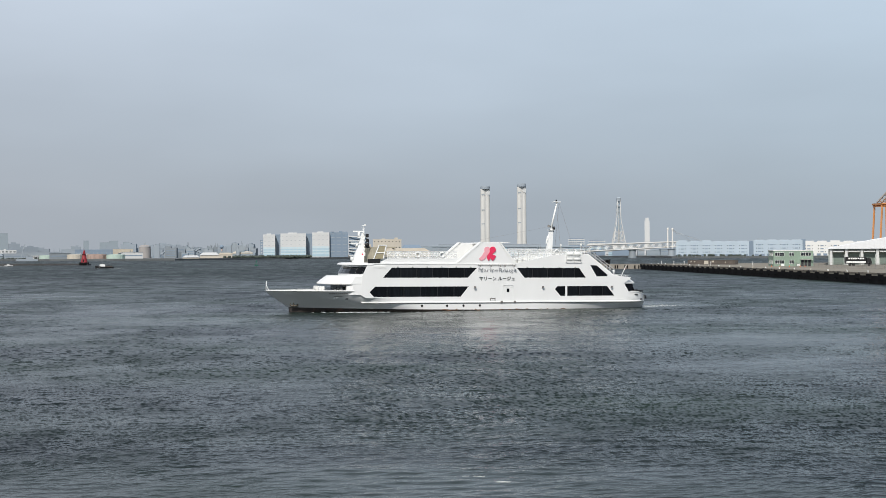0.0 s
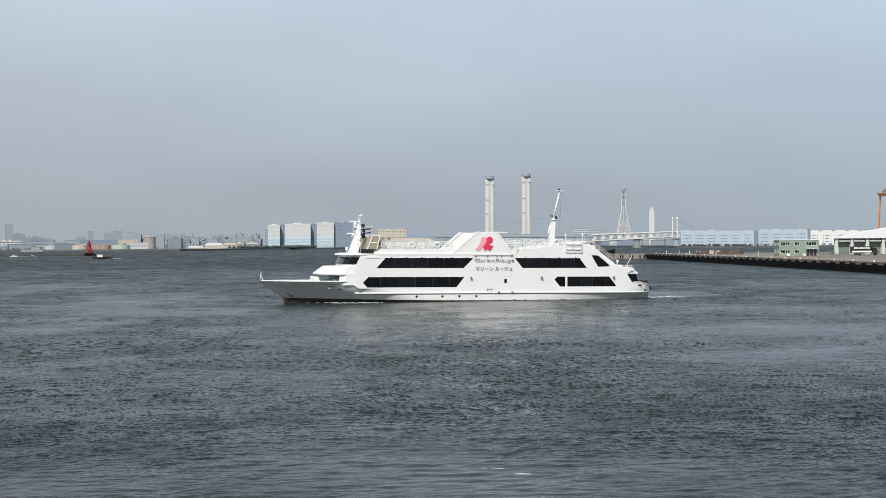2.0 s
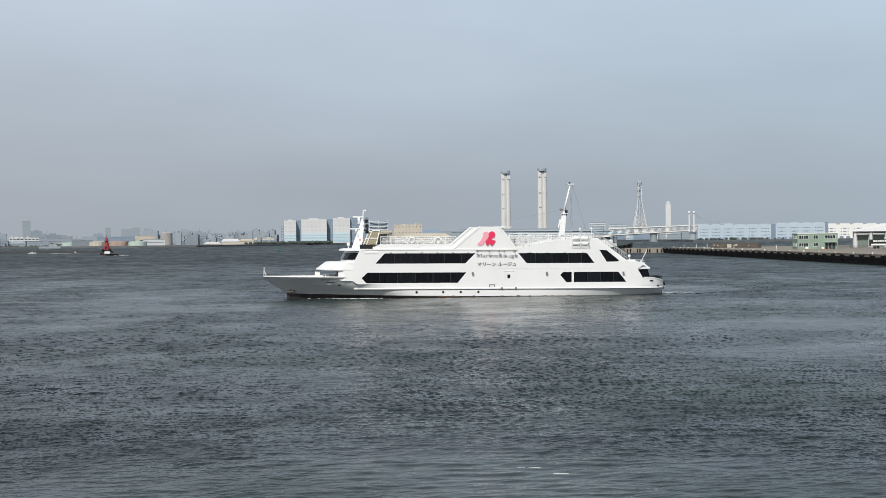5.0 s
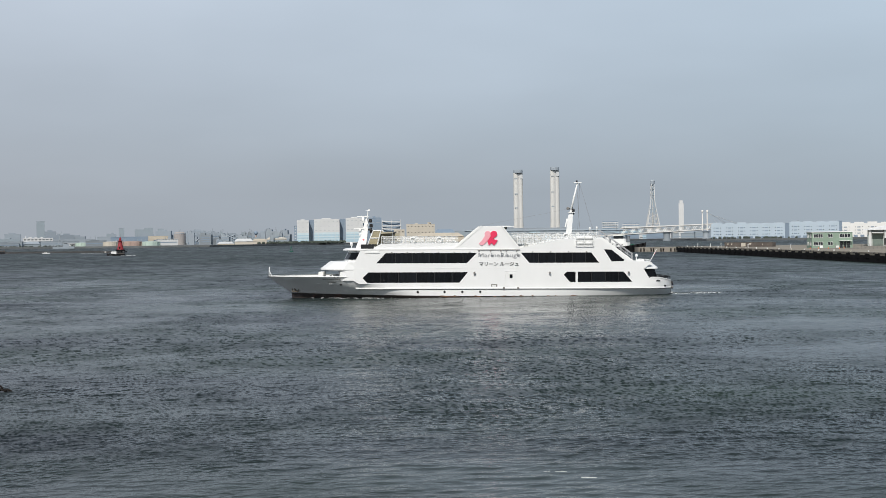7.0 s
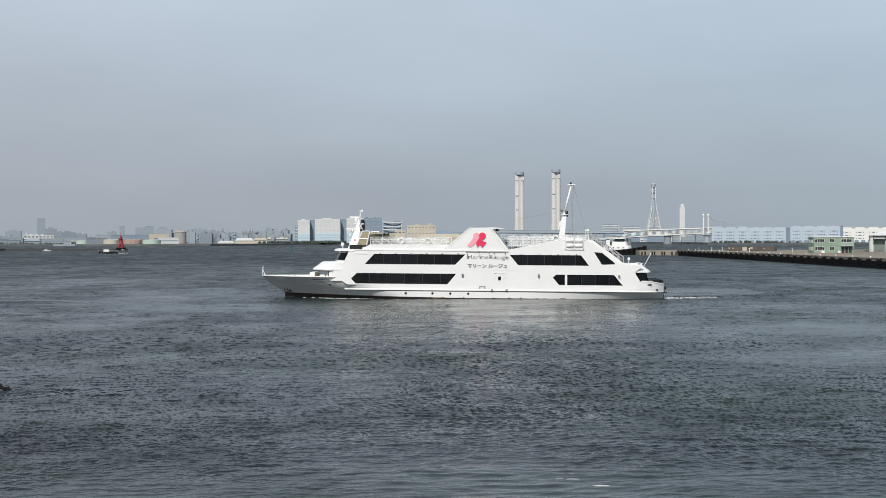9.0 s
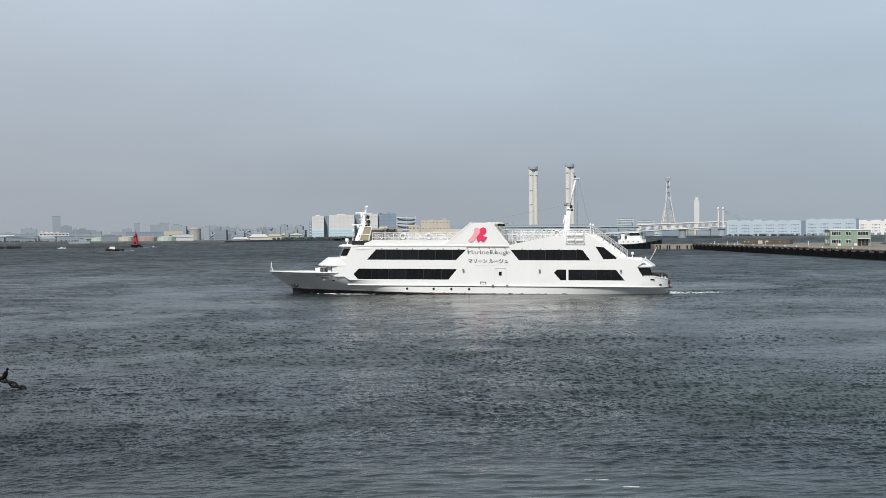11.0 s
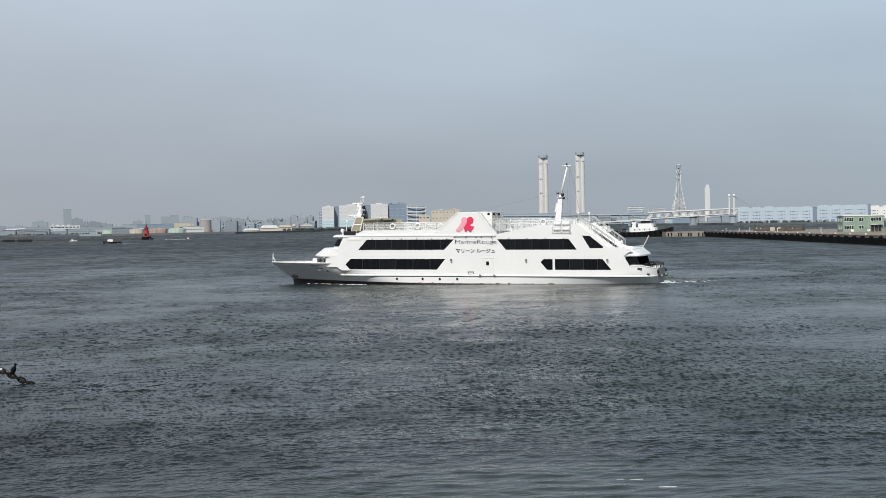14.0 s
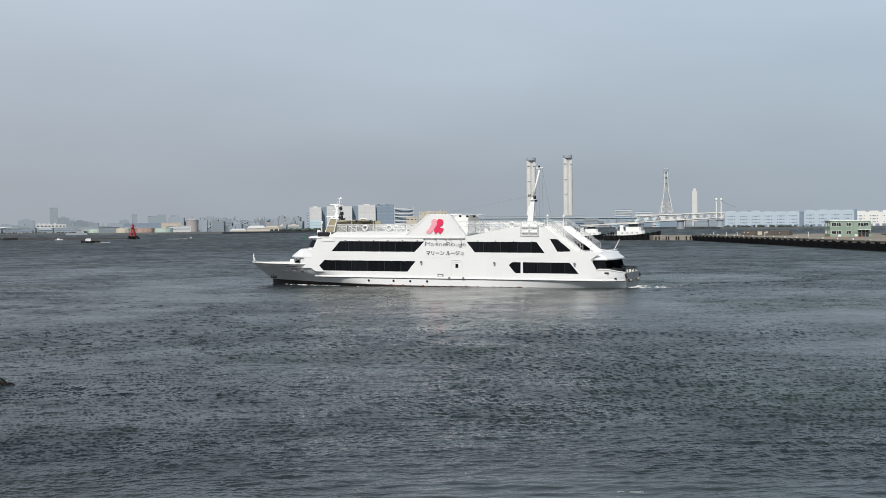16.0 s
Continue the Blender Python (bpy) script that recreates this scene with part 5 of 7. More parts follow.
def lattice_tower(az, el, d, base_deg):
    h, b = rise(el, d) - 2.2, d * radians(base_deg) / 2
    th = thing("lattice_tower", at_shore(az, d, 8), "tall white and red-tinged steel lattice tower", "tower")

    def half(z):
        return b + (b * 0.24 - b) * min(1, (z / (h * 0.62))) if z < h * 0.62 else b * 0.24 * (1 - 0.35 * (z / h - 0.62) / 0.38)
    levels = [h * k / 12 for k in range(13)]
    for sx, sy in ((-1, -1), (1, -1), (1, 1), (-1, 1)):
        bm = bmesh.new()
        for z0, z1 in zip(levels, levels[1:]):
            tube(bm, (sx * half(z0), sy * half(z0), z0), (sx * half(z1), sy * half(z1), z1), 0.6, n=5)
        part("leg", bm, BRIDGE_WHITE, th)
    for z0, z1 in zip(levels, levels[1:]):
        bm = bmesh.new()
        for (ax, ay), (bx, by) in (((-1, -1), (1, -1)), ((1, -1), (1, 1)), ((-1, 1), (1, 1)), ((-1, -1), (-1, 1))):
            p0, p1, q0, q1 = [(x * half(z), y * half(z), z) for x, y, z in ((ax, ay, z0), (bx, by, z0), (ax, ay, z1), (bx, by, z1))]
            w = 0.26 if z1 < h * 0.5 else 0.42
            tube(bm, p0, q1, w, n=4)
            tube(bm, p1, q0, w, n=4)
            tube(bm, q0, q1, w, n=4)
        part("brace", bm, BRIDGE_WHITE if z1 < h * 0.5 else PALE_BLUE, th)
    bm = bmesh.new()
    tube(bm, (0, 0, 0), (0, 0, h * 0.97), 1.3, n=8)
    part("flue", bm, CHIMNEY, th, "central pale flue")
    bm = bmesh.new()
    rings_mesh(bm, [(3.4, h * 0.93), (4.2, h * 0.935), (4.2, h * 0.99), (2.6, h)], 10)
    part("cap", bm, GREY_HAZE, th, "dark grey top platform")
    for z in (0.74, 0.84):
        bm = bmesh.new()
        rings_mesh(bm, [(4.4, h * z), (4.4, h * z + 1.2)], 10)
        part("platform", bm, GREY_HAZE, th)


lattice_tower(9.385, 42.8, 2400, 0.72)
building("observation_tower", 10.525, 10.745, 24.6, 3000, WHITE_CLAD, "slim white observation tower with a narrower crown", "tower", 11)
crown = bmesh.new()
box(crown, -3.7, 3.7, 1, 9, rise(24.6, 3000) - 2.0, rise(26.9, 3000) - 2.2)
part("crown", crown, WHITE_CLAD, bpy.data.objects["observation_tower"])


def control_block(a0, a1, el, d):
    w, h = span(a0, a1, d), rise(el, d) - 2.2
    th = thing("terminal_block", at_shore((a0 + a1) / 2, d), "grey terminal block with banded windows and roof antennas", "building", "blocks behind the bridge")
    bm = bmesh.new()
    box(bm, -w / 2 + 1, w / 2 - 1, 0.6, 20, 0, h * 0.93)
    part("wall", bm, HAZE_CITY, th)
    for k in range(4):
        bm = bmesh.new()
        z = h * (0.50 + 0.13 * k)
        box(bm, -w / 2 + 0.8, w / 2 - 0.8, 0.45, 20, z + h * 0.055, z + h * 0.10)
        part("window_band", bm, SHADE_BLUE, th)
        bm = bmesh.new()
        box(bm, -w / 2, w / 2, 0, 20, z, z + h * 0.05)
        part("floor_band", bm, WHITE_CLAD, th)
        for i in range(9):
            bm = bmesh.new()
            x = -w / 2 + (i + 0.5) * w / 9
            box(bm, x - 0.35, x + 0.35, 0.1, 0.6, z - h * 0.04, z)
            part("pillar", bm, WHITE_CLAD, th)
    bm = bmesh.new()
    for i in range(7):
        x = -w / 2 + (i + 0.6) * w / 7
        box(bm, x - 0.9, x + 0.9, 3, 5, h * 0.92, h * (0.95 + 0.02 * (i % 3)))
        tube(bm, (x + 1.2, 4, h * 0.92), (x + 1.2, 4, h * (1.0 + 0.035 * ((i * 5) % 4))), 0.18, n=4)
    part("roof", bm, MID_GREY, th, "clustered roof plant")


control_block(7.139, 7.863, 11.6, 2250)
control_block(8.049, 8.781, 9.9, 2260)


def bridge():
    """Truss approach spans climbing to a cable-stayed tower, and a lower ramp."""
    th = thing("truss_bridge", pose(0, 0, 0), "long white steel truss bridge on concrete piers", "bridge")
    a, b = polar(8.04, 1500), polar(12.35, 1760)
    za0, za1, zb0, zb1 = rise(0.9, 1500), rise(5.9, 1500), rise(4.6, 1760), rise(8.2, 1760)
    n = 26

    def pt(i, lower, off):
        u = i / n
        v = a.lerp(b, u)
        z = (za0 + (zb0 - za0) * u) if lower else (za1 + (zb1 - za1) * u)
        return (v.x, v.y + off, z)
    for off in (0, 14):
        bm = bmesh.new()
        tube(bm, pt(0, 0, off), pt(n, 0, off), 0.75, n=4)
        part("upper_chord", bm, BRIDGE_WHITE, th)
        bm = bmesh.new()
        tube(bm, pt(0, 1, off), pt(n, 1, off), 0.85, n=4)
        part("lower_chord", bm, BRIDGE_WHITE, th)
        for i in range(n):
            bm = bmesh.new()
            tube(bm, pt(i, i % 2 == 0, off), pt(i + 1, i % 2 == 1, off), 0.55, n=4)
            part("web_member", bm, BRIDGE_WHITE, th)
    bm = bmesh.new()
    for i in range(n):
        u, v = Vector(pt(i, 1, 0)), Vector(pt(i + 1, 1, 0))
        tube(bm, u + Vector((0, 7, 0)), v + Vector((0, 7, 0)), 0.6, n=4)
        u, v = Vector(pt(i, 0, 0)), Vector(pt(i + 1, 0, 0))
        tube(bm, u + Vector((0, 7, 0.6)), v + Vector((0, 7, 0.6)), 0.5, n=4)
    part("deck", bm, BRIDGE_WHITE, th)
    # ramp sloping down to the near end
    bm = bmesh.new()
    p, q = polar(5.6, 1750, rise(-1.4, 1750)), polar(10.0, 1620, rise(2.2, 1620))
    prism(bm, [(p.x, p.y), (q.x, q.y), (q.x, q.y + 9), (p.x, p.y + 9)], "z", 0, 1.6)
    for v in bm.verts:
        u = (v.co.x - p.x) / (q.x - p.x)
        v.co.z += p.z + (q.z - p.z) * u
    part("ramp", bm, BRIDGE_WHITE, th)
    for az, d, top in ((9.98, 1600, 2.2), (11.69, 1680, 2.6), (8.3, 1560, -0.2), (7.2, 1700, -0.9)):
        v = polar(az, d)
        bm = bmesh.new()
        w = 4.6 if az > 9 else 1.8
        rings_mesh(bm, [(w * 1.15, 0), (w * 1.15, 2.5), (w * 0.9, 2.6), (w * 0.9, rise(top, d) - 1.5), (w * 1.2, rise(top, d))], 14, (v.x, v.y))
        part("bridge_pier", bm, MID_GREY, th)
    for az in (11.54, 11.745):
        v = polar(az, 1690)
        bm = bmesh.new()
        tube(bm, (v.x, v.y, rise(3, 1690)), (v.x, v.y, rise(18.9, 1690)), 0.95, 0.8, n=6)
        part("tower_leg", bm, BRIDGE_WHITE, th)
        bm = bmesh.new()
        rings_mesh(bm, [(1.0, rise(17.2, 1690)), (1.45, rise(17.5, 1690)), (1.45, rise(18.5, 1690)), (0.9, rise(19.0, 1690))], 8, (v.x, v.y))
        part("tower_head", bm, BRIDGE_WHITE, th)
    for k, az in enumerate((12.2, 12.6, 13.1)):
        bm = bmesh.new()
        tube(bm, polar(11.745, 1690, rise(18.5 - k, 1690)), polar(az, 1770, rise(8, 1770)), 0.16, n=4)
        part("stay", bm, BRIDGE_WHITE, th)


bridge()

# elevated expressway behind the ship
th = thing("expressway", pose(0, 0, 0), "low grey elevated expressway on many columns", "road bridge")
p, q = polar(1.0, 2200, rise(5.4, 2200)), polar(8.2, 2050, rise(4.6, 2050))
bm = bmesh.new()
tube(bm, p, q, 1.6, n=4)
part("deck", bm, FAR_GREY, th)
for i in range(14):
    v = p.lerp(q, (i + 0.5) / 14)
    bm = bmesh.new()
    box(bm, v.x - 1.3, v.x + 1.3, v.y - 1, v.y + 1, 2.2, v.z)
    part("column", bm, FAR_GREY, th)


def warehouse(a0, a1, el, d, mat, label, bays, depth=50.0):
    w, h = span(a0, a1, d), rise(el, d) - 2.2
    th = thing("warehouse", at_shore((a0 + a1) / 2, d), label, "warehouse", "multi-storey quay warehouses")
    bm = bmesh.new()
    box(bm, -w / 2, w / 2, 0, depth, 0, h)
    part("wall", bm, mat, th)
    rnd = random.Random(label)
    for i in range(bays):
        x = -w / 2 + (i + 0.5) * w / bays
        hh = h + rnd.uniform(0.2, 1.8)
        bm = bmesh.new()
        box(bm, x - w / bays * 0.36, x + w / bays * 0.36, -0.5, 8, 0, hh)
        part("stair_bay", bm, mat, th)
        for z in (0.25, 0.47, 0.69):
            bm = bmesh.new()
            box(bm, x - 1.8, x + 1.8, -0.75, -0.2, z * h, z * h + 1.0)
            part("balcony", bm, SHADE_BLUE, th)
            for s in (-1, 1):
                bm = bmesh.new()
                box(bm, x + s * w / bays * 0.26 - 0.5, x + s * w / bays * 0.26 + 0.5, -0.55, -0.3, z * h + 0.2, z * h + 0.9)
                part("window", bm, GLASS_DARK, th)
        bm = bmesh.new()
        box(bm, x - w / bays * 0.25, x + w / bays * 0.25, 1, 4, h, h + rnd.uniform(0.8, 2.2))
        part("roof", bm, GREY_HAZE, th)
    for i in range(bays * 2):
        bm = bmesh.new()
        x = -w / 2 + (i + 0.5) * w / bays / 2
        box(bm, x - 2.2, x + 2.2, -0.7, 0.1, 0.2, 2.6)
        part("loading_door", bm, SHADE_BLUE, th)
    return th


warehouse(11.95, 15.0, 8.2, 1500, PALE_BLUE, "pale blue multi-storey warehouse with stair bays", 6)
# both warehouse end walls carry their shade as slate blue
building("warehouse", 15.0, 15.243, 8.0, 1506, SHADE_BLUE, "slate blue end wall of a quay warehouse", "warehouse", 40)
warehouse(15.276, 17.26, 8.8, 1500, PALE_BLUE, "pale blue multi-storey warehouse, flat roofed", 4)
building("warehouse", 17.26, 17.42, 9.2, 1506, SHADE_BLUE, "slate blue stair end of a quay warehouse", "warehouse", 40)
warehouse(17.40, 21.0, 7.3, 1560, BRIGHT_CLAD, "white multi-storey warehouse with dark openings", 7)

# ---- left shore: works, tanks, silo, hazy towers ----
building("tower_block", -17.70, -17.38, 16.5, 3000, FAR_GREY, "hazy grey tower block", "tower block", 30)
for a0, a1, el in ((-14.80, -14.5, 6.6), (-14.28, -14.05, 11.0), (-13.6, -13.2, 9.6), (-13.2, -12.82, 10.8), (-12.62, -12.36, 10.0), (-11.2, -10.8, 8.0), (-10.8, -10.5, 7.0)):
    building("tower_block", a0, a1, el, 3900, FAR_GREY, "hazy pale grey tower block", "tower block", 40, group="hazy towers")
building("works_hall", -15.21, -14.65, 4.4, 2000, GREY_HAZE, "plain grey works hall with flat roof", "factory", 50)
building("works_hall", -14.65, -13.08, 4.1, 2000, SHADE_BLUE, "long dark blue-grey works hall", "factory", 50, 1, 9, GREY_HAZE, win_h=2, win_w=0.15)
building("works_hall", -13.03, -12.2, 4.4, 1990, TAN, "tan works hall with a flat roof", "factory", 40, 2, 5, CREAM, win_h=1, win_w=0.5)
building("depot", -18.24, -17.07, 3.9, 2000, WHITE_CLAD, "white stepped depot building", "building", 40, 2, 8, GLASS_DARK, roof_bits=4, win_h=1.5, win_w=0.6)
building("depot", -20.3, -18.5, 3.3, 2050, FAR_GREY, "long low pale depot", "building", 40, 1, 10, GREY_HAZE, win_h=2, win_w=0.5)
building("depot", -17.0, -15.3, 2.6, 2100, GREY_HAZE, "long low grey depot", "building", 40, 1, 8, FAR_GREY, win_h=2, win_w=0.5)
for a0, a1, e0, e1, d, wm, rm in ((-20.2, -19.5, -1.2, 0.4, 1960, FAR_GREY, WHITE_CLAD), (-19.4, -18.9, -0.8, 1.5, 1950, TAN, TAN), (-18.8, -18.3, -0.6, 0.9, 1940, GREY_HAZE, FAR_GREY), (-18.2, -17.6, -0.4, 1.3, 1950, FAR_GREY, GREY_HAZE), (-17.5, -17.0, -0.8, 0.8, 1950, GREY_HAZE, WHITE_CLAD),
                                  (-10.05, -9.35, -2.2, -0.6, 1600, TAN, WHITE_CLAD), (-9.3, -8.5, -0.6, 1.6, 1700, CREAM, WHITE_CLAD), (-8.5, -7.9, -0.2, 1.4, 1750, CREAM, TAN), (-7.9, -7.0, 0.6, 2.4, 1800, FAR_GREY, CREAM), (-20.1, -19.2, 1.2, 2.5, 2000, WHITE_CLAD, WHITE_CLAD)):
    shed("quay_shed", a0, a1, e0, e1, d, wm, rm, "low pale quay shed with a pitched roof", depth=26)


def tank(a0, a1, el, d, mat, label):
    r, h = span(a0, a1, d) / 2, rise(el, d) - 2.2
    th = thing("storage_tank", at_shore((a0 + a1) / 2, d), label, "tank", "storage tanks on the quay")
    bm = bmesh.new()
    rings_mesh(bm, [(r, 0), (r, h * 0.86)], 28)
    part("shell", bm, mat, th)
    bm = bmesh.new()
    rings_mesh(bm, [(r * 1.01, h * 0.86), (r * 1.01, h * 0.9), (r * 0.5, h * 0.98), (0.6, h)], 28)
    part("roof", bm, mat, th)
    for i in range(14):
        bm = bmesh.new()
        a = 2 * math.pi * i / 14
        tube(bm, (r * math.cos(a) * 1.01, r * math.sin(a) * 1.01, 0), (r * math.cos(a) * 1.01, r * math.sin(a) * 1.01, h * 0.86), 0.25, n=4)
        part("rib", bm, mat, th)


tank(-14.95, -14.33, 0.75, 1700, CREAM, "cream cylindrical storage tank")
tank(-14.13, -13.32, 0.85, 1700, TANK_RUST, "rusty orange-brown storage tank")
tank(-13.30, -12.55, 0.6, 1690, TANK_GREEN, "pale green storage tank")
tank(-16.1, -15.5, 0.2, 1780, TANK_GREEN, "squat grey-green storage tank")


def silo():
    d, r, h = 1900, span(-11.95, -11.44, 1900) / 2, rise(7.6, 1900) - 2.2
    th = thing("silo", at_shore(-11.69, d), "grey domed concrete silo with a roof lantern", "silo")
    bm = bmesh.new()
    rings_mesh(bm, [(r, 0), (r, h * 0.86), (r * 0.96, h * 0.9), (r * 0.6, h * 0.98), (r * 0.15, h)], 24)
    part("shell", bm, material("silo_grey", (0.33, 0.31, 0.30), 0.9, vary=0.12, size=15), th)
    bm = bmesh.new()
    box(bm, -1.4, 1.4, -1.4, 1.4, h * 0.98, h * 1.16)
    part("lantern", bm, MID_GREY, th)
    bm = bmesh.new()
    rings_mesh(bm, [(r * 1.03, h * 0.84), (r * 1.03, h * 0.87)], 24)
    part("ring", bm, GREY_HAZE, th)


silo()


def works_clutter():
    """Hoppers, frames, stacks and conveyors of the works along the left shore."""
    rnd = random.Random(7)
    for i in range(46):
        az = rnd.uniform(-11.3, -6.9)
        d = rnd.uniform(1760, 1980)
        w, h = rnd.uniform(4, 18), rnd.choice((4, 6, 8, 10, 14, 17)) * rnd.uniform(0.8, 1.1)
        th = thing("works_block", at_shore(az, d, rnd.uniform(-20, 20)), "grey works block with rooftop frames", "industrial building", "works along the far shore")
        bm = bmesh.new()
        box(bm, -w / 2, w / 2, 0, w, 0, h)
        box(bm, -w / 2 + w * 0.1, -w / 2 + w * 0.5, 0.5, w * 0.6, h, h * 1.16)
        part("wall", bm, rnd.choice((MID_GREY, MID_GREY, GREY_HAZE, FAR_GREY)), th)
        for k in range(3):
            bm = bmesh.new()
            x = rnd.uniform(-w / 2, w / 2)
            tube(bm, (x, 2, h), (x, 2, h * rnd.uniform(1.15, 1.45)), 0.35, n=5)
            part("stack", bm, MID_GREY, th)
        if rnd.random() < 0.5:
            for k in range(3):
                bm = bmesh.new()
                box(bm, -w * 0.4, w * 0.4, -0.1, 0.2, h * (0.25 + 0.22 * k), h * (0.25 + 0.22 * k) + 1.0)
                part("window", bm, SHADE_BLUE, th)
    for i in range(70):
        az = rnd.uniform(-20.6, -12.2)
        d = rnd.uniform(1700 if az > -15.5 else 1925, 2060)
        w, h = rnd.uniform(6, 34), rnd.uniform(2.5, 8.5)
        th = thing("quay_building", at_shore(az, d, rnd.uniform(-12, 12)), "low pale quay building with strip windows", "building", "low buildings on the left shore")
        bm = bmesh.new()
        box(bm, -w / 2, w / 2, 0, 14, 0, h)
        box(bm, -w / 2 - 0.4, w / 2 + 0.4, -0.4, 14, h, h + 0.5)
        part("wall", bm, rnd.choice((MID_GREY, FAR_GREY, WHITE_CLAD, GREY_HAZE, FAR_GREY)), th)
        bm = bmesh.new()
        box(bm, -w / 2 + 1, w / 2 - 1, -0.1, 0.2, h * 0.45, h * 0.45 + 1.0)
        part("window", bm, rnd.choice((GLASS_DARK, SHADE_BLUE)), th)
        if i % 5 == 0:
            bm = bmesh.new()
            tube(bm, (w * 0.3, 3, h), (w * 0.3, 3, h + rnd.uniform(4, 10)), 0.3, n=5)
            part("mast", bm, MID_GREY, th)
    for i in range(64):
        az = rnd.uniform(1.5, 11.8)
        d = rnd.uniform(2020, 2300) if az < 9 else rnd.uniform(1960, 2150)
        w, h = rnd.uniform(8, 40), rnd.choice((4, 5, 7, 9, 12)) * rnd.uniform(0.8, 1.15)
        th = thing("port_building", at_shore(az, d, rnd.uniform(-14, 14)), "low hazy port building with strip windows", "building", "port buildings behind the bridge")
        bm = bmesh.new()
        box(bm, -w / 2, w / 2, 0, 16, 0, h)
        box(bm, -w / 2 - 0.4, w / 2 + 0.4, -0.4, 16, h, h + 0.5)
        part("wall", bm, rnd.choice((SHADE_BLUE, MID_GREY, GREY_HAZE, FAR_GREY, WHITE_CLAD, SEA_STRIPE, CREAM)), th)
        for k in range(max(1, int(h / 4))):
            bm = bmesh.new()
            box(bm, -w / 2 + 1, w / 2 - 1, -0.1, 0.2, 1.6 + 4 * k, 2.7 + 4 * k)
            part("window", bm, rnd.choice((GLASS_DARK, SHADE_BLUE)), th)
        if i % 3 == 0:
            bm = bmesh.new()
            tube(bm, (w * 0.3, 3, h), (w * 0.3, 3, h + rnd.uniform(5, 14)), 0.3, n=5)
            part("mast", bm, MID_GREY, th)
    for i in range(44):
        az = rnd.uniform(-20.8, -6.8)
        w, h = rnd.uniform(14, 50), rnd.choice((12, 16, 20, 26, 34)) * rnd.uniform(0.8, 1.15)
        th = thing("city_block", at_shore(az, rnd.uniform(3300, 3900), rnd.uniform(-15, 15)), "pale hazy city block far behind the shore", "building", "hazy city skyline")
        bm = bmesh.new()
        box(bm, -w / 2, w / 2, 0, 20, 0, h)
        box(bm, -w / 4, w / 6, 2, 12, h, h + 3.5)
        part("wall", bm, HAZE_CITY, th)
    for az, d, dx, z0, z1 in ((-10.0, 1820, 22, 3, 13), (-9.1, 1800, -16, 4, 12), (-11.0, 1850, 14, 5, 15)):
        th = thing("conveyor", at_shore(az, d), "sloping grey conveyor gallery", "conveyor")
        bm = bmesh.new()
        tube(bm, (0, 0, z0), (dx, 0, z1), 1.0, n=4)
        part("gallery", bm, GREY_HAZE, th)
        for u in (0.3, 0.65, 0.95):
            bm = bmesh.new()
            box(bm, dx * u - 0.4, dx * u + 0.4, -0.4, 0.4, 0, z0 + (z1 - z0) * u)
            part("leg", bm, GREY_HAZE, th)
    th = thing("water_tower", at_shore(-8.36, 1800), "red and white ball-topped water tower", "water tower")
    bm = bmesh.new()
    tube(bm, (0, 0, 0), (0, 0, 14), 1.0, 0.8, n=8)
    part("shaft", bm, TANK_RUST, th)
    bm = bmesh.new()
    bmesh.ops.create_uvsphere(bm, u_segments=14, v_segments=8, radius=2.8, matrix=Matrix.Translation((0, 0, 15.5)))
    part("ball", bm, SHADE_BLUE, th)
    # derrick
    th = thing("derrick", at_shore(-16.65, 1660, z=0.4), "dark slanting derrick on a work barge", "crane barge")
    bm = bmesh.new()
    box(bm, -12, 14, -4, 4, -0.8, 2.2)
    box(bm, 0, 8, -3, 3, 2.2, 5.5)
    part("hull", bm, GREY_HAZE, th)
    bm = bmesh.new()
    for s in (-1, 1):
        tube(bm, (-6, s * 1.5, 2), (-1.5, 0, 21), 0.45, n=5)
    for k in range(6):
        u = k / 6
        tube(bm, (-6 + 4.5 * u, 1.5 * (1 - u), 2 + 19 * u), (-6 + 4.5 * (u + 0.16), -1.5 * (0.84 - u), 2 + 19 * (u + 0.16)), 0.25, n=4)
    part("jib", bm, MID_GREY, th)


works_clutter()


def shore_trees():
    """Far belts of shrubs: uneven clumps of leaves, too many to count."""
    rnd = random.Random(3)
    for name, a0, a1, d, n, hh in (("tree_belt", -8.3, -2.6, 1760, 420, 3.6), ("tree_belt", 11.9, 15.6, 1497, 60, 2.6), ("tree_belt", -20, -15.5, 1920, 120, 1.8)):
        bm = bmesh.new()
        for i in range(n):
            az = rnd.uniform(a0, a1)
            v = polar(az, d + rnd.uniform(-12, 12) + (160 if az > -4.5 and d == 1760 else 0))
            h = hh * rnd.uniform(0.45, 1.1)
            m = Matrix.Translation((v.x, v.y, 2.2 + h * 0.4)) @ Matrix.Diagonal((h * rnd.uniform(0.5, 0.9), h * 0.6, h * 0.55, 1))
            r = bmesh.ops.create_icosphere(bm, subdivisions=2, radius=1.0, matrix=m)
            for w in r["verts"]:
                w.co += Vector((rnd.uniform(-1, 1), rnd.uniform(-1, 1), rnd.uniform(-1, 1))) * h * 0.13
        tagged(finish(name, bm, TREE_GREEN), "dark green belt of shrubs and trees along the far quay", "trees", kind="stuff")


shore_trees()

# ---- red light, buoy ----


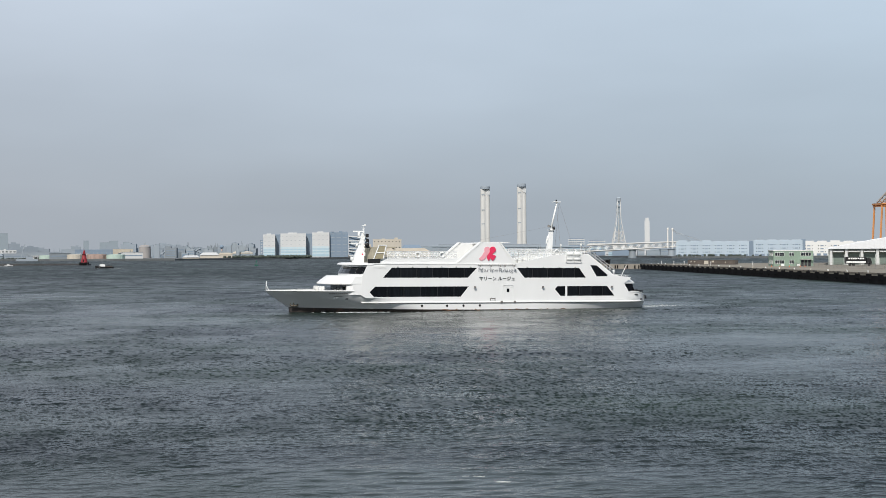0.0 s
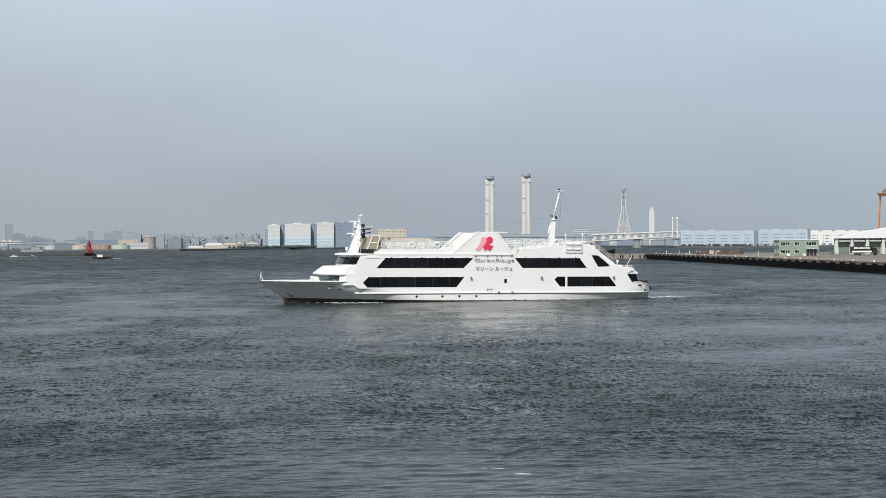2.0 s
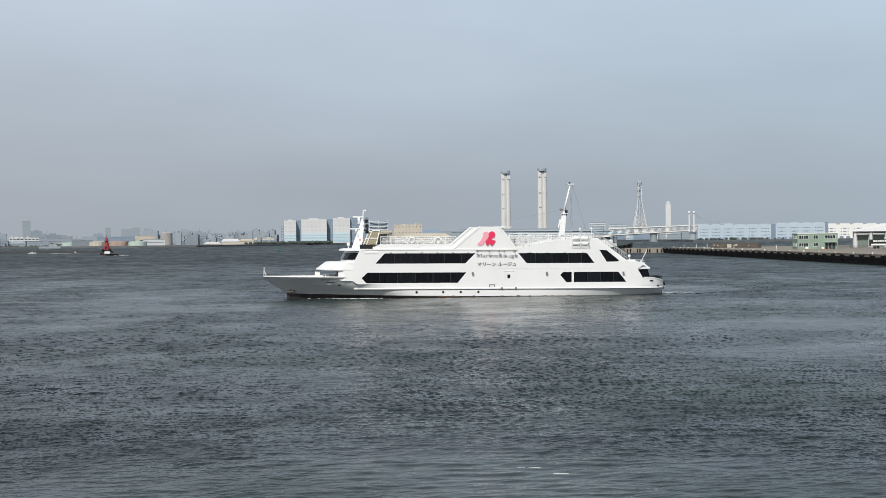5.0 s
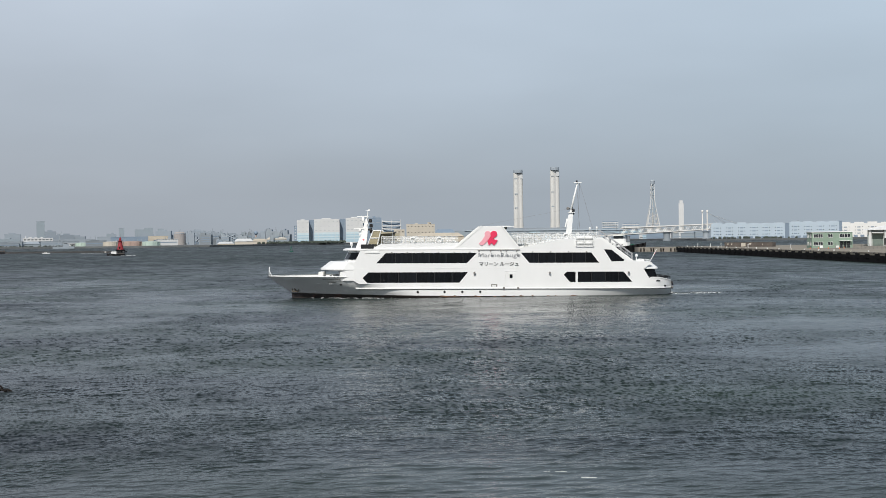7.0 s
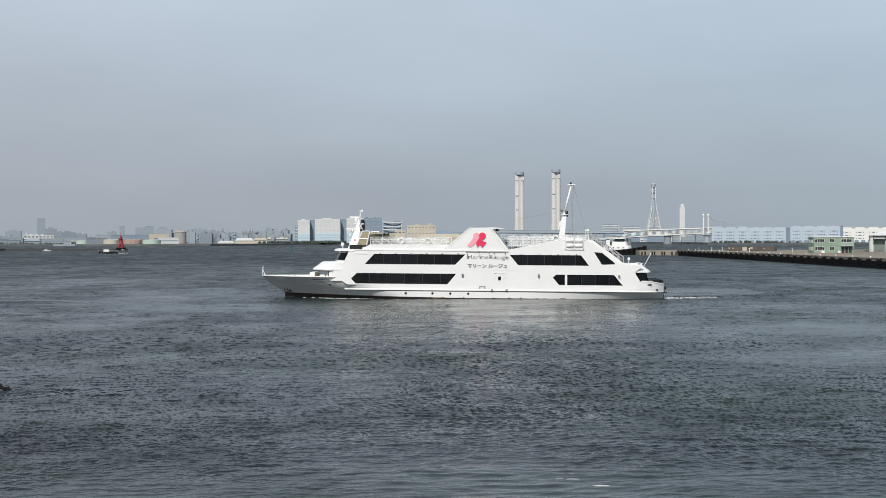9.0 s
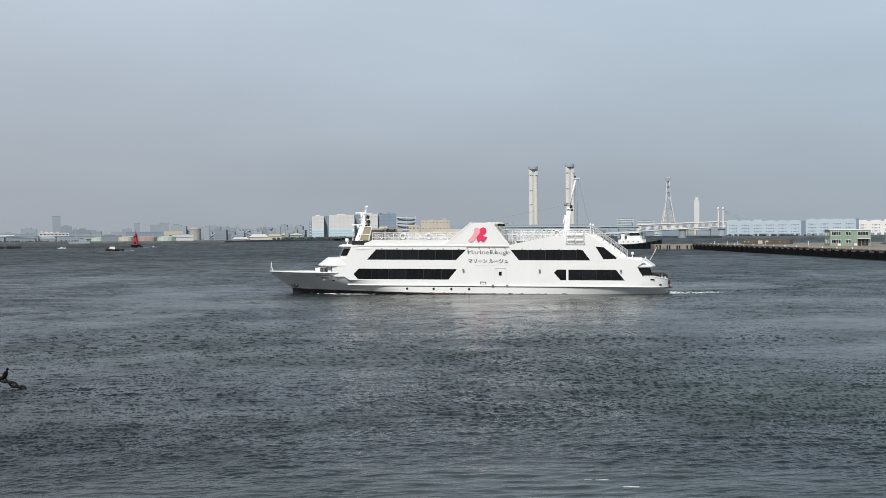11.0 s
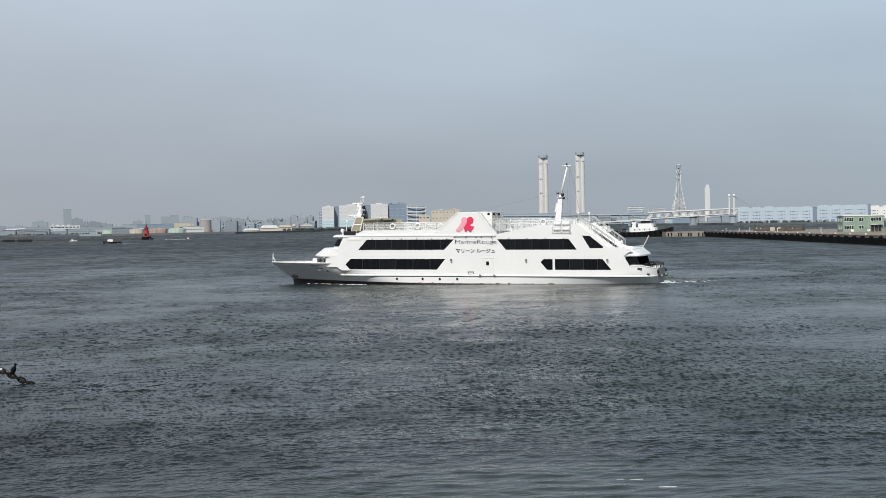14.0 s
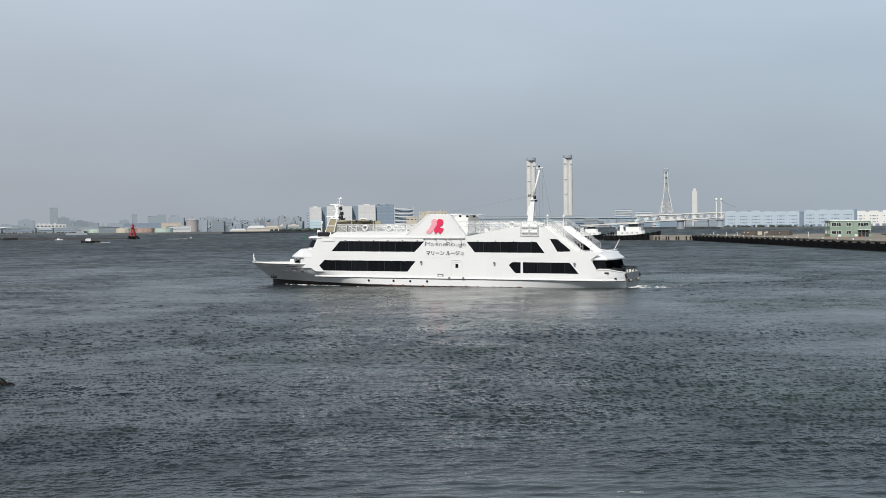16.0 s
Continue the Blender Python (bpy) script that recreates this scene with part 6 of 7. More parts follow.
def lighthouse():
    v = polar(-14.255, 903)
    th = thing("lighthouse", pose(v.x, v.y, 1.15), "small red conical harbour light on a dark base", "lighthouse")
    bm = bmesh.new()
    rings_mesh(bm, [(3.2, -2.6), (3.2, 0.7), (2.9, 0.9)], 20)
    part("base", bm, FENDER, th, "dark stone base")
    bm = bmesh.new()
    rings_mesh(bm, [(2.3, 0.9), (2.0, 2.0), (1.25, 5.2), (1.1, 6.4)], 18)
    part("tower", bm, RED, th)
    bm = bmesh.new()
    rings_mesh(bm, [(1.1, 6.4), (1.75, 6.55), (1.75, 6.8), (0.8, 6.8)], 16)
    part("gallery", bm, RED, th)
    bm = bmesh.new()
    rings_mesh(bm, [(0.8, 6.8), (0.75, 8.2), (0.95, 8.25), (0.35, 9.0), (0.15, 9.6)], 14)
    part("lantern", bm, RED, th)
    bm = bmesh.new()
    tube(bm, (0, 0, 9.5), (0, 0, 11.0), 0.1, n=6)
    part("rod", bm, FENDER, th)
    bm = bmesh.new()
    for i in range(12):
        a = 2 * math.pi * i / 12
        tube(bm, (1.7 * math.cos(a), 1.7 * math.sin(a), 6.8), (1.7 * math.cos(a), 1.7 * math.sin(a), 7.7), 0.05, n=4)
    part("railing", bm, RED, th)
    bm = bmesh.new()
    box(bm, -0.5, 0.5, -2.15, -1.2, 0.9, 2.9)
    part("door", bm, FENDER, th)


lighthouse()


def buoy():
    v = polar(-6.84, 772)
    th = thing("channel_buoy", pose(v.x, v.y, 0), "dark green channel buoy afloat with a lattice top", "buoy")
    bm = bmesh.new()
    rings_mesh(bm, [(0.9, -0.8), (1.25, -0.3), (1.25, 0.45), (1.0, 0.6)], 16)
    part("float", bm, BUOY_GREEN, th)
    bm = bmesh.new()
    for i in range(4):
        a = math.pi / 4 + math.pi / 2 * i
        b = a + math.pi / 2
        tube(bm, (0.85 * math.cos(a), 0.85 * math.sin(a), 0.5), (0.3 * math.cos(a), 0.3 * math.sin(a), 2.6), 0.09, n=5)
        tube(bm, (0.6 * math.cos(a), 0.6 * math.sin(a), 1.5), (0.6 * math.cos(b), 0.6 * math.sin(b), 1.5), 0.06, n=5)
    part("frame", bm, BUOY_GREEN, th)
    bm = bmesh.new()
    rings_mesh(bm, [(0.42, 2.0), (0.42, 2.7), (0.2, 2.8), (0.2, 3.3), (0.1, 3.4)], 12)
    part("lantern", bm, BUOY_GREEN, th)


buoy()

# ---- on the pier ----


def green_office():
    v = polar(16.08, 420)
    th = thing("pier_office", pose(v.x, v.y, PIER_TOP, 0, 0, -4), "two-storey sage green prefabricated pier office", "building")
    w, d, h = 12.6, 7.6, 5.0
    bm = bmesh.new()
    box(bm, 0, w, 0, d, 0, h)
    part("wall", bm, GREEN_WALL, th)
    bm = bmesh.new()
    box(bm, -0.2, w + 0.2, -0.2, d + 0.2, h, h + 0.22)
    part("roof", bm, TRIM_WHITE, th, "thin pale roof edge")
    bm = bmesh.new()
    box(bm, -0.03, w + 0.03, -0.04, 0.0, 2.42, 2.56)
    part("floor_band", bm, GREEN_WALL, th)

    def window(x0, x1, z0, z1, side=False):
        bm = bmesh.new()
        if side:
            box(bm, -0.05, 0.1, x0, x1, z0, z1)
        else:
            box(bm, x0, x1, -0.05, 0.1, z0, z1)
        win = part("window", bm, GLASS_DARK, th)
        bm = bmesh.new()
        for a, b, c, e in ((x0 - 0.06, x1 + 0.06, z0 - 0.08, z0), (x0 - 0.06, x1 + 0.06, z1, z1 + 0.06), (x0 - 0.06, x0, z0, z1), (x1, x1 + 0.06, z0, z1), ((x0 + x1) / 2 - 0.03, (x0 + x1) / 2 + 0.03, z0, z1)):
            if side:
                box(bm, -0.09, 0.0, a, b, c, e)
            else:
                box(bm, a, b, -0.09, 0.0, c, e)
        part("frame", bm, TRIM_WHITE, win)
    for z0 in (0.9, 3.35):
        for x0, x1 in ((0.5, 1.9), (2.0, 3.3), (5.0, 6.4), (8.6, 10.1), (10.2, 11.8)):
            if not (z0 < 1 and x0 > 8):
                window(x0, x1, z0, z0 + 1.05)
        for y0 in (1.2, 4.8):
            window(y0, y0 + 1.4, z0, z0 + 1.05, True)
    bm = bmesh.new()
    for x0 in (8.7, 9.8, 10.9):
        box(bm, x0, x0 + 0.9, -0.06, 0.1, 0.05, 2.1)
    part("door", bm, GLASS_DARK, th, "dark glazed doors")
    bm = bmesh.new()
    box(bm, 8.4, 12.2, -1.2, -0.02, 2.2, 2.32)
    part("porch", bm, TRIM_WHITE, th)
    for x in (2.4, 7.4):
        bm = bmesh.new()
        box(bm, x, x + 0.9, -0.5, -0.05, 0.1, 0.75)
        part("air_conditioner", bm, TRIM_WHITE, th)
    bm = bmesh.new()
    tube(bm, (7.2, -0.1, 0), (7.2, -0.1, 5.0), 0.05, n=6)
    part("downpipe", bm, GREEN_WALL, th)


green_office()


def transit_shed():
    v = polar(18.3, 470)
    th = thing("transit_shed", pose(v.x, v.y, PIER_TOP, 0, 0, -19), "large grey transit shed with a pale sweeping roof", "shed")
    w, d, e = 48.0, 60.0, 5.6
    bm = bmesh.new()
    box(bm, 0.6, w, 0.8, d, 0, e)
    part("wall", bm, material("grey_green_sheeting", (0.36, 0.40, 0.38), 0.7, vary=0.12, size=3, stretch=(4, 4, 0.3)), th)
    bm = bmesh.new()
    n, m = 14, 3
    rows = []
    for i in range(n + 1):
        u = i / n
        x = -0.8 + (w + 0.8) * u
        z = e + 0.2 + 5.4 * math.sin(min(1.0, u * 1.25) * math.pi / 2) ** 1.1
        rows.append([bm.verts.new((x, y, z - (0.0 if y > 2 else 0.25))) for y in (-1.2, 3.0, d)])
    low = [[bm.verts.new((q.co.x, q.co.y, e + 0.02)) for q in r] for r in rows]
    for a, b in zip(rows, rows[1:]):
        for j in range(m - 1):
            bm.faces.new((a[j], b[j], b[j + 1], a[j + 1])).smooth = True
    for a, b, c, f in zip(rows, rows[1:], low, low[1:]):
        bm.faces.new((a[0], b[0], f[0], c[0]))
    part("roof", bm, material("pale_ribbed_roofing", (0.66, 0.68, 0.70), 0.5, vary=0.06, size=5, stretch=(6, 0.3, 1)), th)
    for i in range(8):
        x = 1.0 + 5.2 * i
        bm = bmesh.new()
        box(bm, x, x + 0.9, -0.5, 0.8, 0, e)
        part("pilaster", bm, WHITE_CLAD, th)
        bm = bmesh.new()
        prism(bm, [(-1.3, 4.5), (0.8, 4.9), (0.8, 5.1), (-1.3, 4.7)], "x", x + 1.1, x + 4.9)
        part("awning", bm, WHITE_CLAD, th)
        bm = bmesh.new()
        box(bm, x + 1.3, x + 4.7, 0.7, 0.82, 0.1, 4.2)
        part("shutter", bm, material("dull_green_shutter", (0.14, 0.18, 0.16), 0.6, vary=0.1), th)


transit_shed()


def quay_crane():
    v = polar(20.62, 505)
    th = thing("quay_crane", pose(v.x, v.y, PIER_TOP), "tall orange quay crane with a raised jib", "crane")
    H = 22.0
    for x0, x1, y in ((-1.6, -0.4, 0), (1.4, 1.1, 0), (8.6, 8.2, 0), (-1.2, 0.0, 9), (8.6, 8.2, 9)):
        bm = bmesh.new()
        tube(bm, (x0, y, 0), (x1, y, H), 0.42, 0.38, 4)
        part("leg", bm, ORANGE, th)
    for z in (7.0, H):
        for y in (0, 9):
            bm = bmesh.new()
            tube(bm, (-0.6, y, z), (8.6, y, z), 0.36, n=4)
            part("beam", bm, ORANGE, th)
    bm = bmesh.new()
    box(bm, -0.7, 9.5, -1, 10, H + 0.3, H + 0.9)
    part("platform", bm, ORANGE, th)
    bm = bmesh.new()
    for k in range(8):
        tube(bm, (-1.4 + 1.4 * k, -0.9, H + 1.2), (-1.4 + 1.4 * k, -0.9, H + 2.2), 0.06, n=4)
    tube(bm, (-1.4, -0.9, H + 2.2), (9.4, -0.9, H + 2.2), 0.06, n=4)
    part("railing", bm, ORANGE, th)
    bm = bmesh.new()
    box(bm, 3.5, 8.5, 1, 7, H + 1.2, H + 5)
    part("machine_house", bm, ORANGE, th)
    for y in (1.5, 6.5):
        bm = bmesh.new()
        tube(bm, (0, y, H + 1.2), (12, y, H + 14), 0.35, n=4)
        tube(bm, (1.6, y, H + 1.2), (13, y, H + 13), 0.25, n=4)
        for k in range(9):
            u = k / 9
            tube(bm, (12 * u, y, H + 1.2 + 12.8 * u), (1.6 + 11.4 * (u + 0.06), y, H + 1.2 + 11.8 * (u + 0.06)), 0.14, n=4)
        part("jib", bm, STEEL, th)
    bm = bmesh.new()
    tube(bm, (3, 4, H), (3, 4, 6), 0.06, n=4)
    part("hoist_wire", bm, STEEL, th)


quay_crane()


def containers():
    a, b = polar(12.40, 486), polar(14.45, 476)
    way = (b - a)
    n = 3
    for i in range(n):
        p = a + way * (i / n)
        L = way.length / n - 0.15
        th = thing("site_container", pose(p.x, p.y, PIER_TOP, 0, 0, math.degrees(math.atan2(way.y, way.x))), "dark brown ribbed steel site container", "container", "containers on the pier")
        h = 1.75
        bm = bmesh.new()
        box(bm, 0, L, 0, 2.4, 0.1, h)
        part("body", bm, BROWN, th)
        for k in range(18):
            bm = bmesh.new()
            x = 0.3 + (L - 0.6) * k / 17
            box(bm, x - 0.08, x + 0.08, -0.05, 0.0, 0.15, h - 0.08)
            part("rib", bm, BROWN, th)
        bm = bmesh.new()
        box(bm, 0, L, -0.08, 0.02, h - 0.1, h + 0.04)
        part("top_rail", bm, BROWN, th)
        for x0, x1, z0, z1 in (((1.3, 1.7, 0.9, 1.4), (2.8, 3.3, 0.9, 1.3)), ((0.4, 2.2, 0.2, 1.5), (3.6, 4.6, 0.9, 1.5)), ((2.5, 2.8, 0.8, 1.2),))[i]:
            bm = bmesh.new()
            box(bm, x0, x1, -0.1, -0.05, z0, z1)
            part("panel", bm, CREAM, th, "pale notice panel")


containers()


def lorry():
    v = polar(19.1, 425)
    th = thing("parked_lorry", pose(v.x, v.y, PIER_TOP, 0, 0, -6), "parked dark and white box lorry by the shed", "lorry")
    bm = bmesh.new()
    box(bm, 0, 6.2, 0, 2.4, 0.8, 2.9)
    bevel(bm, 0.05, 1)
    part("box_body", bm, BLACK_PAINT, th)
    bm = bmesh.new()
    prism(bm, [(6.4, 0.6), (8.0, 0.6), (8.0, 1.5), (7.6, 2.5), (6.4, 2.6)], "y", 0.05, 2.3)
    part("cab", bm, BLACK_PAINT, th)
    bm = bmesh.new()
    box(bm, 0.1, 6.1, -0.03, 0.0, 1.0, 1.55)
    part("white_panel", bm, TRIM_WHITE, th)
    for k in range(7):
        bm = bmesh.new()
        box(bm, 0.7 + 0.72 * k, 1.25 + 0.72 * k, -0.03, 0.0, 2.2, 2.65)
        part("sign_bar", bm, TRIM_WHITE, th)
    for x in (1.2, 2.3, 7.2):
        bm = bmesh.new()
        tube(bm, (x, -0.02, 0.45), (x, 0.3, 0.45), 0.45, n=14)
        part("wheel", bm, FENDER, th)


lorry()


def mesh_fence():
    th = thing("mesh_fence", pose(0, 0, 0), "thin grey wire fence along the pier apron", "fence")
    a, b = polar(16.9, 405, PIER_TOP), polar(22.0, 345, PIER_TOP)
    n = 30
    for i in range(n + 1):
        p = a.lerp(b, i / n)
        bm = bmesh.new()
        tube(bm, p, p + Vector((0, 0, 1.5)), 0.04, n=4)
        part("post", bm, STEEL, th)
    for z in (0.1, 0.5, 0.8, 1.1, 1.48):
        bm = bmesh.new()
        tube(bm, a + Vector((0, 0, z)), b + Vector((0, 0, z)), 0.022, n=4)
        part("wire", bm, STEEL, th)


mesh_fence()
for az, d in ((16.0, 408), (16.35, 405), (16.75, 402), (17.2, 398), (17.4, 404)):
    v = polar(az, d, PIER_TOP)
    bm = bmesh.new()
    rings_mesh(bm, [(0.2, 0), (0.2, 0.04), (0.13, 0.05), (0.03, 0.55)], 10)
    ob = finish("traffic_cone", bm, material("cone_orange", (0.7, 0.16, 0.04), 0.6, vary=0.1) if az == 16.0 else bpy.data.materials["cone_orange"])
    ob.location = v
    tagged(ob, "small orange plastic traffic cone on the pier", "traffic cone", "cones by the office")
for az, d in ((11.25, 498), (11.8, 494), (12.25, 490), (13.4, 455), (15.2, 440)):
    v = polar(az, d, PIER_TOP)
    bm = bmesh.new()
    tube(bm, (0, 0, 0), (0, 0, 1.2), 0.09, n=8)
    rings_mesh(bm, [(0.18, 1.15), (0.2, 1.2), (0.1, 1.35)], 8)
    ob = finish("marker_post", bm, TRIM_WHITE)
    ob.location = v
    tagged(ob, "short white marker post on the pier", "post", "posts along the pier")

# ---- boats ----


def hull_shape(bm, L, B, keel, side, bow_rise, stern=0.8):
    """An open-topped boat hull along x, bow forward."""
    rows = []
    for k in range(13):
        u = k / 12
        x = -L / 2 + L * u
        f = (1 - max(0, (u - 0.45) / 0.55) ** 2.2) * (stern + (1 - stern) * min(1, u * 3))
        top = side + bow_rise * max(0, (u - 0.3) / 0.7) ** 2
        rows.append([bm.verts.new(q) for q in ((x * 0.94, -0.02, keel), (x * 0.96, -B / 2 * f * 0.75, keel * 0.4), (x, -max(0.03, B / 2 * f), top), (x, max(0.03, B / 2 * f), top), (x * 0.96, B / 2 * f * 0.75, keel * 0.4), (x * 0.94, 0.02, keel))])
    for a, b in zip(rows, rows[1:]):
        for i in range(5):
            bm.faces.new((a[i], a[i + 1], b[i + 1], b[i]))
        bm.faces.new((a[0], b[0], b[5], a[5]))
    bm.faces.new(rows[0])
    bm.faces.new(rows[-1])


def tug(m, L, label):
    th = thing("harbour_tug", m, label, "tugboat", "tugs moored at the jetty")
    s = L / 20
    bm = bmesh.new()
    hull_shape(bm, L, 7 * s, -1.5, 1.7 * s, 1.6 * s, 0.9)
    part("hull", bm, BLACK_PAINT, th)
    for k in range(10):
        bm = bmesh.new()
        x = -L * 0.36 + L * 0.8 * k / 9
        f = 1 - max(0, (x / L + 0.05) / 0.55) ** 2.2
        z = 1.3 * s + 1.5 * s * max(0, (x / L + 0.2) / 0.7) ** 2
        tube(bm, (x, -3.5 * s * f - 0.02, z), (x, -3.5 * s * f - 0.35, z), 0.42 * s, n=10)
        part("tyre", bm, FENDER, th)
    bm = bmesh.new()
    loft(bm, [[(x * s, y * s, z * s) for x, y in ((-5.2, -2.4), (3.4, -2.4), (4.4, -1.2), (4.4, 1.2), (3.4, 2.4), (-5.2, 2.4))] for z in (1.2, 3.3)])
    part("deckhouse", bm, TRIM_WHITE, th)
    for x in (-3.5, -1.8, -0.1, 1.6):
        bm = bmesh.new()
        tube(bm, (x * s, -2.36 * s, 2.5 * s), (x * s, -2.45 * s, 2.5 * s), 0.22 * s, n=10)
        part("porthole", bm, GLASS_DARK, th)
    bm = bmesh.new()
    loft(bm, [[(x * s, y * s, z * s) for x, y in ((-2.2, -1.9), (2.4, -1.9), (3.1, -1.0), (3.1, 1.0), (2.4, 1.9), (-2.2, 1.9))] for z in (3.3, 4.6)])
    part("bridge_deck", bm, TRIM_WHITE, th)
    bm = bmesh.new()
    loft(bm, [[(x * s * k, y * s * k, z * s) for x, y in ((-1.2, -1.45), (1.5, -1.45), (2.1, -0.7), (2.1, 0.7), (1.5, 1.45), (-1.2, 1.45))] for z, k in ((4.6, 0.95), (5.6, 1.05))])
    part("wheelhouse_glass", bm, GLASS_DARK, th)
    bm = bmesh.new()
    loft(bm, [[(x * s, y * s, z * s) for x, y in ((-1.5, -1.7), (1.8, -1.7), (2.5, -0.8), (2.5, 0.8), (1.8, 1.7), (-1.5, 1.7))] for z in (5.6, 5.85)])
    part("wheelhouse_roof", bm, TRIM_WHITE, th)
    for y in (-1.5, 1.5):
        bm = bmesh.new()
        loft(bm, [[((x - 3.6) * s, (y + yy) * s, z * s) for x, yy in ((-0.6, -0.4), (0.6, -0.4), (0.6, 0.4), (-0.6, 0.4))] for z in (3.3, 5.2)])
        part("funnel", bm, TRIM_WHITE, th)
        bm = bmesh.new()
        tube(bm, (-3.6 * s, y * s, 5.2 * s), (-3.6 * s, y * s, 5.6 * s), 0.3 * s, n=8)
        part("funnel_cap", bm, BLACK_PAINT, th)
    bm = bmesh.new()
    tube(bm, (0, 0, 5.8 * s), (-0.3, 0, 9.5 * s), 0.12, 0.07, 6)
    tube(bm, (-0.1, -1.0, 7.6 * s), (-0.1, 1.0, 7.6 * s), 0.06, n=5)
    tube(bm, (-0.1, 0, 6.8 * s), (-1.4, 0, 6.2 * s), 0.05, n=5)
    part("mast", bm, STEEL, th)
    bm = bmesh.new()
    box(bm, 4.6 * s, 5.8 * s, -1.2 * s, 1.2 * s, 1.6 * s, 2.7 * s)
    part("winch", bm, BUOY_GREEN, th, "green towing winch")
    bm = bmesh.new()
    for k in range(9):
        x = (-9 + 0.55 * k) * s
        tube(bm, (x, -2.8 * s, 1.3 * s), (x, -2.8 * s, 2.2 * s), 0.04, n=4)
    tube(bm, (-9 * s, -2.8 * s, 2.2 * s), (-4.6 * s, -2.8 * s, 2.2 * s), 0.04, n=4)
    part("railing", bm, TRIM_WHITE, th)
    return th


v, w = polar(7.74, 562), polar(5.92, 588)
tug(pose(v.x, v.y, 0, 0, 0, -6), 25.0, "moored harbour tug with white house and black hull")
tug(pose(w.x, w.y, 0, 0, 0, -8), 21.5, "moored white-topped tug behind another tug")


def launch(name, m, L, hull_mat, label, dark):
    th = thing(name, m, label, "boat")
    bm = bmesh.new()
    hull_shape(bm, L, L * 0.3, -0.5, 0.09 * L, 0.06 * L)
    part("hull", bm, hull_mat, th)
    bm = bmesh.new()
    x0 = L * 0.10 if dark else -L * 0.1
    loft(bm, [[(x0 + x, y, z) for x, y in ((-L * 0.12, -L * 0.10), (L * 0.16 - k, -L * 0.10), (L * 0.16 - k, L * 0.10), (-L * 0.12, L * 0.10))] for z, k in ((0.05 * L, 0), (0.2 * L, 0), (0.235 * L, 0.03 * L))])
    part("cabin", bm, TRIM_WHITE, th)
    for k in range(3):
        bm = bmesh.new()
        xx = x0 - L * 0.09 + L * 0.075 * k
        box(bm, xx, xx + L * 0.055, -L * 0.106, -L * 0.098, 0.145 * L, 0.195 * L)
        part("window", bm, GLASS_DARK, th)
    if dark:
        for k in range(9):
            bm = bmesh.new()
            x = -L * 0.45 + L * 0.38 * k / 8
            tube(bm, (x, -L * 0.11, 0.08 * L), (x, -L * 0.11, 0.2 * L), 0.05, n=4)
            part("awning_post", bm, STEEL, th)
        bm = bmesh.new()
        box(bm, -L * 0.46, -L * 0.04, -L * 0.12, L * 0.12, 0.195 * L, 0.205 * L)
        part("awning", bm, STEEL, th)
        bm = bmesh.new()
        box(bm, -L * 0.4, -L * 0.06, -L * 0.1, L * 0.1, 0.08 * L, 0.13 * L)
        part("deck_load", bm, BROWN, th)
    bm = bmesh.new()
    tube(bm, (x0, 0, 0.235 * L), (x0 - 0.1, 0, 0.36 * L), 0.04, n=5)
    part("mast", bm, STEEL, th)
    return th


def foam_patches(bm, rnd, spots, long=2.0):
    """Small uneven flat tufts of foam lying on the water."""
    for x, y, size in spots:
        n = 7
        ring = []
        for i in range(n):
            a = 2 * math.pi * i / n
            k = size * rnd.uniform(0.5, 1.2)
            ring.append((x + long * k * math.cos(a), y + 0.5 * k * math.sin(a)))
        lo, hi = [bm.verts.new((p[0], p[1], -0.12 * min(1.0, size * 8))) for p in ring], [bm.verts.new((x + (p[0] - x) * 0.7, y + (p[1] - y) * 0.7, 0.004 + 0.25 * size)) for p in ring]
        for i in range(n):
            bm.faces.new((lo[i], lo[(i + 1) % n], hi[(i + 1) % n], hi[i]))
        bm.faces.new(hi)


work_boat = launch("work_boat", pose(*polar(-13.4, 690), 0, 0, 195), 9.6, BLACK_PAINT, "small dark work boat with white cabin under way", True)
white_launch = launch("white_launch", pose(*polar(-17.35, 885), 0, 0, 10), 5.2, TRIM_WHITE, "small white launch lying near the breakwater", False)
speed_boat = launch("speed_boat", pose(*polar(-17.3, 870), 0, 0, 12), 4.4, BROWN, "small open dark speed boat under way", False)


def wake_of(name, L, n, spread, seed, label):
    rnd = random.Random(seed)
    bm = bmesh.new()
    spots = [(-L / 2 - rnd.uniform(0, n * 0.22), rnd.uniform(-spread, spread), rnd.uniform(0.15, 0.4)) for _ in range(n)] + [(rnd.uniform(-L / 2, L / 2), s * L * 0.15, rnd.uniform(0.1, 0.25)) for s in (-1, 1) for _ in range(8)]
    foam_patches(bm, rnd, spots)
    return tagged(finish(name, bm, FOAM), label, "wake", kind="stuff")


work_wake = wake_of("work_boat_wake", 9.6, 22, 0.5, 2, "thin white wake behind the work boat")
speed_wake = wake_of("speed_boat_wake", 4.4, 60, 0.6, 4, "long thin white wake of the speed boat")

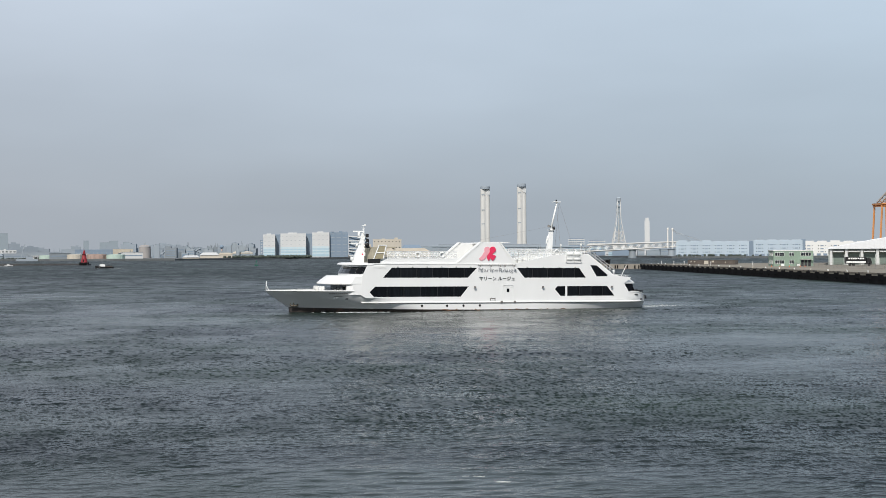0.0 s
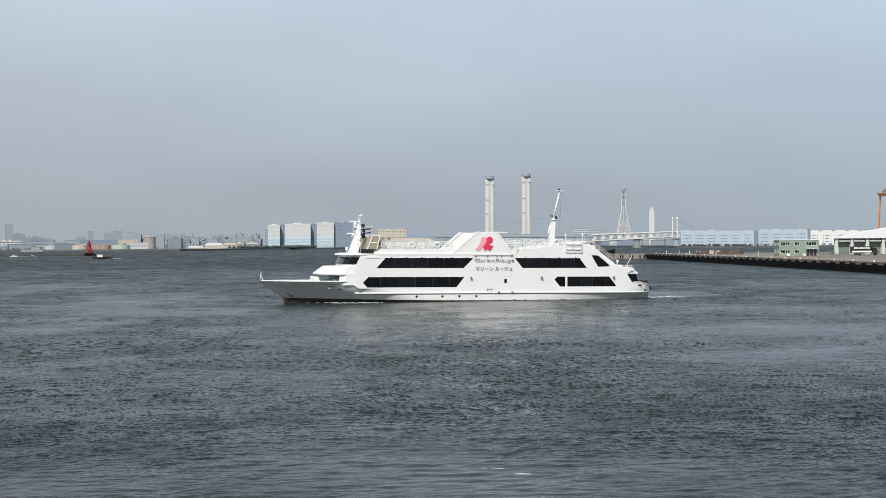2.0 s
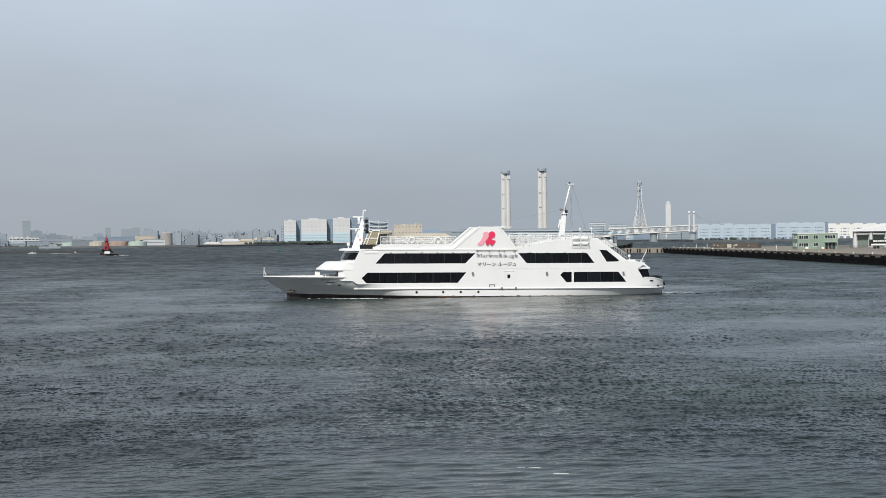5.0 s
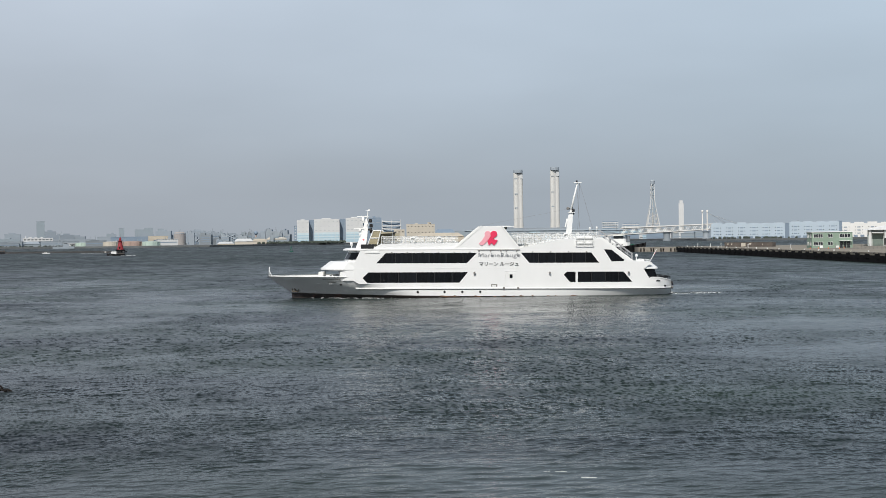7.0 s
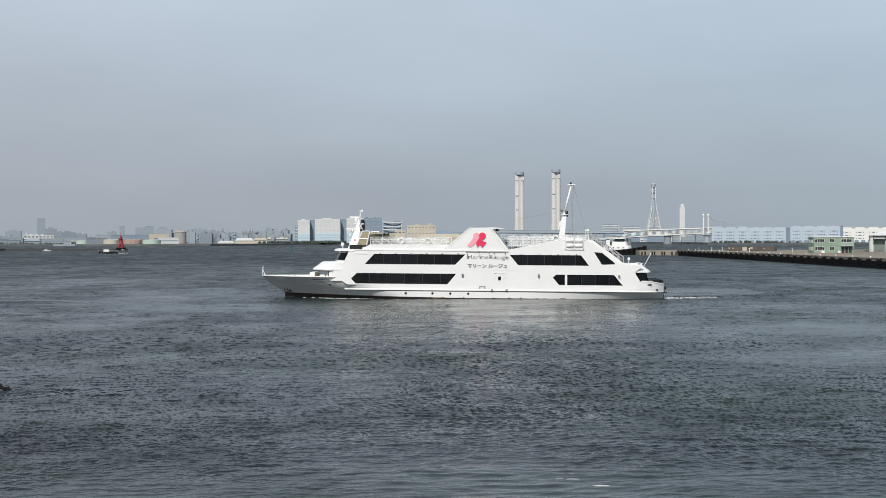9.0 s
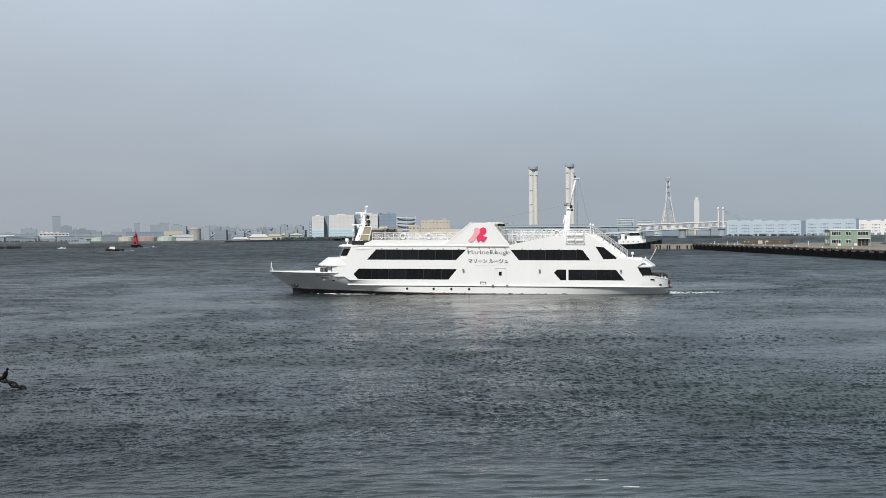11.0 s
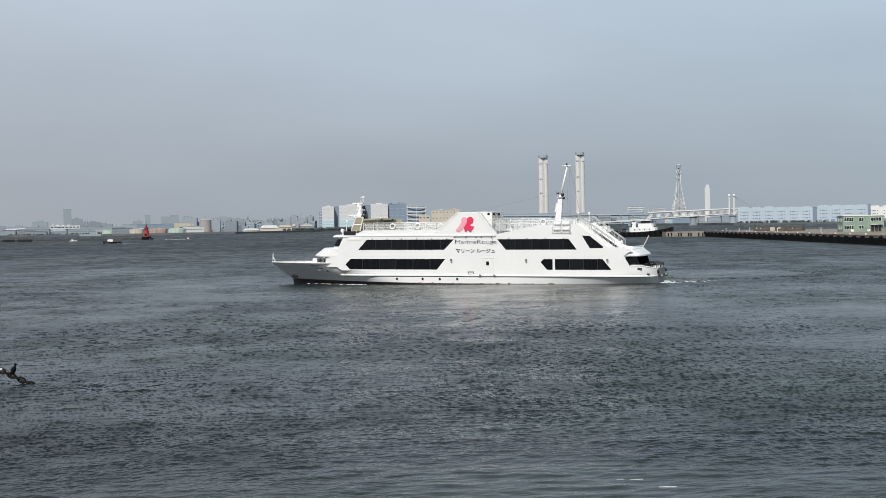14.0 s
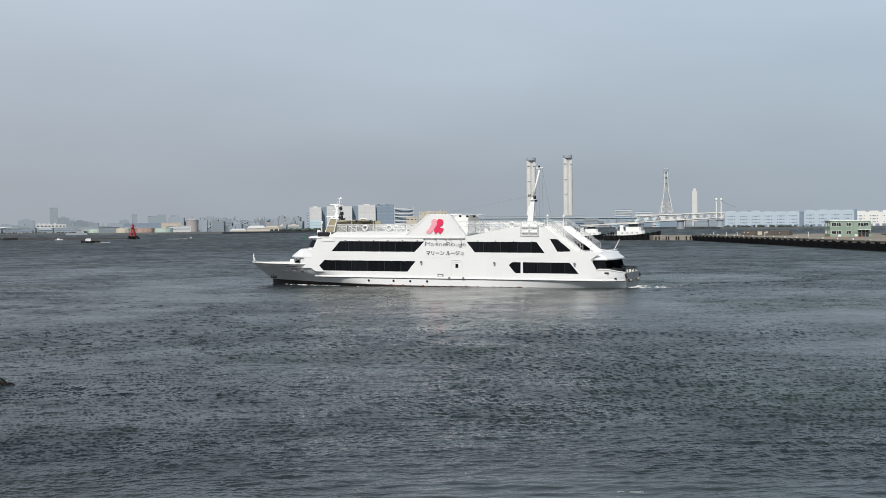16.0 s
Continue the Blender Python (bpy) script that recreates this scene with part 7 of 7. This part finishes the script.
# barges by the far end of the breakwater
for a0, a1 in ((-20.2, -19.75), (-19.6, -19.05), (-20.9, -20.4)):
    d = 930
    w = span(a0, a1, d)
    th = thing("cargo_barge", at_shore((a0 + a1) / 2, d, z=0), "low dark loaded cargo barge", "barge", "barges at the breakwater")
    bm = bmesh.new()
    prism(bm, [(-w / 2, -0.5), (-w / 2 - 0.4, 1.6), (w / 2 + 0.4, 1.6), (w / 2, -0.5)], "y", -3, 3)
    part("hull", bm, BLACK_PAINT, th)
    for k in range(5):
        bm = bmesh.new()
        x = -w / 2 + 0.6 + (w - 1.8) * k / 4
        box(bm, x, x + w / 7, -2.2, 2.2, 1.6, 2.3)
        part("hatch", bm, BROWN, th)

# ---- mooring chain and the bird on it ----


def stud_link(bm):
    """One studded anchor-chain link along x, 0.62 m long."""
    n, m, a, b, r = 18, 7, 0.165, 0.105, 0.042
    rows = []
    for i in range(n):
        t = 2 * math.pi * i / n
        c, s = math.cos(t), math.sin(t)
        px, pz = a * abs(c) ** 0.75 * (1 if c > 0 else -1), b * abs(s) ** 0.75 * (1 if s > 0 else -1)
        out = Vector((c, 0, s)).normalized()
        rows.append([bm.verts.new((px + out.x * r * math.cos(2 * math.pi * j / m), r * math.sin(2 * math.pi * j / m), pz + out.z * r * math.cos(2 * math.pi * j / m))) for j in range(m)])
    for i in range(n):
        for j in range(m):
            bm.faces.new((rows[i][j], rows[(i + 1) % n][j], rows[(i + 1) % n][(j + 1) % m], rows[i][(j + 1) % m])).smooth = True
    tube(bm, (0, 0, -b), (0, 0, b), 0.032, 0.032, 7)


CHAIN_FOOT, CHAIN_WAY = Vector((-20.75, 60.9, -0.34)), Vector((-0.895, -0.12, 0.43)).normalized()
chain = thing("mooring_chain", pose(0, 0, 0), "heavy rusty stud-link mooring chain rising from the water", "chain")
bm = bmesh.new()
stud_link(bm)
first = part("link", bm, CHAIN, chain)
side = CHAIN_WAY.cross(Vector((0, 0, 1))).normalized()
base = Matrix((CHAIN_WAY, side, side.cross(CHAIN_WAY) * -1)).transposed().to_4x4()
for k in range(44):
    ob = first if k == 0 else new("link", first.data)
    ob.parent = chain
    sag = 0.0004 * k * k
    ob.matrix_basis = Matrix.Translation(CHAIN_FOOT + CHAIN_WAY * 0.245 * k + Vector((0, 0, sag))) @ base @ pose(0, 0, 0, 4 if k % 2 else 86)


def cormorant():
    p = CHAIN_FOOT + CHAIN_WAY * 1.62 + Vector((0, 0, 0.10))
    th = thing("water_bird", pose(p.x, p.y, p.z, 0, 0, 20), "small dark water bird perched on the chain", "bird")

    def blob(name, c, sx, sy, sz, tilt=0.0):
        bm = bmesh.new()
        bmesh.ops.create_uvsphere(bm, u_segments=12, v_segments=8, radius=1.0, matrix=Matrix.Translation(c) @ Matrix.Rotation(radians(tilt), 4, "Y") @ Matrix.Diagonal((sx, sy, sz, 1)))
        for f in bm.faces:
            f.smooth = True
        part(name, bm, BIRD, th)
    blob("body", (0, 0, 0.20), 0.115, 0.10, 0.20, 22)
    blob("head", (0.10, 0, 0.46), 0.065, 0.05, 0.055)
    blob("wing", (-0.02, -0.07, 0.18), 0.07, 0.025, 0.15, 25)
    blob("wing", (-0.02, 0.07, 0.18), 0.07, 0.025, 0.15, 25)
    for name, a, b, r0, r1 in (("neck", (0.06, 0, 0.30), (0.10, 0, 0.43), 0.045, 0.03), ("beak", (0.13, 0, 0.44), (0.23, 0, 0.43), 0.014, 0.005), ("tail", (-0.07, 0, 0.10), (-0.14, 0, -0.04), 0.045, 0.02), ("leg", (0.0, -0.03, 0.05), (0.0, -0.03, -0.06), 0.012, 0.012), ("leg", (0.0, 0.03, 0.05), (0.0, 0.03, -0.06), 0.012, 0.012)):
        bm = bmesh.new()
        tube(bm, a, b, r0, r1, 8)
        part(name, bm, BIRD, th)


cormorant()
bm = bmesh.new()
bmesh.ops.create_icosphere(bm, subdivisions=2, radius=0.06)
ob = finish("droppings", bm, TRIM_WHITE)
ob.location = CHAIN_FOOT + CHAIN_WAY * 2.2 + Vector((0, -0.05, 0.11))
tagged(ob, "pale bird droppings caked on a chain link", "droppings")

# ---- foam about the ship ----


def ship_foam():
    rnd = random.Random(21)
    bm = bmesh.new()
    spots = []
    for s in (1, -1):
        for _ in range(54):
            x = rnd.gauss(13.2, 2.6)
            spots.append((x, s * (half_beam(x, 0.0) + 0.15 + abs(rnd.gauss(0, 0.5))), rnd.uniform(0.05, 0.14)))
        for _ in range(40):
            x = rnd.uniform(-22, 10)
            spots.append((x, s * (half_beam(x, 0.0) + rnd.uniform(0.1, 0.7)), rnd.uniform(0.02, 0.05)))
    for _ in range(120):
        u = rnd.random() ** 1.7
        spots.append((-24.5 - 6.5 * u, rnd.gauss(2.0, 0.5) * (1 - 0.5 * u) if rnd.random() < 0.5 else rnd.uniform(-3.0, 3.0), rnd.uniform(0.05, 0.12) * (1.1 - 0.7 * u)))
    foam_patches(bm, rnd, spots)
    return tagged(finish("bow_and_stern_foam", bm, FOAM), "broken white foam along the waterline and astern", "foam", kind="stuff")


foam = ship_foam()
rnd = random.Random(9)
bm = bmesh.new()
spots = []
for cx, cy in ((2.7, 38.4), (-2.2, 38.3), (1.8, 39.7), (3.4, 37.4)):
    for _ in range(3):
        spots.append((cx + rnd.gauss(0, 0.4), cy + rnd.gauss(0, 0.05), rnd.uniform(0.003, 0.007)))
foam_patches(bm, rnd, spots, 40.0)
crests = tagged(finish("foam_crests", bm, FOAM), "thin white foam streaks on low crests", "foam", kind="stuff")

# ---- what moves: seconds, x, y, turn of the bow towards the eye ----
SHIP_ROWS = [
    (0, 5.90, 159.37, 15.83),
    (1, 5.39, 158.46, 13.86),
    (2, 4.87, 157.69, 11.80),
    (3, 4.35, 157.03, 9.68),
    (4, 3.81, 156.47, 7.49),
    (5, 3.27, 156.02, 5.24),
    (6, 2.71, 155.66, 2.96),
    (7, 2.13, 155.38, 0.63),
    (8, 1.54, 155.18, -1.73),
    (9, 0.92, 155.03, -4.10),
    (10, 0.28, 154.95, -6.49),
    (11, -0.39, 154.91, -8.88),
    (12, -1.08, 154.90, -11.27),
    (13, -1.81, 154.93, -13.64),
    (14, -2.58, 154.97, -16.00),
    (15, -3.38, 155.03, -18.32),
    (16, -4.22, 155.09, -20.61),
]
TRIM = -0.544
WORK_BOAT = [(0, -13.40), (3.5, -13.95), (7, -14.45), (9, -14.80), (12.5, -15.45), (16, -16.06)]


def motions():
    walk(ship, [(t, pose(x, y, 0, 0, TRIM, 180 + turn)) for t, x, y, turn in SHIP_ROWS])
    walk(foam, [(t, pose(x, y, 0, 0, 0, 180 + turn)) for t, x, y, turn in SHIP_ROWS])
    for ob in (work_boat, work_wake):
        walk(ob, [(t, pose(*polar(az, 690), 0, 0, 180 - az)) for t, az in WORK_BOAT])
    for ob in (speed_boat, speed_wake):
        walk(ob, [(t, pose(*polar(-17.27 + 0.344 * t, 870), 0, 0, 14)) for t in (0, 4, 8, 12, 16)])
    for ob in (water, crests):
        walk(ob, [(0, pose(-0.6, 1.5, 0)), (16, pose(0.6, -1.5, 0))])


motions()
